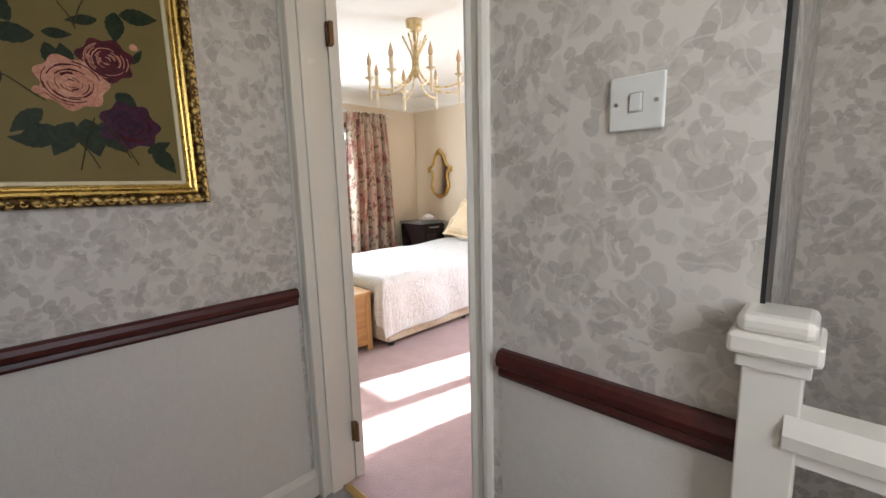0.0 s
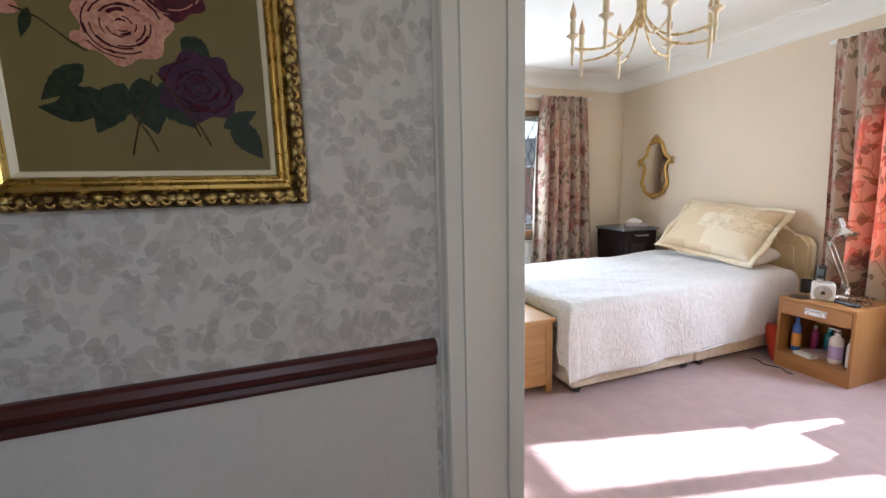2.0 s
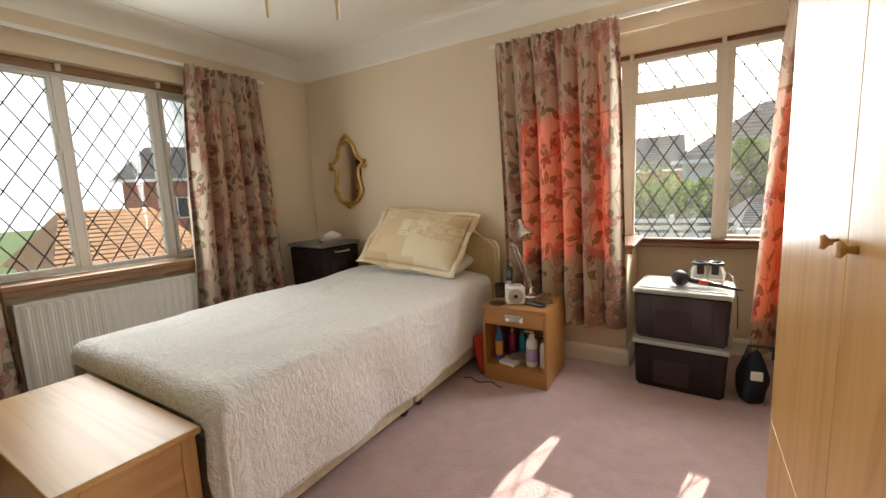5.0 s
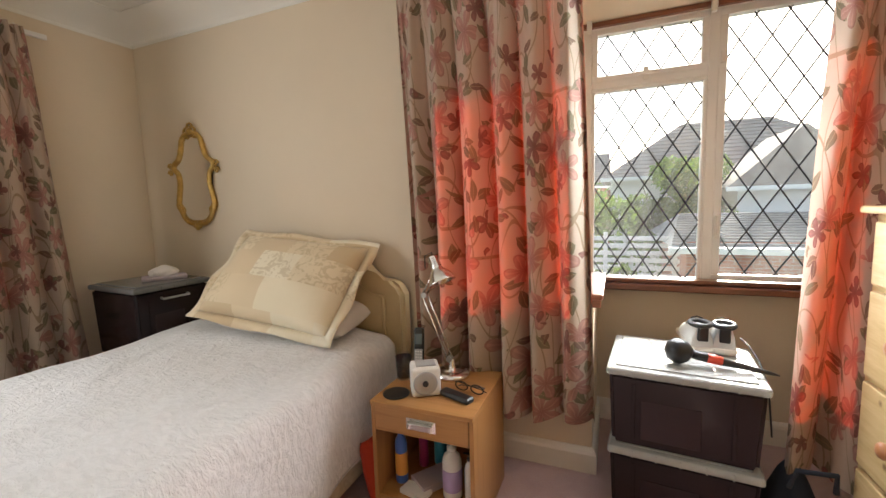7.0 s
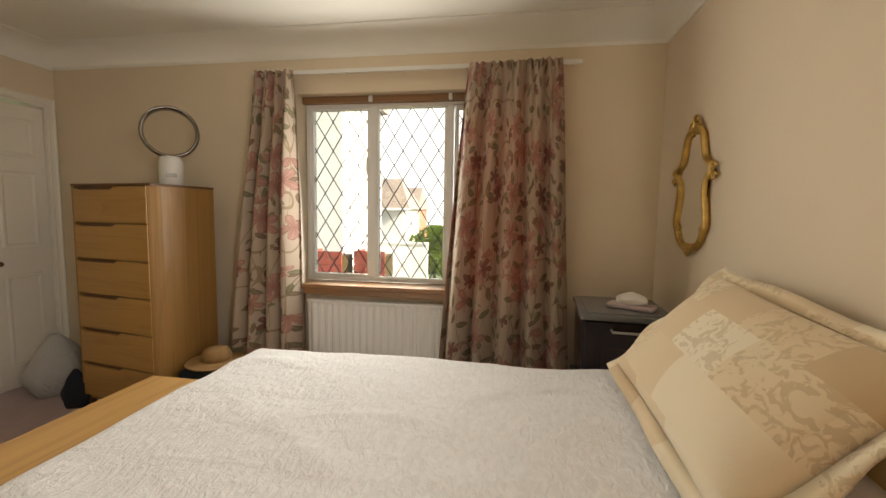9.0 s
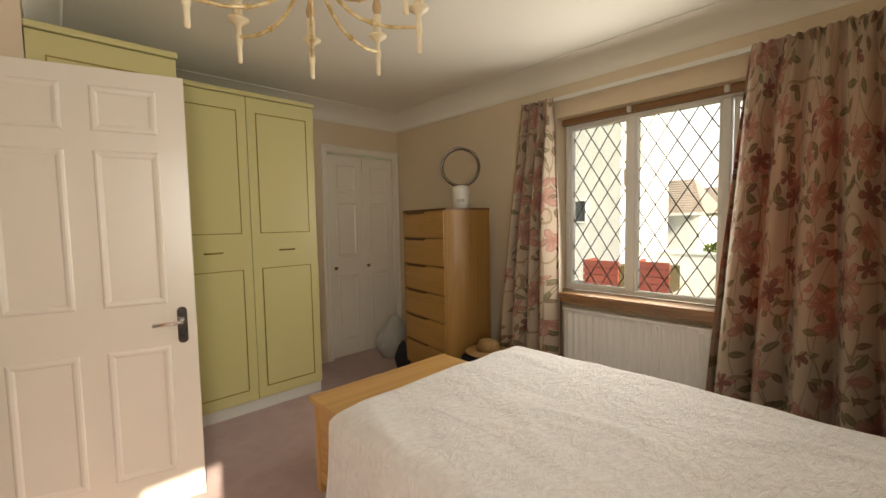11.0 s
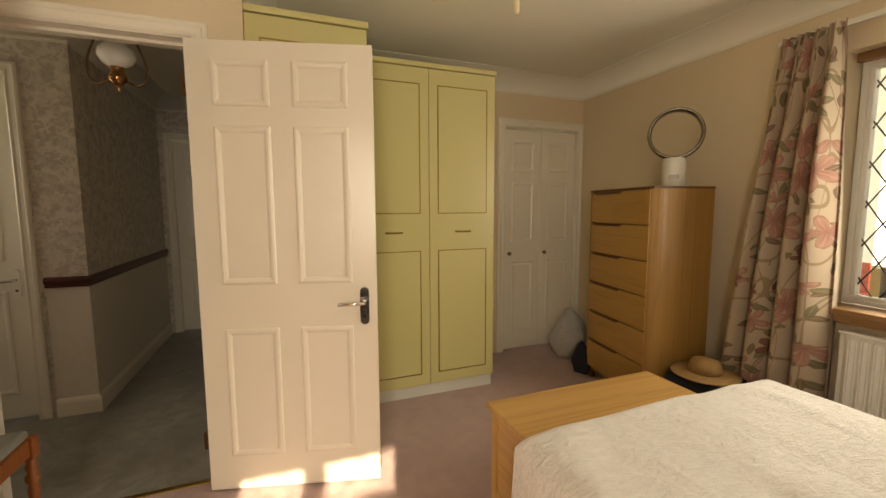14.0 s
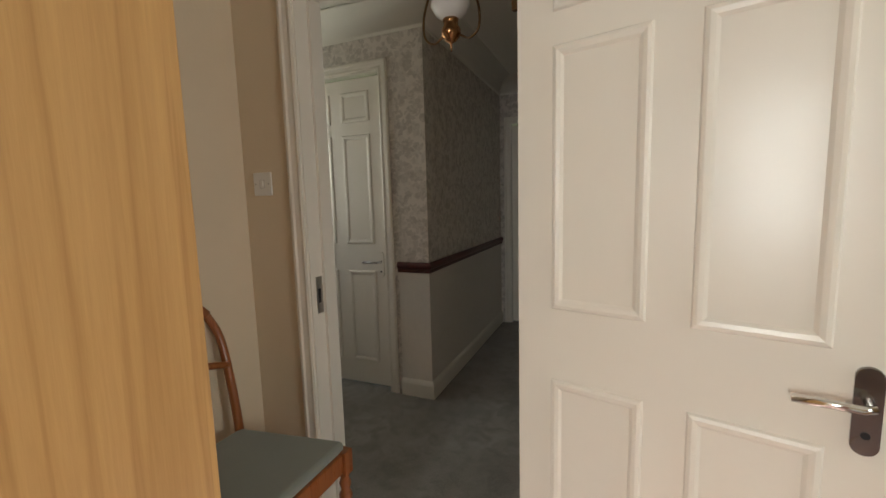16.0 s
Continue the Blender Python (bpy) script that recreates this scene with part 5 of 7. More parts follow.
def bottle(label, m, r, h, body, cap, kind="round", band=None):
    t = thing("bottle", label, "bottle", m, "toiletries in the cabinet")
    bm = B()
    turned(bm, [(r * 0.9, 0), (r, 0.006), (r, h * 0.66), (r * 0.85, h * 0.75), (r * 0.42, h * 0.82), (r * 0.42, h * 0.86)], 20)
    part("body", bm, M[body], t)
    bm = B()
    if kind == "pump":
        turned(bm, [(r * 0.5, h * 0.86), (r * 0.5, h * 0.91), (r * 0.16, h * 0.92), (r * 0.16, h * 0.97), (r * 0.4, h * 0.975), (r * 0.4, h)], 16)
        box(bm, -r * 1.3, 0.0, -r * 0.22, r * 0.22, h * 0.975, h, 0.002)
        part("pump", bm, M[cap], t)
    else:
        turned(bm, [(r * 0.5, h * 0.86), (r * 0.48, h * 0.97), (r * 0.2, h)], 16)
        part("cap", bm, M[cap], t)
    if band:
        bm = B()
        turned(bm, [(r + 0.0005, h * 0.15), (r + 0.0012, h * 0.16), (r + 0.0012, h * 0.52), (r + 0.0005, h * 0.53)], 20)
        part("paper_label", bm, M[band], t)


M["blue"] = plastic("blue_plastic", (0.06, 0.16, 0.55), 0.3)
M["orange"] = plastic("orange_paper", (0.75, 0.36, 0.08), 0.5)
M["magenta"] = plastic("magenta_plastic", (0.36, 0.03, 0.16), 0.3)
M["teal"] = plastic("teal_plastic", (0.05, 0.34, 0.42), 0.3)
M["lilac"] = plastic("lilac_paper", (0.46, 0.36, 0.60), 0.5)
M["cardboard"] = plastic("grey_card", (0.45, 0.38, 0.40), 0.6)
M["red_cloth"] = paint("red_cloth", (0.55, 0.05, 0.02), 0.9, 0.2, 0.4, 120)
SZ = 0.104
bottle("tall blue bottle with an orange label", pose(NX + 0.065, NY + 0.10, SZ), 0.024, 0.235, "blue", "blue", band="orange")
bottle("small magenta bottle with white cap", pose(NX + 0.105, NY + 0.22, SZ), 0.02, 0.17, "magenta", "white_plastic")
bottle("short round teal tub", pose(NX + 0.165, NY + 0.26, SZ), 0.027, 0.16, "teal", "teal")
bottle("white pump bottle with a lilac label", pose(NX + 0.285, NY + 0.09, SZ), 0.036, 0.215, "white_plastic", "white_plastic", "pump", "lilac")
bottle("slim white pump dispenser bottle", pose(NX + 0.355, NY + 0.085, SZ), 0.018, 0.185, "white_plastic", "black", "pump")
for lb, dims, mt, a in (("flat grey carton lying on the shelf", (-0.05, 0.05, -0.07, 0.07, 0, 0.03), "cardboard", -35), ("small white carton on the shelf", (-0.06, 0.05, -0.03, 0.03, 0.0, 0.018), "white_plastic", -12)):
    tagged(boxpart("carton", dims, M[mt], None, 0.001, m=pose(NX + 0.185 - (0.03 if a == -12 else 0), NY + (0.13 if a == -35 else 0.05), SZ + 0.0005, 0, 0, a)), lb, "carton", "toiletries in the cabinet")
bm = B()
cushion(bm, 0.13, 0.26, 0.05, seed=9, nn=14)
tagged(part("red_bag", bm, M["red_cloth"], None, m=pose(-2.345, 3.50, 0.125, 78, 0, 82)), "red cloth bag between bed and cabinet", "bag")
bm = B()
tube(bm, [(-2.40 + 0.03 * i, 3.33 + 0.02 * math.sin(i * 1.3), 0.004) for i in range(10)] , 0.0035, 6)
tagged(part("cable", bm, M["black"], None), "thin black cable on the carpet", "cable")

# ---- fitted yellow wardrobe ----
WF = 0.372                                      # its front plane


def wardrobe_unit(label, x0, x1, top, doors, front=WF):
    t = thing("fitted_wardrobe", label, "wardrobe", pose(x0, front, 0), "fitted wardrobes")
    w, d = x1 - x0, front - YS
    boxpart("carcass", (0.0, w, -d + 0.004, -0.021, 0.085, top - 0.03), M["yellow"], t, 0.002)
    boxpart("plinth", (0.0, w, -d + 0.004, -0.03, 0.0, 0.085), M["plinth"], t, 0.001)
    boxpart("cornice", (-0.006, w, -d + 0.004, 0.012, top - 0.03, top), M["yellow"], t, 0.006)
    dw = w / doors
    for k in range(doors):
        a, b = k * dw + 0.0015, (k + 1) * dw - 0.0015
        bm = B()
        box(bm, a, b, -0.020, 0.0, 0.09, top - 0.034, 0.003)
        leaf = part("wardrobe_door", bm, M["yellow"], t)
        for z0, z1 in ((0.165, 1.005), (1.245, top - 0.13)):
            bm = B()
            nested(bm, a + 0.058, b - 0.058, z0, z1, 0.0, 1, [(0.0, -0.001), (0.0005, 0.0035), (0.0055, 0.0035), (0.006, 0.0004), (0.012, 0.0004)])
            part("gilt_moulding", bm, M["gilt_line"], leaf, "thin gilt moulding line")
            bm = B()
            nested(bm, a + 0.0645, b - 0.0645, z0 + 0.0065, z1 - 0.0065, 0.0, 1, [(0, 0.0), (0.001, 0.0022), (0.02, 0.0022)])
            part("field", bm, M["yellow"], leaf)
        c = (a + b) / 2
        bm = B()
        tube(bm, [(c - 0.055 + 0.11 * i / 10, 0.004 + 0.022 * math.sin(math.pi * i / 10), 1.125) for i in range(11)], 0.0055, 8)
        part("door_pull", bm, M["gilt_line"], leaf, "slim gilt bow handle")
    return t


wardrobe_unit("pale yellow fitted wardrobe with gilt-lined doors", -3.112, -2.158, 2.193, 2)
wardrobe_unit("pale yellow wardrobe unit standing forward behind the door", -2.155, HX - 0.159, 2.165, 1, 0.864)

# ---- oak wardrobe beside the door ----
ow = thing("oak_wardrobe", "tall plain oak wardrobe with a lower drawer", "wardrobe", pose(-0.95, 1.54, 0))
boxpart("side_panel", (0.012, 0.60, 0.0, 0.02, 0.0, 2.12), M["oak"], ow, 0.0015)
boxpart("side_panel", (0.012, 0.60, 1.16, 1.18, 0.0, 2.12), M["oak"], ow, 0.0015)
boxpart("top_panel", (0.0, 0.60, 0.0, 1.18, 2.12, 2.145), M["oak_y"], ow, 0.002)
boxpart("back_panel", (0.59, 0.60, 0.02, 1.16, 0.05, 2.12), M["oak"], ow, 0.001)
boxpart("plinth", (0.03, 0.05, 0.02, 1.16, 0.0, 0.06), M["oak_y"], ow, 0.001)
for y0, y1 in ((0.001, 0.5885), (0.5915, 1.179)):
    boxpart("wardrobe_door", (-0.008, 0.011, y0, y1, 0.425, 2.118), M["oak"], ow, 0.0015)
    boxpart("drawer", (-0.008, 0.011, y0, y1, 0.062, 0.420), M["oak"], ow, 0.0015)
    yk = y1 - 0.05 if y0 < 0.1 else y0 + 0.05
    bm = B()
    turned(bm, [(0.008, 0), (0.006, 0.012), (0.015, 0.020), (0.012, 0.028)], 14, pose(-0.008, yk, 1.05, 0, -90, 0))
    part("knob", bm, M["oak"], ow)

# ---- pine chest ----
n = Nodes("knotty_pale_pine")
p = n.coord("Object", (1, 0.12, 1))
off = n.vec("ADD", p, n.vec("SCALE", n.join(n.random(), n.random(), n.random()), 9.0))
g = n.noise(off, 26, 4, 0.6, 1.0)
f = n.noise(off, 140, 3)
col = n.ramp(n.math("ADD", n.math("MULTIPLY", g, 0.7), n.math("MULTIPLY", f, 0.3)), (0.3, (0.42, 0.29, 0.12)), (0.7, (0.57, 0.43, 0.225)))
q = n.vec("ADD", n.coord("Object"), n.vec("SCALE", n.join(n.random(), n.random(), n.random()), 5.0))
kn = n.voronoi(q, 6.5)[0]
col = n.mix(n.ramp(kn, (0.03, 1.0), (0.085, 0.0)), col, (0.17, 0.085, 0.03))
n.bump(f, 0.08, 0.002)
M["pine"] = n.done(col, 0.45, Coat_Weight=0.15)
M["knobwood"] = wood("reddish_knob_wood", (0.30, 0.12, 0.05), (0.46, 0.21, 0.09), 0.35, axis="X", coat=0.3)
pc = thing("pine_chest", "pale knotty pine chest of drawers with turned knobs", "chest of drawers", pose(-0.77, 2.745, 0))
PW, PH = 0.985, 1.15
boxpart("carcass", (0.018, 0.425, 0.0, PW, 0.06, PH - 0.022), M["pine"], pc, 0.003)
boxpart("top_board", (-0.018, 0.43, -0.012, PW + 0.015, PH - 0.022, PH), M["pine"], pc, 0.007)
bm = B()
box(bm, 0.0, 0.02, -0.002, PW + 0.002, 0.0, 0.085, 0.004)
box(bm, 0.02, 0.425, PW - 0.018, PW + 0.002, 0.0, 0.085, 0.004)
box(bm, 0.02, 0.425, -0.002, 0.018, 0.0, 0.085, 0.004)
part("plinth", bm, M["pine"], pc)
fronts = [(0.03, 0.485, 0.925, 1.105), (0.50, 0.955, 0.925, 1.105), (0.03, 0.955, 0.655, 0.905), (0.03, 0.955, 0.38, 0.635), (0.03, 0.955, 0.105, 0.36)]
for y0, y1, z0, z1 in fronts:
    bm = B()
    box(bm, 0.0, 0.019, y0, y1, z0, z1, 0.004)
    d = part("drawer", bm, M["pine"], pc)
    for yk in ([0.5 * (y0 + y1)] if y1 - y0 < 0.6 else [y0 + 0.19, y1 - 0.19]):
        bm = B()
        turned(bm, [(0.017, -0.002), (0.015, 0.004), (0.010, 0.012), (0.010, 0.018), (0.021, 0.026), (0.023, 0.034), (0.017, 0.042), (0.004, 0.045)], 18, pose(0.0, yk, (z0 + z1) / 2 + 0.01, 0, -90, 0))
        part("knob", bm, M["knobwood"], d, "reddish turned wooden knob")
M["opal"] = plastic("opal_glass", (0.80, 0.79, 0.76), 0.25, 0.03)
gl = thing("globe_lamp", "white opal globe lamp on the pine chest", "table lamp", pose(-0.60, 3.10, PH))
bm = B()
turned(bm, [(0.055, 0), (0.058, 0.006), (0.03, 0.02), (0.02, 0.10), (0.03, 0.115)], 24)
part("base", bm, M["ivory"], gl)
bm = B()
turned(bm, [(0.035, 0.11)] + [(0.085 * math.sin(math.radians(a)), 0.20 - 0.10 * math.cos(math.radians(a))) for a in range(28, 176, 12)], 28)
part("globe", bm, M["opal"], gl)

# ---- tall chest of six drawers in the corner ----
tc = thing("tall_chest", "tall beech chest of six drawers with scooped grips", "chest of drawers", pose(-3.87, 0.462, 0, 0, 0, -9))
CW, CD, CH = 0.655, 0.42, 1.405
# dark beech for top board and feet, also the shade painted into the grips
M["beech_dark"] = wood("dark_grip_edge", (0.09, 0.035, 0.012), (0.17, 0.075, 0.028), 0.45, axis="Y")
M["beech_y"] = wood("beech_front_across", (0.34, 0.185, 0.055), (0.50, 0.29, 0.095), 0.38, axis="Y", coat=0.2)
bm = B()
prof = [(-CD, 0.0), (-CD, CW)] + [(-0.09 + 0.09 * math.sin(math.radians(a)), CW - 0.035 + 0.035 * math.cos(math.radians(a))) for a in range(0, 91, 15)] + [(-0.002, CW - 0.03), (-0.02, CW - 0.03), (-0.02, 0.02), (-0.002, 0.02), (0.0, 0.0)]
lo = [bm.verts.new((x, y, 0.06)) for x, y in prof]
hi = [bm.verts.new((x, y, CH - 0.014)) for x, y in prof]
k = len(prof)
for i in range(k):
    bm.faces.new((lo[i], lo[(i + 1) % k], hi[(i + 1) % k], hi[i]))
bm.faces.new(lo[::-1])
bm.faces.new(hi)
part("carcass", bm, M["gold_edge"], tc)
boxpart("top_board", (-CD, 0.004, -0.004, CW + 0.004, CH - 0.014, CH), M["beech_dark"], tc, 0.003)
dh = (CH - 0.014 - 0.09) / 6
for i in range(6):
    z0 = 0.09 + i * dh
    bm = B()
    prof = [(0.021, z0 + 0.004), (CW - 0.031, z0 + 0.004), (CW - 0.031, z0 + dh - 0.005), (0.37, z0 + dh - 0.005), (0.34, z0 + dh - 0.022), (0.06, z0 + dh - 0.022), (0.021, z0 + dh - 0.014)]
    fa = [bm.verts.new((0.004, y, z)) for y, z in prof]
    fb = [bm.verts.new((-0.018, y, z)) for y, z in prof]
    for j in range(len(prof)):
        bm.faces.new((fa[j], fa[(j + 1) % len(prof)], fb[(j + 1) % len(prof)], fb[j]))
    bm.faces.new(fa[::-1])
    bm.faces.new(fb)
    d = part("drawer", bm, M["beech_y"], tc)
    # dark strip behind the scoop: the grip's shade put in as colour
    boxpart("grip", (-0.019, -0.012, 0.03, 0.40, z0 + dh - 0.03, z0 + dh - 0.004), M["beech_dark"], d, 0.001, "finger grip with its shade coloured dark")
for x in (-0.03, -CD + 0.03):
    for y in (0.03, CW - 0.05):
        boxpart("foot", (x - 0.018, x + 0.018, y - 0.018, y + 0.018, 0, 0.06), M["beech_dark"], tc, 0.003)

fan = thing("bladeless_fan", "white bladeless ring fan on the tall chest", "fan", pose(-4.03, 1.01, CH, 0, 0, 42))
bm = B()
turned(bm, [(0.064, 0), (0.068, 0.006), (0.067, 0.14), (0.058, 0.175), (0.05, 0.18)], 28)
part("base", bm, M["white_plastic"], fan)
boxpart("control_panel", (0.045, 0.0685, -0.028, 0.028, 0.05, 0.075), M["grey_plastic"], fan, 0.003, "grey control panel")
bm = B()
R = 0.146
nr, ns = 56, 10
rings = []
for i in range(nr):
    a = 2 * math.pi * i / nr
    c = Vector((0, R * math.sin(a), 0.180 + R + R * -math.cos(a)))
    rad_dir = Vector((0, math.sin(a), -math.cos(a)))
    rings.append([bm.verts.new(c + rad_dir * 0.013 * math.cos(2 * math.pi * j / ns) + Vector((0.045 * math.sin(2 * math.pi * j / ns), 0, 0))) for j in range(ns)])
for i in range(nr):
    for j in range(ns):
        f = bm.faces.new((rings[i][j], rings[(i + 1) % nr][j], rings[(i + 1) % nr][(j + 1) % ns], rings[i][(j + 1) % ns]))
        f.smooth = True
part("ring", bm, M["dark_steel"], fan, "dark metallic hoop with a narrow slot")

# straw hat, white bag and a dark bag by the tall chest
n = Nodes("woven_straw")
p = n.coord()
n.bump(n.math("ADD", n.wave(p, 60, 1.0, direction="Z"), n.noise(p, 120, 2)), 0.5, 0.004)
M["straw"] = n.done(n.mix(n.noise(p, 40, 3), (0.27, 0.155, 0.06), (0.42, 0.26, 0.115)), 0.8)
hatb = boxpart("laundry_stool", (-0.16, 0.16, -0.16, 0.16, 0, 0.32), M["navy"], None, 0.03, m=pose(-3.98, 1.33, 0, 0, 0, 10))
tagged(hatb, "dark fabric covered stool beside the chest", "stool")
hat = thing("straw_hat", "brown woven straw hat on the stool", "hat", pose(-3.97, 1.33, 0.322, 0, 0, 20))
bm = B()
turned(bm, [(0.085, 0.012), (0.17, 0.006), (0.175, 0.010), (0.17, 0.014), (0.09, 0.022)], 36)
part("brim", bm, M["straw"], hat)
bm = B()
turned(bm, [(0.088, 0.016), (0.082, 0.06), (0.068, 0.088), (0.03, 0.098), (0.004, 0.096)], 32)
part("crown", bm, M["straw"], hat)
n = Nodes("thin_white_polythene")
p = n.coord()
n.bump(n.noise(p, 16, 4, 0.7, 1.5), 0.9, 0.03)
M["poly"] = n.done(n.mix(n.noise(p, 8, 3), (0.62, 0.62, 0.60), (0.80, 0.80, 0.78)), 0.3, Transmission_Weight=0.25)


def crumpled(bm, rx, ry, h, seed, nn=24):
    g = []
    for j in range(13):
        v = j / 12
        r = (math.sin(math.pi * min(0.97, 0.18 + 0.8 * v)) ** 0.7) * (1 - 0.35 * v)
        g.append([])
        for i in range(nn):
            a = 2 * math.pi * i / nn
            k = 1 + 0.28 * noise.noise(Vector((math.cos(a) * 1.7 + seed, math.sin(a) * 1.7, v * 2.5)))
            g[-1].append(bm.verts.new((rx * r * k * math.cos(a), ry * r * k * math.sin(a), h * v)))
    for a, b in zip(g, g[1:]):
        for i in range(nn):
            bm.faces.new((a[i], a[(i + 1) % nn], b[(i + 1) % nn], b[i]))
    bm.faces.new(g[0][::-1])
    bm.faces.new(g[-1])


bm = B()
crumpled(bm, 0.20, 0.15, 0.40, 3)
tagged(part("plastic_bag", bm, M["poly"], None, smooth=True, m=pose(-4.03, 0.06, 0.0)), "crumpled white plastic bag on the carpet", "bag")
bm = B()
crumpled(bm, 0.07, 0.10, 0.24, 8)
tagged(part("dark_bag", bm, M["navy"], None, smooth=True, m=pose(-3.88, 0.40, 0.0)), "small black bag beside the tall chest", "bag")

# ---- plastic storage boxes ----
n = Nodes("smoked_clear_plastic")
p = n.coord()
sm = n.noise(p, 3, 3)
M["smoke"] = n.done(n.mix(sm, (0.012, 0.010, 0.010), (0.035, 0.018, 0.020)), 0.16, Coat_Weight=0.0, Specular_IOR_Level=0.3)
n = Nodes("frosted_lid_plastic")
p = n.coord()
M["frost"] = n.done(n.mix(n.noise(p, 20, 3), (0.50, 0.52, 0.50), (0.62, 0.63, 0.61)), 0.22, Transmission_Weight=0.35, IOR=1.3)
M["frost_dark"] = plastic("grey_smoked_lid", (0.16, 0.165, 0.165), 0.25)
M["maroon"] = paint("folded_maroon_cloth", (0.020, 0.006, 0.009), 0.5, 0.3, 0.3, 30)


def storage_box(label, m, w, d, h, lid, handle=True):
    t = thing("storage_box", label, "storage box", m, "lidded storage boxes")
    bm = B()
    fs = box(bm, -w / 2 + 0.02, w / 2 - 0.02, -d / 2 + 0.02, d / 2 - 0.02, 0, h - 0.03)
    for v in bm.verts:
        if v.co.z > h / 2:
            v.co.x *= 1.05
            v.co.y *= 1.05
    bmesh.ops.bevel(bm, geom=list(bm.edges), offset=0.014, segments=3, affect="EDGES")
    body = part("tub", bm, M["smoke"], t)
    for x in (-w * 0.31, w * 0.31):
        boxpart("moulded_rib", (x - 0.006, x + 0.006, -d / 2 + 0.0085, -d / 2 + 0.017, h * 0.10, h * 0.80), M["smoke"], body, 0.002)
    boxpart("folded_cloth", (-w * 0.26, w * 0.12, -d / 2 + 0.0125, -d / 2 + 0.0185, h * 0.12, h * 0.60), M["maroon"], body, 0.002, "dark maroon cloth seen through the side")
    bm = B()
    box(bm, -w / 2, w / 2, -d / 2, d / 2, h - 0.035, h - 0.006, 0.010, 3)
    box(bm, -w / 2 + 0.03, w / 2 - 0.03, -d / 2 + 0.03, d / 2 - 0.03, h - 0.008, h, 0.004)
    ld = part("lid", bm, M[lid], t, "pale frosted clip lid" if lid == "frost" else "grey lid")
    for x in (-w * 0.32, -w * 0.16, 0, w * 0.16, w * 0.32):
        boxpart("lid_rib", (x - 0.003, x + 0.003, -d / 2 - 0.0025, -d / 2 + 0.003, h - 0.033, h - 0.010), M[lid], ld, 0.001)
    if handle:
        bm = B()
        tube(bm, [(-0.07, -d / 2 + 0.012, h - 0.075), (-0.07, -d / 2 - 0.012, h - 0.08), (0.07, -d / 2 - 0.012, h - 0.08), (0.07, -d / 2 + 0.012, h - 0.075)], 0.006, 8)
        part("carry_handle", bm, M["grey_plastic"], t)
    return t


storage_box("dark clear plastic box standing on the carpet", pose(-1.215, 3.875, 0, 0, 0, -5), 0.475, 0.40, 0.293, "frost", False)
storage_box("dark clear plastic box with a frosted lid", pose(-1.215, 3.88, 0.2935, 0, 0, -5), 0.485, 0.41, 0.30, "frost", False)
LZ = 0.5935
M["trainer"] = paint("grey_trainer_fabric", (0.55, 0.55, 0.54), 0.7, 0.08, 0.2, 200)
for dx, a in ((-0.045, 4), (0.045, -6)):
    sh = thing("trainer", "white and black sports shoe on the box lid", "shoe", pose(-1.10 + dx, 4.03, LZ, 0, 0, a), "pair of trainers")
    bm = B()
    box(bm, -0.042, 0.042, -0.11, 0.15, 0, 0.028, 0.012, 3)
    part("sole", bm, M["white_plastic"], sh)
    bm = B()
    sect = [(-0.105, 0.036, 0.095), (-0.07, 0.039, 0.10), (-0.02, 0.040, 0.088), (0.04, 0.041, 0.066), (0.10, 0.038, 0.05), (0.14, 0.022, 0.035)]
    rg = []
    for y, w, h in sect:
        rg.append([bm.verts.new((w * math.cos(math.pi * i / 8), y, 0.026 + h * math.sin(math.pi * i / 8) * 0.85)) for i in range(9)])
    for a0, b0 in zip(rg, rg[1:]):
        for i in range(8):
            f = bm.faces.new((a0[i], a0[i + 1], b0[i + 1], b0[i]))
            f.smooth = True
    bm.faces.new(rg[0])
    bm.faces.new(rg[-1])
    part("upper", bm, M["trainer"], sh)
    bm = B()
    tube(bm, [(0.034 * math.cos(k * math.pi / 10), -0.065 + 0.042 * math.sin(k * math.pi / 10), 0.108) for k in range(20)], 0.010, 8, True)
    part("collar", bm, M["black"], sh, "black padded collar")
    boxpart("heel_tab", (-0.018, 0.018, -0.117, -0.100, 0.05, 0.105), M["black"], sh, 0.005)
    bm = B()
    for k in range(4):
        y = -0.015 + k * 0.022
        tube(bm, [(-0.022, y, 0.115 - k * 0.014), (0, y + 0.004, 0.122 - k * 0.014), (0.022, y, 0.115 - k * 0.014)], 0.003, 6)
    part("laces", bm, M["black"], sh)
br = thing("round_hairbrush", "black paddle hairbrush with a red grip band", "hairbrush", pose(-1.235, 3.79, LZ, 0, 0, -4))
bm = B()
turned(bm, [(0.004, -0.045), (0.030, -0.036), (0.045, -0.012), (0.046, 0.004), (0.034, 0.030), (0.014, 0.046)], 24, pose(0, 0, 0.048, 0, 90, 0))
part("head", bm, M["black"], br)
bm = B()
turned(bm, [(0.015, 0.0), (0.017, 0.05), (0.012, 0.12), (0.008, 0.22), (0.003, 0.26)], 16, pose(0.035, 0, 0.043, 0, 99, 0))
hd = part("handle", bm, M["black"], br)
bm = B()
turned(bm, [(0.0172, 0.055), (0.0162, 0.075), (0.0145, 0.10)], 16, pose(0.035, 0, 0.043, 0, 99, 0))
M["redplastic"] = plastic("red_plastic", (0.60, 0.06, 0.03), 0.35)
part("grip_band", bm, M["redplastic"], hd, "red grip band")
bm = B()
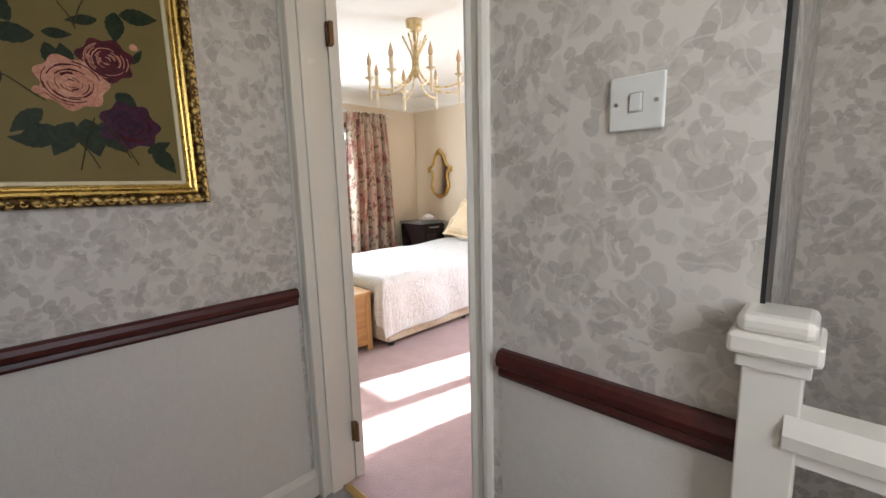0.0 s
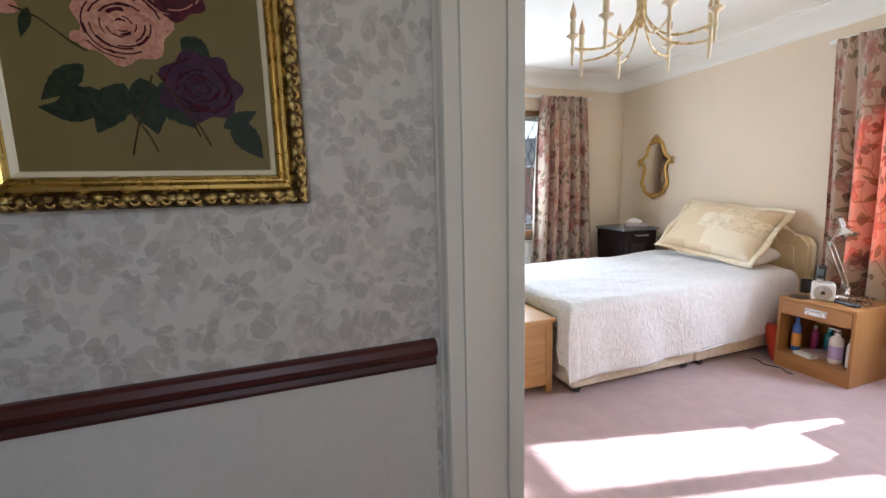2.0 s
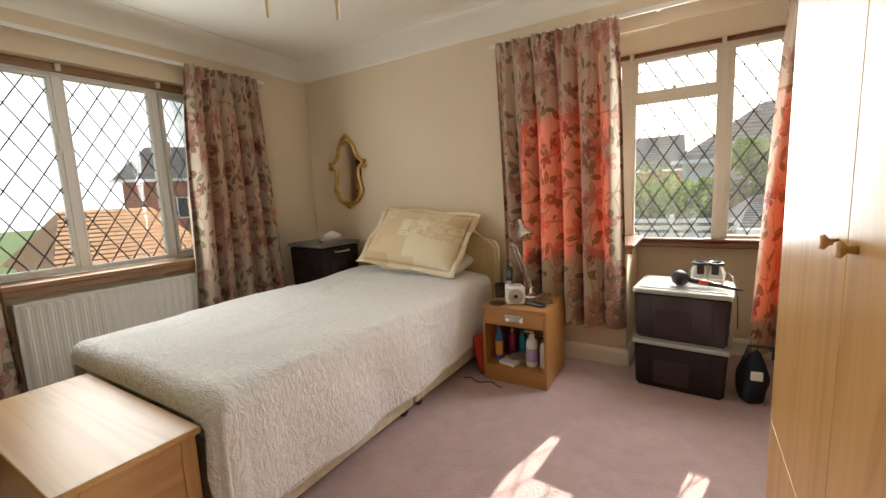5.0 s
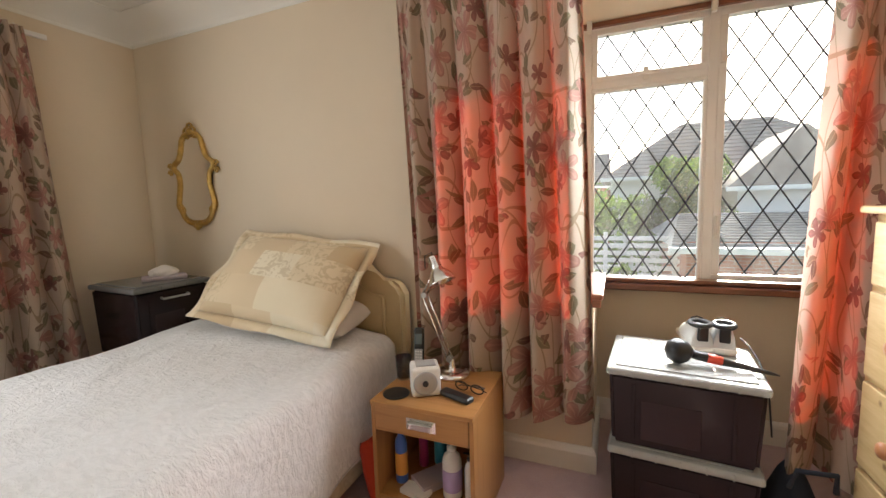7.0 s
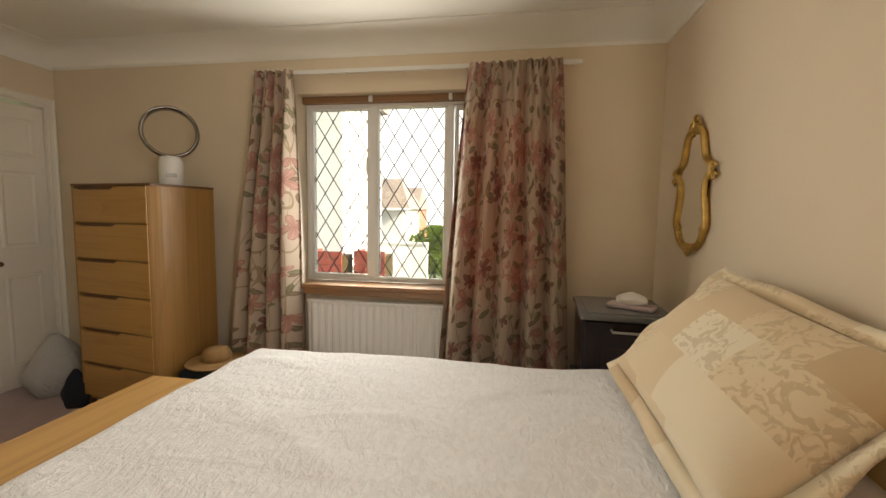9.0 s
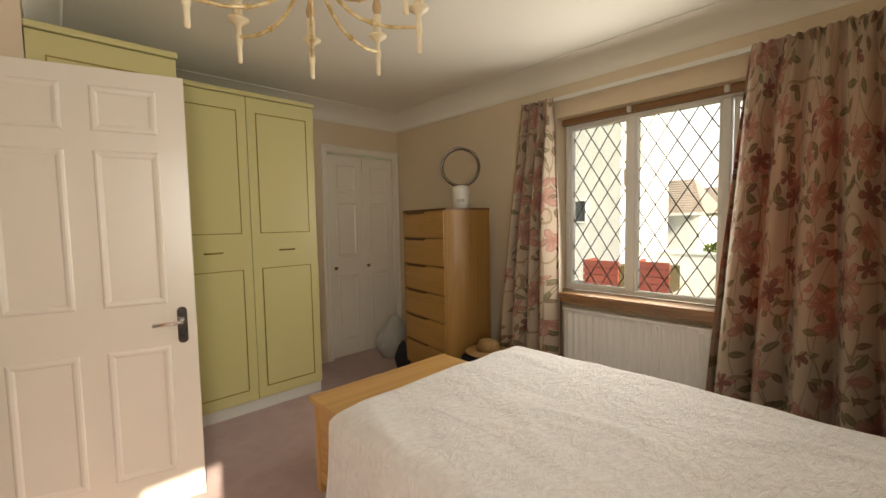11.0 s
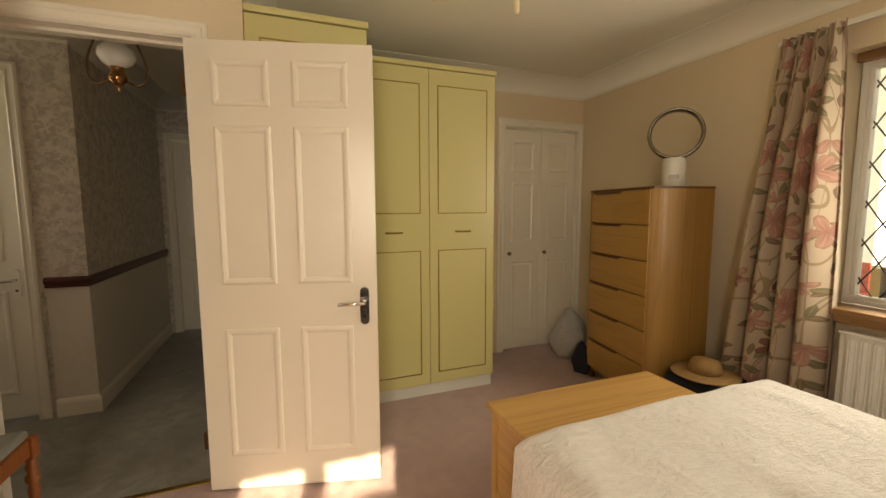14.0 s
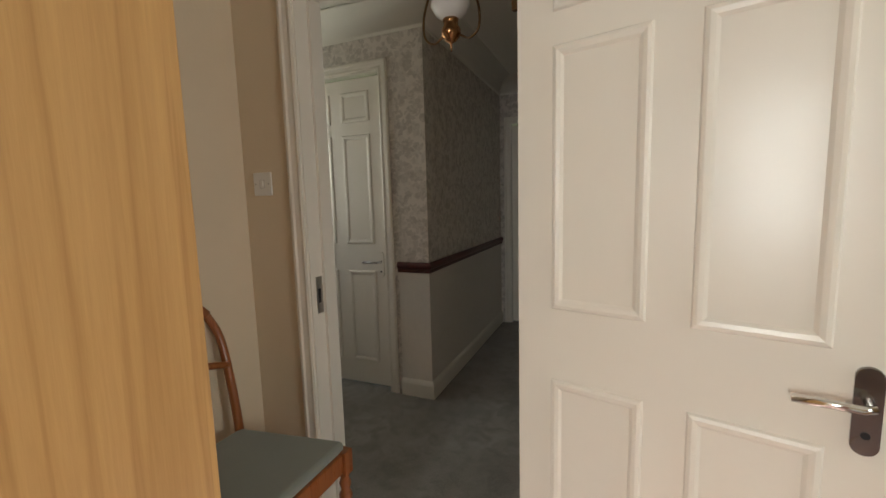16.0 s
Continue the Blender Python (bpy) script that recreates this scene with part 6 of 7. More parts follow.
tube(bm, [(-1.0, 4.0, LZ + 0.05), (-0.985, 3.95, LZ + 0.04), (-0.975, 3.86, LZ + 0.012), (-0.968, 3.78, LZ - 0.05), (-0.965, 3.74, LZ - 0.2)], 0.003, 6)
tagged(part("cable", bm, M["black"], None), "black cable hanging over the box", "cable")
hb = thing("holdall", "navy blue holdall beside the storage boxes", "bag", pose(-0.885, 3.80, 0, 0, 0, 5))
bm = B()
crumpled(bm, 0.085, 0.12, 0.30, 12)
part("body", bm, M["navy"], hb, smooth=True)
boxpart("badge", (-0.03, 0.02, -0.128, -0.112, 0.15, 0.195), M["white_plastic"], hb, 0.002, "small pale badge")
bm = B()
tube(bm, [(-0.06, -0.12, 0.27), (-0.05, -0.14, 0.34), (0.05, -0.14, 0.34), (0.06, -0.12, 0.27)], 0.008, 6)
part("strap", bm, M["navy"], hb)

# stack in the corner behind the bed
ST = pose(-3.935, 3.66, 0, 0, 0, 86)
storage_box("smoked plastic box under another in the corner", ST, 0.42, 0.46, 0.405, "frost_dark", True)
storage_box("smoked plastic box with a grey lid in the corner", ST @ pose(0, 0, 0.4055), 0.42, 0.46, 0.405, "frost_dark", True)
TT = pose(-3.87, 3.70, 0.8105, 0, 0, 60)
tis = thing("tissue_pack", "open pack of white tissues on the box", "tissues", TT)
bm = B()
box(bm, -0.11, 0.11, -0.055, 0.055, 0, 0.022, 0.008)
part("pack", bm, M["cardboard"], tis)
bm = B()
crumpled(bm, 0.085, 0.045, 0.06, 5)
part("tissue", bm, M["sheet"], tis, "white crumpled tissue", m=pose(0, 0, 0.021))

# ---- gilt mirror ----
mir = thing("wall_mirror", "ornate gilt framed mirror on the wall", "mirror", pose(-3.862, YN, 1.395))


half = [(0.0, 0.272), (0.045, 0.268), (0.082, 0.235), (0.10, 0.175), (0.125, 0.125), (0.168, 0.095), (0.170, 0.065), (0.140, 0.035), (0.132, -0.03), (0.150, -0.105), (0.158, -0.160), (0.134, -0.198), (0.112, -0.236), (0.066, -0.266), (0.0, -0.272)]
ctrl = [Vector((x, 0, z)) for x, z in half]
right = smooth_path(ctrl, 4)
outl = right + [Vector((-v.x, 0, v.z)) for v in right[-2:0:-1]]
bm = B()
bm.faces.new([bm.verts.new(v + Vector((0, -0.012, 0))) for v in outl])
M["mirror"] = Nodes("mirror_glass").done((0.86, 0.87, 0.86), 0.02, 1.0)
bmesh.ops.triangulate(bm, faces=bm.faces)
part("glass", bm, M["mirror"], mir, "silvered mirror glass")
bm = B()
bm.faces.new([bm.verts.new(v + Vector((0, -0.003, 0))) for v in outl])
part("backing", bm, M["black"], mir)
bm = B()
tube(bm, [v * 1.02 + Vector((0, -0.014, 0)) for v in outl], 0.0155, 8, True)
tube(bm, [v * 0.95 + Vector((0, -0.014, 0)) for v in outl], 0.004, 6, True)
frm = part("frame", bm, M["gilt"], mir)


def scroll(c, r, turns=1.4, s=1):
    return [Vector((c[0] + s * r * (1 - k / 26) * math.cos(turns * 2 * math.pi * k / 26), -0.018, c[1] + r * (1 - k / 26) * math.sin(turns * 2 * math.pi * k / 26))) for k in range(25)]


for nm, spots in (("crest", [(-0.022, 0.285, 0.032), (0.022, 0.285, 0.032), (0, 0.315, 0.026), (-0.04, 0.262, 0.022), (0.04, 0.262, 0.022)]), ("base_scroll", [(-0.022, -0.285, 0.03), (0.022, -0.285, 0.03), (0, -0.30, 0.024)]),
                  ("ear_scroll", [(-0.20, 0.085, 0.022), (-0.205, 0.045, 0.020)]), ("ear_scroll", [(0.20, 0.085, 0.022), (0.205, 0.045, 0.020)]), ("shoulder_scroll", [(-0.135, -0.19, 0.022), (-0.155, -0.165, 0.018)]), ("shoulder_scroll", [(0.135, -0.19, 0.022), (0.155, -0.165, 0.018)])):
    bm = B()
    for cx, cz, r in spots:
        tube(bm, scroll((cx, cz), r, 1.5, -1 if cx < 0 else 1), 0.0075, 6, taper=0.005)
    if nm in ("crest", "base_scroll"):
        turned(bm, [(0.005, -0.012), (0.024, -0.004), (0.020, 0.008), (0.006, 0.016)], 12, pose(0, -0.018, 0.29 if nm == "crest" else -0.288, 90, 0, 0))
    part(nm, bm, M["gilt"], frm)

# ---- rose picture in the hall ----
PY0, PY1, PZ0 = -0.105, 0.422, 1.212
PW, PHT = PY1 - PY0, 0.74
pic = thing("framed_picture", "still life of roses in a carved gilt frame", "picture", pose(HX, (PY0 + PY1) / 2, PZ0 + PHT / 2, 0, 0, 90))
n = Nodes("carved_gilt")
p = n.coord()
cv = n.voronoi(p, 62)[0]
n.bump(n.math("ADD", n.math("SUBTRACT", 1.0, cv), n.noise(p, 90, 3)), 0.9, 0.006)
# gilt runs to dark brown between the raised cells
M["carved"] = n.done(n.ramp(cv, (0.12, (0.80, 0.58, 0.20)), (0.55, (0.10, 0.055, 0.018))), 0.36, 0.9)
M["gilt_bright"] = metal("bright_gilt", (0.66, 0.45, 0.13), 0.26, 0.1)


def frame_ring(bm, w, h, steps):
    """A mitred picture frame: (inset, height) steps, from its outer edge inwards."""
    loops = [[bm.verts.new((x, -hh, z)) for x, z in ((-w / 2 + d, -h / 2 + d), (w / 2 - d, -h / 2 + d), (w / 2 - d, h / 2 - d), (-w / 2 + d, h / 2 - d))] for d, hh in steps]
    for a, b in zip(loops, loops[1:]):
        for i in range(4):
            bm.faces.new((a[i], a[(i + 1) % 4], b[(i + 1) % 4], b[i]))


bm = B()
frame_ring(bm, PW, PHT, [(0, 0.001), (0, 0.030), (0.004, 0.036), (0.014, 0.040), (0.024, 0.037), (0.030, 0.028)])
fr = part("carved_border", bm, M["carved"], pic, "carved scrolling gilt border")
bm = B()
frame_ring(bm, PW, PHT, [(0.030, 0.028), (0.033, 0.031), (0.040, 0.029), (0.046, 0.022), (0.050, 0.021), (0.052, 0.024), (0.056, 0.022), (0.058, 0.014)])
part("inner_border", bm, M["gilt_bright"], pic, "smooth bright gilt inner border")
bm = B()
frame_ring(bm, PW, PHT, [(0.058, 0.016), (0.066, 0.013), (0.068, 0.010)])
part("slip", bm, M["ivory"], pic, "narrow ivory slip")
leafbm = B()
for e in range(2):
    for s in (-1, 1):
        L_ = PW if e == 0 else PHT
        for k in range(int(L_ / 0.024)):
            c = -L_ / 2 + 0.016 + k * 0.024
            o = (PHT if e == 0 else PW) / 2 - 0.014
            base = Vector((c, -0.037, s * o)) if e == 0 else Vector((s * o, -0.037, c))
            u = Vector((1, 0, 0)) if e == 0 else Vector((0, 0, 1))
            v = Vector((0, 0, s)) if e == 0 else Vector((s, 0, 0))
            tube(leafbm, [base + u * (0.009 * (1 - q / 9) * math.cos(q * 0.85)) + v * (0.010 * (1 - q / 9) * math.sin(q * 0.85)) for q in range(8)], 0.0027, 5)
part("carved_leaves", leafbm, M["gilt"], fr, "raised gilt leaf scrolls")
n = Nodes("olive_canvas")
p = n.coord()
n.bump(n.noise(p, 400, 2), 0.3, 0.001)
cb = n.noise(p, 4, 3)
M["canvas"] = n.done(n.mix(cb, (0.15, 0.11, 0.033), (0.25, 0.19, 0.068)), 0.5, Specular_IOR_Level=0.15)
boxpart("canvas", (-PW / 2 + 0.066, PW / 2 - 0.066, -0.009, -0.006, -PHT / 2 + 0.066, PHT / 2 - 0.066), M["canvas"], pic, 0, "olive painted canvas")


def oil(name, a, b):
    n = Nodes(name)
    p = n.coord()
    st = n.noise(n.vec("ADD", p, n.vec("SCALE", n.noise(p, 30, 2, colour=True), 0.04)), 60, 4, 0.6, 1.0)
    n.bump(st, 0.3, 0.002)
    return n.done(n.ramp(st, (0.3, a), (0.7, b)), 0.45, Specular_IOR_Level=0.15)


M["rose_pink"] = oil("oil_pink", (0.46, 0.16, 0.10), (0.72, 0.40, 0.28))
M["rose_dark"] = oil("oil_crimson", (0.035, 0.004, 0.010), (0.13, 0.012, 0.022))
M["rose_plum"] = oil("oil_plum", (0.020, 0.005, 0.018), (0.075, 0.015, 0.045))
M["oil_leaf"] = oil("oil_leaf", (0.008, 0.015, 0.006), (0.030, 0.042, 0.016))
M["oil_stem"] = oil("oil_stem", (0.035, 0.028, 0.010), (0.09, 0.06, 0.025))


def petal_disc(bm, cx, cz, r, y, seed, lobes=7, nn=42):
    rnd = random.Random(seed)
    ph = rnd.uniform(0, 6)
    vs = [bm.verts.new((cx + r * (1 + 0.10 * math.sin(lobes * a + ph) + 0.05 * math.sin(3 * a + 2 * ph)) * math.cos(a), y, cz + 0.92 * r * (1 + 0.10 * math.sin(lobes * a + ph)) * math.sin(a))) for a in [2 * math.pi * i / nn for i in range(nn)]]
    c = bm.verts.new((cx, y - 0.0006, cz))
    for i in range(nn):
        bm.faces.new((c, vs[i], vs[(i + 1) % nn]))


def rose(cx, cz, r, mat, seed, label):
    y = -0.0098
    rnd = random.Random(seed)
    bm = B()
    petal_disc(bm, cx, cz, r, y, seed)
    ob = part("painted_rose", bm, M[mat], pic, label)
    bm = B()
    for k in range(26):
        a = rnd.uniform(0, 6.28)
        q = r * (0.12 + 0.8 * k / 26)
        ww = 0.5 + 0.5 * rnd.random()
        pts = [(cx + q * math.cos(a + w * ww), y - 0.0008, cz + 0.9 * q * math.sin(a + w * ww)) for w in (0, 0.35, 0.7, 1.05, 1.4)]
        tube(bm, pts, 0.0011 + 0.0007 * rnd.random(), 4)
    part("petal_stroke", bm, M["rose_dark" if mat != "rose_dark" else "rose_pink"] if k % 2 else M[mat], ob)
    return ob


def leaf_blade(bm, cx, cz, ln, wd, ang, y=-0.0094):
    ca, sa = math.cos(ang), math.sin(ang)
    left, right = [], []
    for i in range(13):
        u = i / 12
        w = wd * math.sin(math.pi * u ** 0.8) * (1 + 0.12 * (i % 2))
        left.append(bm.verts.new((cx + ca * ln * u - sa * w, y, cz + sa * ln * u + ca * w)))
        right.append(bm.verts.new((cx + ca * ln * u + sa * w, y, cz + sa * ln * u - ca * w)))
    for i in range(12):
        bm.faces.new((left[i], left[i + 1], right[i + 1], right[i]))


# picture space: x to the right, z up, from the canvas's middle
def PP(u, v):
    return (-PW / 2 + 0.066 + u * (PW - 0.132), -PHT / 2 + 0.066 + (0.92 * v - 0.115) * (PHT - 0.132))


for (u, v), (u2, v2) in (((0.42, 0.18), (0.53, 0.44)), ((0.52, 0.19), (0.42, 0.34)), ((0.74, 0.21), (0.60, 0.40)), ((0.70, 0.24), (0.55, 0.45)), ((0.06, 0.60), (0.30, 0.50)), ((0.50, 0.84), (0.58, 1.00)), ((0.50, 0.82), (0.42, 0.95))):
    a, b = PP(u, v), PP(u2, v2)
    bm = B()
    tube(bm, [(a[0] + (b[0] - a[0]) * k / 5, -0.0092, a[1] + (b[1] - a[1]) * k / 5 + 0.006 * math.sin(k)) for k in range(6)], 0.0016, 5)
    part("painted_stem", bm, M["oil_stem"], pic)
rl = random.Random(4)
for u, v, ln, wd, ang in ((0.28, 0.45, 0.09, 0.018, 3.9), (0.36, 0.36, 0.09, 0.022, 3.4), (0.42, 0.40, 0.10, 0.026, 4.2), (0.30, 0.30, 0.08, 0.016, 3.0), (0.48, 0.42, 0.10, 0.03, 4.9), (0.56, 0.40, 0.09, 0.028, 5.3), (0.52, 0.36, 0.08, 0.024, 0.2), (0.84, 0.30, 0.09, 0.022, 5.3), (0.80, 0.27, 0.07, 0.014, 0.5),
                     (0.20, 0.80, 0.09, 0.022, 2.1), (0.30, 0.76, 0.10, 0.022, 3.2), (0.34, 0.74, 0.08, 0.018, 5.0), (0.33, 0.78, 0.06, 0.012, 0.1), (0.74, 0.92, 0.09, 0.02, 0.1), (0.72, 0.93, 0.08, 0.02, 4.6), (0.62, 0.88, 0.07, 0.012, 3.4), (0.66, 0.55, 0.06, 0.02, 5.6), (0.78, 0.70, 0.05, 0.008, 1.0), (0.12, 0.60, 0.05, 0.008, 4.4), (0.44, 0.66, 0.05, 0.016, 1.8)):
    bm = B()
    leaf_blade(bm, *PP(u, v), ln, wd, ang, -0.0093 - 0.0001 * rl.random())
    part("painted_leaf", bm, M["oil_leaf"], pic)
rose(*PP(0.64, 0.70), 0.058, "rose_dark", 2, "deep crimson painted rose")
rose(*PP(0.72, 0.40), 0.066, "rose_plum", 3, "plum painted rose")
rose(*PP(0.44, 0.575), 0.070, "rose_pink", 1, "pale pink painted rose")
for u, v, r in ((0.05, 0.60, 0.015), (0.47, 0.97, 0.022), (0.80, 0.78, 0.010), (0.27, 0.53, 0.010)):
    bm = B()
    petal_disc(bm, *PP(u, v), r, -0.0096, 9, 3, 20)
    part("painted_bud", bm, M["rose_pink"], pic)

# ---- chandelier ----
ch = thing("chandelier", "cream and brass eight-arm candle chandelier", "chandelier", pose(-2.25, 2.09, -0.045))
n = Nodes("rubbed_cream_brass")
p = n.coord()
k = n.noise(p, 30, 3)
M["cream_brass"] = n.done(n.ramp(k, (0.42, (0.78, 0.66, 0.40)), (0.62, (0.55, 0.38, 0.14))), 0.35, 0.25)
bm = B()
turned(bm, [(0.006, 2.085), (0.018, 2.095), (0.030, 2.12), (0.024, 2.16), (0.018, 2.17), (0.022, 2.18), (0.014, 2.20), (0.012, 2.41)], 20)
part("stem", bm, M["cream_brass"], ch)
bm = B()
turned(bm, [(0.02, 2.40), (0.055, 2.41), (0.062, 2.43), (0.062, CEIL + 0.076)], 28)
part("ceiling_rose", bm, M["cream_brass"], ch)
bm = B()
arm = [Vector((0.095, 0, 2.365)), Vector((0.06, 0, 2.305)), Vector((0.024, 0, 2.23)), Vector((0.022, 0, 2.16)), Vector((0.045, 0, 2.105)), Vector((0.10, 0, 2.045)), Vector((0.16, 0, 2.012)), Vector((0.25, 0, 2.0)), Vector((0.35, 0, 2.012))]


tube(bm, smooth_path(arm), 0.0062, 8)
turned(bm, [(0.009, -0.006), (0.010, 0), (0.009, 0.006)], 10, pose(0.19, 0, 2.006, 0, 90, 0))
a0 = part("arm", bm, M["cream_brass"], ch)
bm = B()
turned(bm, [(0.003, 1.925), (0.0085, 1.93), (0.0085, 1.985), (0.012, 1.99), (0.012, 2.012), (0.009, 2.02), (0.008, 2.045), (0.016, 2.056), (0.034, 2.066), (0.036, 2.072), (0.018, 2.074), (0.016, 2.078)], 18, pose(0.35, 0, 0))
part("candle_cup", bm, M["ivory"], a0, "cream cup and drip rod")
bm = B()
turned(bm, [(0.0155, 2.076), (0.0155, 2.142), (0.013, 2.146)], 16, pose(0.35, 0, 0))
part("candle_tube", bm, M["ivory"], a0)
bm = B()
turned(bm, [(0.010, 2.145), (0.017, 2.165), (0.0165, 2.18), (0.010, 2.205), (0.004, 2.225), (0.0015, 2.236)], 16, pose(0.35, 0, 0))
part("candle_bulb", bm, M["candle"], a0, "amber flame-shaped bulb")
kids = list(a0.children)
for k in range(1, 8):
    o = again(a0, ch, pose(0, 0, 0, 0, 0, 45 * k))
    for c in kids:
        again(c, o, Matrix())
a0.matrix_basis = Matrix()
ch.matrix_basis = pose(-2.273, 2.101, -0.074, 0, 0, 19.4) @ Matrix.Diagonal((0.952, 0.952, 1.0, 1.0))

# ---- hall ceiling lamp in the manner of an oil lamp ----
hl = thing("hall_lamp", "brass oil-lamp style pendant with an opal globe", "pendant lamp", pose(-1.03, 0.44, -0.045) @ Matrix.Diagonal((1.16, 1.16, 1.0, 1.0)))
bm = B()
turned(bm, [(0.02, 2.37), (0.03, 2.385), (0.034, CEIL + 0.045)], 20)
part("ceiling_cup", bm, M["brass"], hl)
M["redbrass"] = metal("reddish_dark_brass", (0.40, 0.20, 0.09), 0.2, 0.15)
bm = B()
turned(bm, [(0.003, 1.885), (0.005, 1.905), (0.004, 1.915), (0.020, 1.925), (0.033, 1.945), (0.034, 1.965), (0.024, 1.985), (0.026, 1.995), (0.028, 2.005), (0.024, 2.01)], 24)
part("font", bm, M["redbrass"], hl)
bm = B()
turned(bm, [(0.026, 2.005), (0.052, 2.025), (0.066, 2.055), (0.062, 2.085), (0.042, 2.11), (0.026, 2.125), (0.024, 2.15), (0.021, 2.15)], 28)
part("globe", bm, M["opal"], hl, "white opal glass globe")
for s in (1, -1):
    bm = B()
    tube(bm, smooth_path([Vector((s * 0.03, 0, 1.945)), Vector((s * 0.065, 0, 1.925)), Vector((s * 0.098, 0, 1.955)), Vector((s * 0.10, 0, 2.03)), Vector((s * 0.078, 0, 2.11)), Vector((s * 0.05, 0, 2.19)), Vector((s * 0.012, 0, 2.27))]), 0.0045, 8)
    part("loop_arm", bm, M["bronze"], hl)
bm = B()
turned(bm, [(0.006, 2.25), (0.006, 2.365), (0.045, 2.37), (0.05, CEIL)], 20)
part("ceiling_rod", bm, M["bronze"], hl)

# ---- dining chair by the door ----
n = Nodes("grey_green_velvet")
p = n.coord()
n.bump(n.noise(p, 300, 2), 0.3, 0.002)
M["velvet"] = n.done(n.mix(n.noise(p, 5, 3), (0.17, 0.19, 0.17), (0.24, 0.26, 0.235)), 0.85, Sheen_Weight=0.5)
dc = thing("dining_chair", "reddish wooden chair with a grey-green padded seat", "chair", pose(-0.622, 1.195, 0))


def narrowed(bm):
    """Draws the sides of a chair seat together towards its back."""
    for v in bm.verts:
        v.co.y *= 1 - 0.30 * max(0.0, (v.co.x + 0.20) / 0.40)


bm = B()
box(bm, -0.205, 0.20, -0.205, 0.205, 0.428, 0.468, 0.016, 3)
narrowed(bm)
part("seat", bm, M["velvet"], dc)
for a in ((-0.215, -0.19, -0.21, 0.21), (0.18, 0.205, -0.20, 0.20), (-0.19, 0.18, -0.212, -0.187), (-0.19, 0.18, 0.187, 0.212)):
    bm = B()
    box(bm, *a, 0.37, 0.435, 0.004)
    narrowed(bm)
    part("seat_rail", bm, M["chair_wood"], dc)
bm = B()
turned(bm, [(0.011, 0), (0.014, 0.01), (0.012, 0.10), (0.017, 0.20), (0.019, 0.24), (0.014, 0.255), (0.022, 0.27), (0.022, 0.285), (0.014, 0.30), (0.020, 0.325), (0.013, 0.345), (0.020, 0.36)], 18)
box(bm, -0.021, 0.021, -0.021, 0.021, 0.358, 0.44, 0.004)
lg = part("leg", bm, M["chair_wood"], dc, "turned front leg", m=pose(-0.205, -0.195, 0))
again(lg, dc, pose(-0.205, 0.195, 0))
for y in (-0.138, 0.138):
    bm = B()
    pts = smooth_path([Vector((0.235, y, 0)), Vector((0.20, y, 0.22)), Vector((0.195, y, 0.44)), Vector((0.222, y * 1.0, 0.66)), Vector((0.252, y * 0.98, 0.80)), Vector((0.268, y * 0.75, 0.885))])
    tube(bm, pts, 0.017, 8, taper=0.014)
    part("back_post", bm, M["chair_wood"], dc)
bm = B()
tube(bm, smooth_path([Vector((0.268, -0.105, 0.882)), Vector((0.27, -0.06, 0.925)), Vector((0.27, 0, 0.94)), Vector((0.27, 0.06, 0.925)), Vector((0.268, 0.105, 0.882))]), 0.018, 8)
part("crest_rail", bm, M["chair_wood"], dc)
bm = B()
for z in (0.70,):
    tube(bm, smooth_path([Vector((0.205 + (z - 0.5) * 0.09, -0.136, z)), Vector((0.215 + (z - 0.5) * 0.09, 0, z + 0.03)), Vector((0.205 + (z - 0.5) * 0.09, 0.136, z))]), 0.012, 8)
part("back_rail", bm, M["chair_wood"], dc)

# ---- newel post and landing balustrade ----
nw = thing("newel_post", "white painted square newel post with a moulded cap", "newel post", pose(-0.048, 0.70, 0))
boxpart("post", (-0.033, 0.033, -0.033, 0.033, 0.0, 0.99), M["gloss"], nw, 0.003)
bm = B()
box(bm, -0.040, 0.040, -0.040, 0.040, 0.985, 1.005, 0.003)
part("collar", bm, M["gloss"], nw)
bm = B()
box(bm, -0.050, 0.050, -0.050, 0.050, 1.005, 1.035, 0.006)
part("cap", bm, M["gloss"], nw)
bm = B()
box(bm, -0.042, 0.042, -0.042, 0.042, 1.034, 1.062, 0.010)
part("cap_top", bm, M["gloss"], nw)
bal = thing("balustrade", "white painted landing handrail with square balusters", "balustrade", pose(-0.03, 0.69, 0))
bm = B()
sweep(bm, [(-0.03, 0.0), (0.03, 0.0), (0.034, 0.02), (0.024, 0.045), (-0.024, 0.045), (-0.034, 0.02)], [(0, 0, 0.885), (0.80, 0, 0.885)])
box(bm, 0, 0.80, -0.018, 0.018, 0.86, 0.886, 0.002)
part("handrail", bm, M["gloss"], bal)
boxpart("bottom_rail", (0, 0.80, -0.02, 0.02, 0.06, 0.10), M["gloss"], bal, 0.003)
for i in range(6):
    boxpart("baluster", (0.10 + i * 0.125, 0.13 + i * 0.125, -0.015, 0.015, 0.10, 0.862), M["gloss"], bal, 0.002)
for x in (0.0, 0.75):
    boxpart("rail_foot", (x, x + 0.04, -0.02, 0.02, 0.0, 0.062), M["gloss"], bal, 0.002)
# solid black strip put in for the darkness of the gap at the wall end
bm = B()
box(bm, -0.0725, -0.066, YD0 + 0.0005, YD1 - 0.06, 1.0, 2.25)
structure("trim_wall_end", bm, M["black"], "black strip standing in for the dark gap at the wall end", "joint")

# ---- outdoors, seen through the two windows; the bedroom is upstairs ----
GZ = -2.75


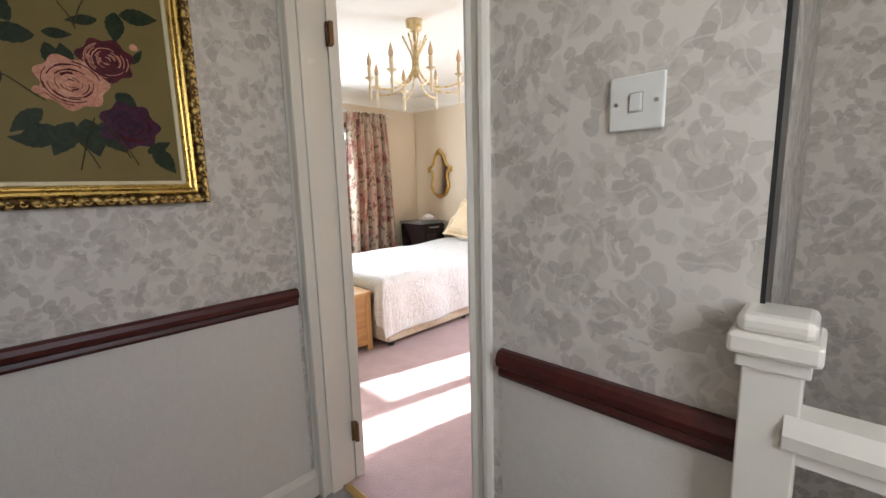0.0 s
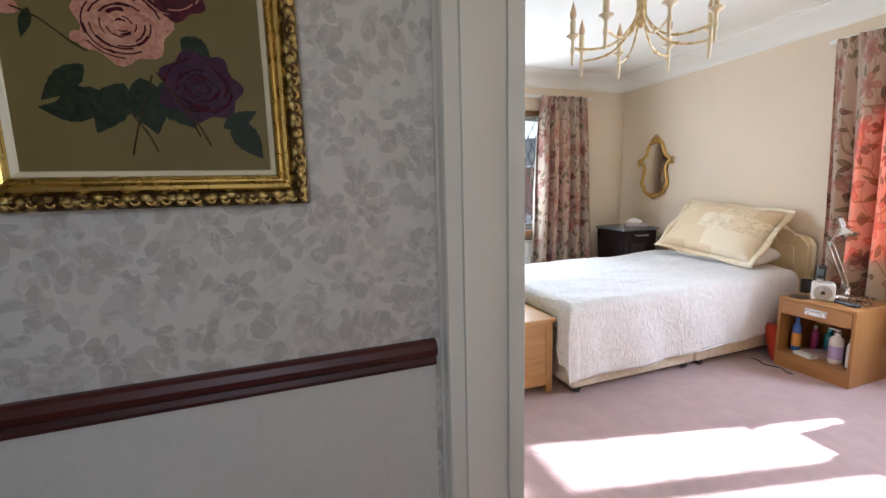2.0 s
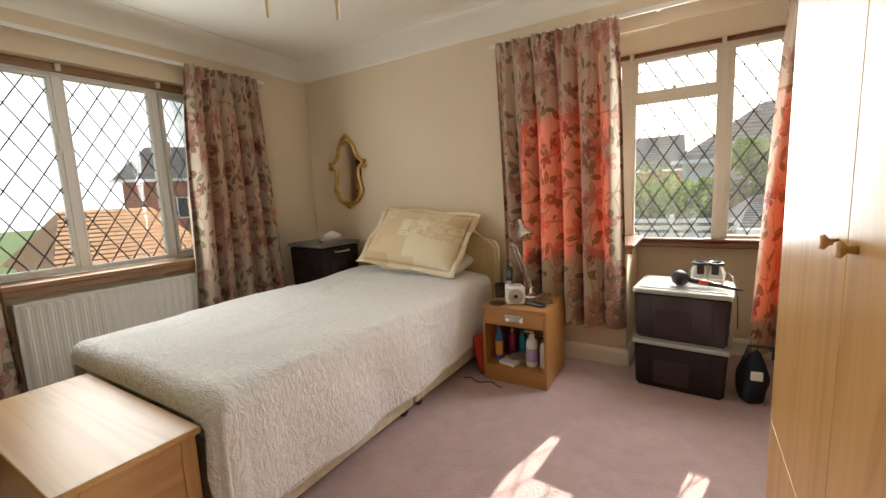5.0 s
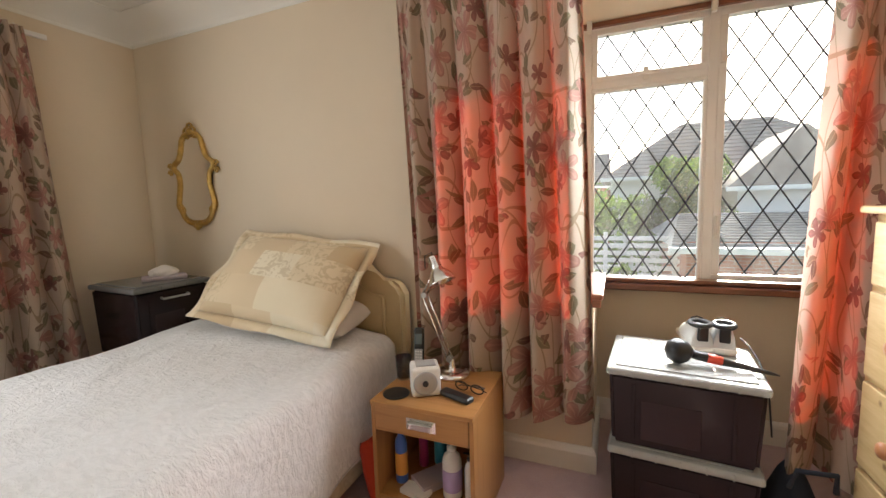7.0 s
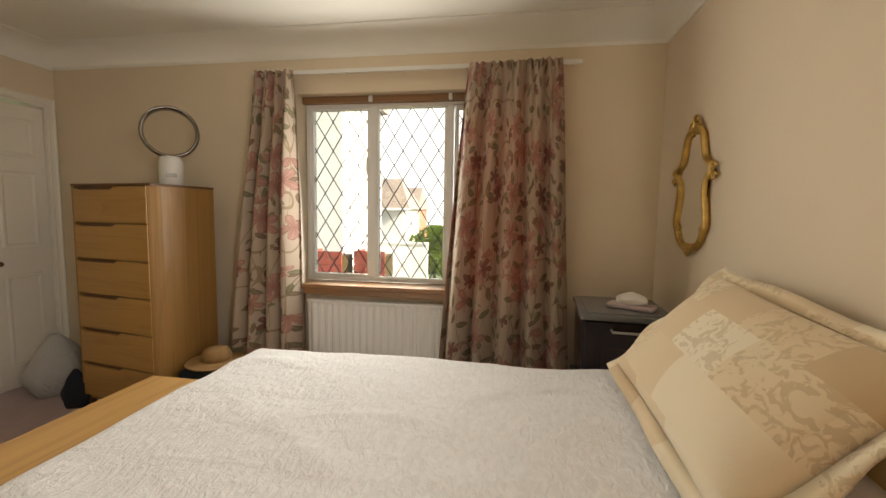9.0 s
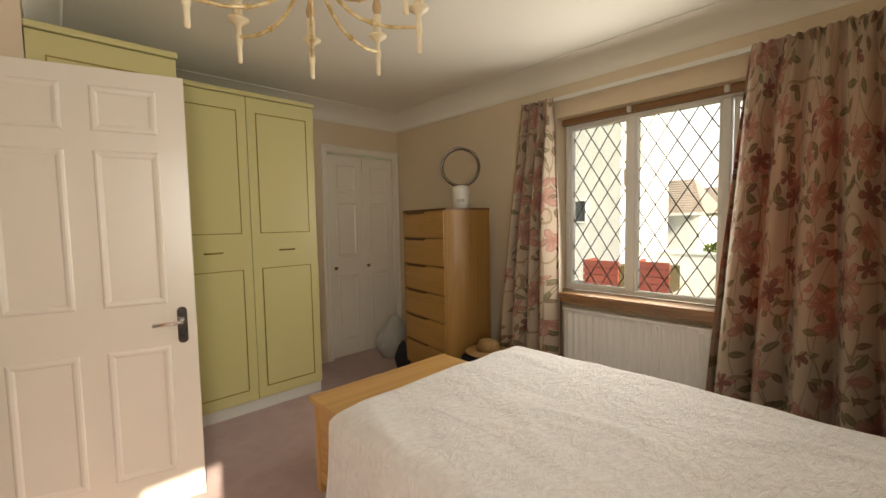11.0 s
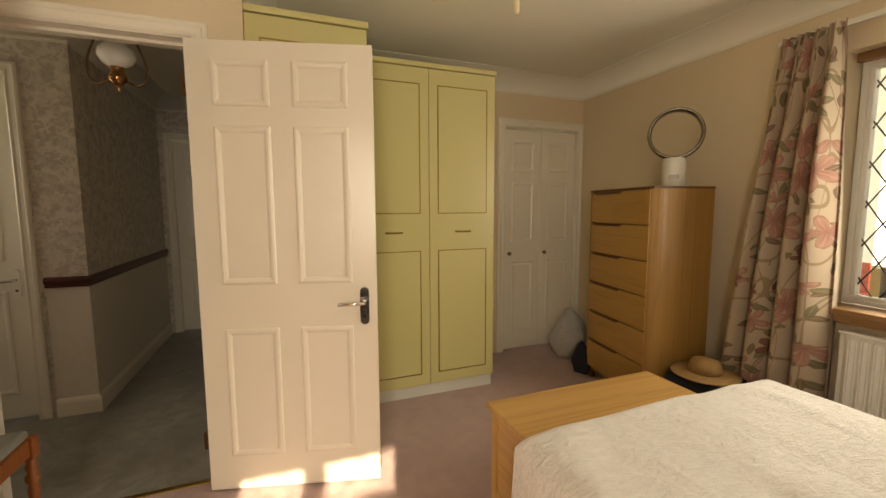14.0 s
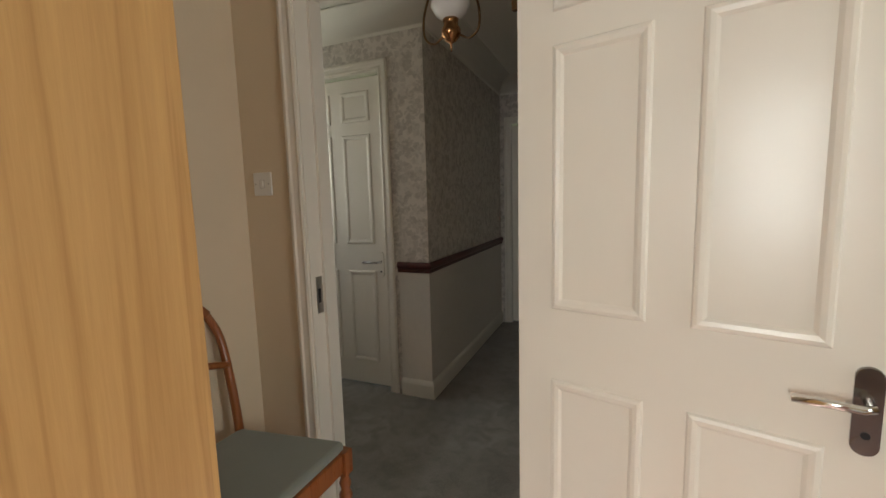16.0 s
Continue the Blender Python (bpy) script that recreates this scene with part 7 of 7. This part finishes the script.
def stuff_mat(name, a, b, scale, rough=0.9, bump=0.5):
    n = Nodes(name)
    p = n.coord()
    k = n.noise(p, scale, 5, 0.65)
    n.bump(n.noise(p, scale * 9, 3), bump, 0.03)
    return n.done(n.ramp(k, (0.3, a), (0.7, b)), rough)


M["lawn"] = stuff_mat("lawn", (0.045, 0.085, 0.02), (0.09, 0.14, 0.035), 1.5)
M["gravel"] = stuff_mat("pale_paving", (0.30, 0.28, 0.25), (0.42, 0.40, 0.36), 0.9)
M["foliage"] = stuff_mat("green_leaves", (0.035, 0.075, 0.015), (0.10, 0.16, 0.04), 6.0)
fnt = M["foliage"].node_tree
leaf_glow = fnt.nodes.new("ShaderNodeBsdfTranslucent")
leaf_glow.inputs[0].default_value = (0.22, 0.34, 0.04, 1)
leaf_mix = fnt.nodes.new("ShaderNodeMixShader")
leaf_mix.inputs[0].default_value = 0.4
fnt.links.new(fnt.nodes["Principled BSDF"].outputs[0], leaf_mix.inputs[1])
fnt.links.new(leaf_glow.outputs[0], leaf_mix.inputs[2])
fnt.links.new(leaf_mix.outputs[0], fnt.nodes["Material Output"].inputs[0])
M["roof_tile"] = stuff_mat("brown_roof_tiles", (0.25, 0.20, 0.175), (0.36, 0.31, 0.275), 2.5)
M["orange_tile"] = stuff_mat("orange_roof_tiles", (0.28, 0.15, 0.085), (0.40, 0.24, 0.14), 2.5)
M["grey_tile"] = stuff_mat("grey_roof_tiles", (0.20, 0.20, 0.205), (0.30, 0.30, 0.305), 2.5)
M["render"] = stuff_mat("white_render", (0.74, 0.735, 0.71), (0.82, 0.81, 0.79), 1.2)
n = Nodes("red_brick")
p = n.coord()
x, y, z = n.split(p)
bt = n.nt.nodes.new("ShaderNodeTexBrick")
n.put(bt.inputs["Vector"], n.join(n.math("ADD", x, y), z))
for k, v in (("Scale", 1.0), ("Brick Width", 0.225), ("Row Height", 0.075), ("Mortar Size", 0.006)):
    bt.inputs[k].default_value = v
bt.inputs["Color1"].default_value = (0.38, 0.115, 0.065, 1)
bt.inputs["Color2"].default_value = (0.45, 0.165, 0.09, 1)
bt.inputs["Mortar"].default_value = (0.42, 0.36, 0.31, 1)
M["brick"] = n.done(n.mix(n.math("MULTIPLY", n.noise(p, 2, 4), 0.4), bt.outputs[0], (0.26, 0.09, 0.06)), 0.85)
M["red_timber"] = paint("red_garden_timber", (0.30, 0.06, 0.04), 0.6, 0.1)
M["dark_glass"] = plastic("dark_window_glass", (0.05, 0.06, 0.07), 0.08)

bm = B()
s = 900
bm.faces.new([bm.verts.new(v) for v in ((-s, -s, GZ), (s, -s, GZ), (s, s, GZ), (-s, s, GZ))])
structure("ground", bm, M["lawn"], "green gardens reaching far off", "ground")
bm = B()
box(bm, -27, -15, -14, -2.4, GZ - 0.1, -1.6)
structure("pavement", bm, M["gravel"], "pale paved yard below the west window", "pavement")
bm = B()
box(bm, -30, 30, 9.0, 13.0, GZ - 0.1, GZ + 0.02)
structure("road", bm, M["gravel"], "pale driveway beyond the bay", "road")


def house(name, label, m, w, d, eaves, ridge, wallm, roofm, windows=(), hip=0.0, gable_y=False):
    t = thing(name, label, "house", m)
    boxpart("wall", (0, w, 0, d, 0, eaves), M[wallm], t, 0)
    bm = B()
    o = 0.35
    a = [bm.verts.new(v) for v in ((-o, -o, eaves - 0.1), (w + o, -o, eaves - 0.1), (w + o, d + o, eaves - 0.1), (-o, d + o, eaves - 0.1))]
    if gable_y:
        r = [bm.verts.new((w / 2, -o + hip, ridge)), bm.verts.new((w / 2, d + o - hip, ridge))]
        fs = ((a[0], a[1], r[0]), (a[1], a[2], r[1], r[0]), (a[2], a[3], r[1]), (a[3], a[0], r[0], r[1]))
    else:
        r = [bm.verts.new((-o + hip, d / 2, ridge)), bm.verts.new((w + o - hip, d / 2, ridge))]
        fs = ((a[0], a[1], r[1], r[0]), (a[1], a[2], r[1]), (a[2], a[3], r[0], r[1]), (a[3], a[0], r[0]))
    for f in fs:
        bm.faces.new(f)
    bm.faces.new(a[::-1])
    rf = part("roof", bm, M[roofm], t)
    if not gable_y:
        bm = B()
        rows = 14
        for k in range(1, rows):
            q = k / rows
            z = eaves - 0.1 + (ridge - eaves + 0.1) * q
            tube(bm, [(-o + hip * q, -o + (d / 2 + o) * q, z + 0.02), (w + o - hip * q, -o + (d / 2 + o) * q, z + 0.02)], 0.03, 4)
        part("tile_course", bm, M[roofm], rf)
    for face, u, z, ww, hh, kind in windows:
        wm = {"s": pose(u, -0.02, z), "e": pose(w + 0.02, u, z, 0, 0, 90), "w": pose(-0.02, u, z, 0, 0, -90)}[face]
        bm = B()
        for q in ((0, ww, 0, 0.07), (0, ww, hh - 0.07, hh), (0, 0.07, 0.07, hh - 0.07), (ww - 0.07, ww, 0.07, hh - 0.07), (ww / 2 - 0.03, ww / 2 + 0.03, 0.07, hh - 0.07)):
            box(bm, q[0], q[1], -0.05, 0.03, q[2], q[3])
        wf = part("window", bm, M["pvc"], t, m=wm)
        boxpart("pane", (0.03, ww - 0.03, -0.015, 0.0, 0.03, hh - 0.03), M["dark_glass" if kind == "g" else "render"], wf, 0)
    bm = B()
    box(bm, -o - 0.05, w + o + 0.05, -o - 0.10, -o, eaves - 0.22, eaves - 0.08)
    part("gutter", bm, M["pvc"], t)
    return t


house("house", "white rendered house with a brown hipped roof", pose(-1.6, 21, GZ), 9.5, 8.0, 4.9, 7.4, "render", "roof_tile", [("s", 0.5, 2.7, 1.3, 1.2, "g"), ("s", 5.0, 2.7, 1.6, 1.2, "g")], 3.4)
house("house_wing", "white gabled wing of the neighbouring house", pose(2.1, 17.6, GZ), 3.2, 3.4, 4.3, 6.0, "render", "roof_tile", [], 0.3, True)
house("garage", "red brick garage with a grey tiled roof", pose(0.05, 12.6, GZ), 6.5, 5.0, 2.95, 3.5, "brick", "grey_tile", [("s", 2.0, 0.9, 1.0, 1.4, "g"), ("s", 3.6, 0.2, 2.4, 2.1, "w")], 0.5)
house("house", "distant red brick house with a gabled roof", pose(-9.5, 34, GZ), 7.5, 8.0, 5.0, 7.6, "brick", "roof_tile", [("s", 2.0, 3.0, 1.4, 1.2, "g")], 0.2)
house("house", "distant red brick house beside the garden", pose(-5.5, 40, GZ), 4.5, 8.0, 5.0, 7.8, "brick", "roof_tile", [], 0.2, True)
house("house", "red brick house with white windows facing the garden", pose(-28.0, 11.5, GZ, 0, 0, 45), 9.0, 7.0, 5.5, 7.6, "brick", "roof_tile", [("s", 5.4, 3.2, 1.5, 1.2, "g"), ("s", 2.0, 3.2, 1.2, 1.2, "g"), ("s", 4.5, 0.1, 2.3, 2.1, "w"), ("s", 1.2, 0.9, 1.4, 1.2, "g"), ("e", 2.2, 3.2, 1.2, 1.2, "g")], 0.3)
house("garage", "low brick garage with an orange-brown tiled roof", pose(-19.0, 6.0, GZ, 0, 0, 90), 4.8, 5.0, 1.95, 3.9, "brick", "orange_tile", [("s", 0.8, 0.3, 2.4, 1.4, "w")], 1.2)
house("house", "distant orange brick house beyond the gardens", pose(-46, -12.0, GZ, 0, 0, 90), 5.0, 6.0, 4.6, 7.0, "brick", "roof_tile", [], 0.3)
house("house", "white rendered house beyond the yard", pose(-20, -12.2, GZ, 0, 0, 90), 7.6, 6.0, 10.0, 12.2, "render", "roof_tile", [("s", 2.0, 3.9, 1.4, 1.1, "g"), ("s", 4.8, 3.9, 1.2, 1.1, "g"), ("s", 2.4, 0.8, 1.6, 1.3, "g")], 0.4)
house("garden_room", "white garden room with a thatched brown roof", pose(-28.0, -7.6, GZ, 0, 0, 90), 4.0, 4.0, 4.4, 6.4, "render", "roof_tile", [("s", 0.6, 1.0, 1.4, 1.2, "g"), ("s", 2.6, 1.0, 1.4, 1.2, "g")], 1.2)


def leaf_clump(name, label, m, r, h, count, seed, category, trunk=True):
    """A shrub or tree: tapered trunk with limbs, and a crown of many small leaves in uneven clumps."""
    rnd = random.Random(seed)
    t = thing(name, label, category, m)
    bm = B()
    tube(bm, [(0, 0, 0), (0.05, 0.02, h * 0.3), (0.0, 0.05, h * 0.6)], 0.12 * r / 1.5 + 0.03, 7, taper=0.03)
    for k in range(6):
        a = k * 1.05 + rnd.random()
        tube(bm, [(0, 0.02, h * 0.3), (0.35 * r * math.cos(a), 0.35 * r * math.sin(a), h * 0.5), (0.7 * r * math.cos(a), 0.7 * r * math.sin(a), h * (0.55 + 0.3 * rnd.random()))], 0.05, 5, taper=0.012)
    part("trunk", bm, M["oil_stem"], t)
    verts, faces = [], []
    clumps = [(rnd.gauss(0, 0.45) * r, rnd.gauss(0, 0.45) * r, h * (0.25 + 0.65 * rnd.random()), 0.22 * r + 0.25 * r * rnd.random()) for _ in range(26)]
    for i in range(count):
        cx, cy, cz, cr = rnd.choice(clumps)
        d = Vector((rnd.gauss(0, 1), rnd.gauss(0, 1), rnd.gauss(0, 1))).normalized() * cr * (0.75 + 0.35 * rnd.random())
        c = Vector((cx, cy, max(0.1, cz + d.z * 0.9))) + Vector((d.x, d.y, 0))
        u = Vector((rnd.gauss(0, 1), rnd.gauss(0, 1), rnd.gauss(0, 1))).normalized()
        v = u.orthogonal().normalized()
        sz = 0.07 + 0.06 * rnd.random()
        b = len(verts)
        verts += [c - u * sz, c - v * sz * 0.5, c + u * sz, c + v * sz * 0.5]
        faces.append((b, b + 1, b + 2, b + 3))
    me = bpy.data.meshes.new("crown")
    me.from_pydata([tuple(v) for v in verts], [], faces)
    me.materials.append(M["foliage"])
    cr = new("crown", me)
    cr.parent = t
    return t


leaf_clump("tree", "leafy green tree in front of the white house", pose(0.4, 18.6, GZ), 1.7, 5.5, 10000, 1, "tree")
leaf_clump("shrub", "broad light green shrub beyond the fence", pose(-3.3, 17.5, GZ), 2.4, 4.3, 9000, 2, "shrub")
leaf_clump("shrub", "low green shrub beside the garage", pose(-1.3, 12.0, GZ), 0.9, 2.4, 3500, 3, "shrub")
leaf_clump("shrub", "round green garden shrub by the lawn", pose(-24.0, -0.9, GZ), 1.1, 3.4, 5000, 4, "shrub")
leaf_clump("shrub", "low green shrub below the brick house", pose(-16.6, 8.9, GZ), 1.2, 2.2, 4000, 5, "shrub")
fence = thing("fence", "white slatted garden fence", "fence", pose(-6.5, 13.6, GZ))
for i in range(6):
    boxpart("post", (i * 1.6, i * 1.6 + 0.1, 0, 0.1, 0, 3.1), M["render"], fence, 0)
for i in range(7):
    boxpart("slat", (0, 8.1, -0.03, 0.0, 1.75 + i * 0.19, 1.86 + i * 0.19), M["render"], fence, 0)
for i, (y, x, w) in enumerate(((-5.3, -18.0, 1.5), (-3.5, -18.6, 1.4))):
    pl = thing("planter", "red painted timber garden planter", "planter", pose(x, y, -1.6), "garden planters")
    for k in range(4):
        boxpart("board", (-0.04, 0.04, 0, w, 0.02 + k * 0.3, 0.29 + k * 0.3), M["red_timber"], pl, 0)
        boxpart("board", (-1.2, -0.04, 0, 0.08, 0.02 + k * 0.3, 0.29 + k * 0.3), M["red_timber"], pl, 0)
    boxpart("soil", (-1.2, -0.05, 0.08, w, 0.0, 1.0), M["oil_stem"], pl, 0)
gw = thing("garden_wall", "white rendered garden wall", "wall", pose(-22.5, -6.0, GZ))
boxpart("panel", (-0.1, 0.1, 0, 5.0, 0, 2.4), M["render"], gw, 0)
boxpart("coping", (-0.16, 0.16, 0, 5.0, 2.4, 2.5), M["render"], gw, 0)

# hazy bright sky far beyond the houses to the west
n = Nodes("white_hazy_sky")
em = n.nt.nodes.new("ShaderNodeEmission")
p = n.coord()
n.put(em.inputs[0], n.mix(n.ramp(n.noise(p, 0.02, 4), (0.35, 0.0), (0.7, 1.0)), (0.86, 0.93, 1.0), (1.0, 1.0, 1.0)))
em.inputs[1].default_value = 0.85
n.nt.links.new(em.outputs[0], n.out.inputs[0])
bm = B()
box(bm, -125, -124, -170, 120, GZ - 0.05, 95)
structure("backdrop", bm, n.mat, "bright hazy white sky", "sky")
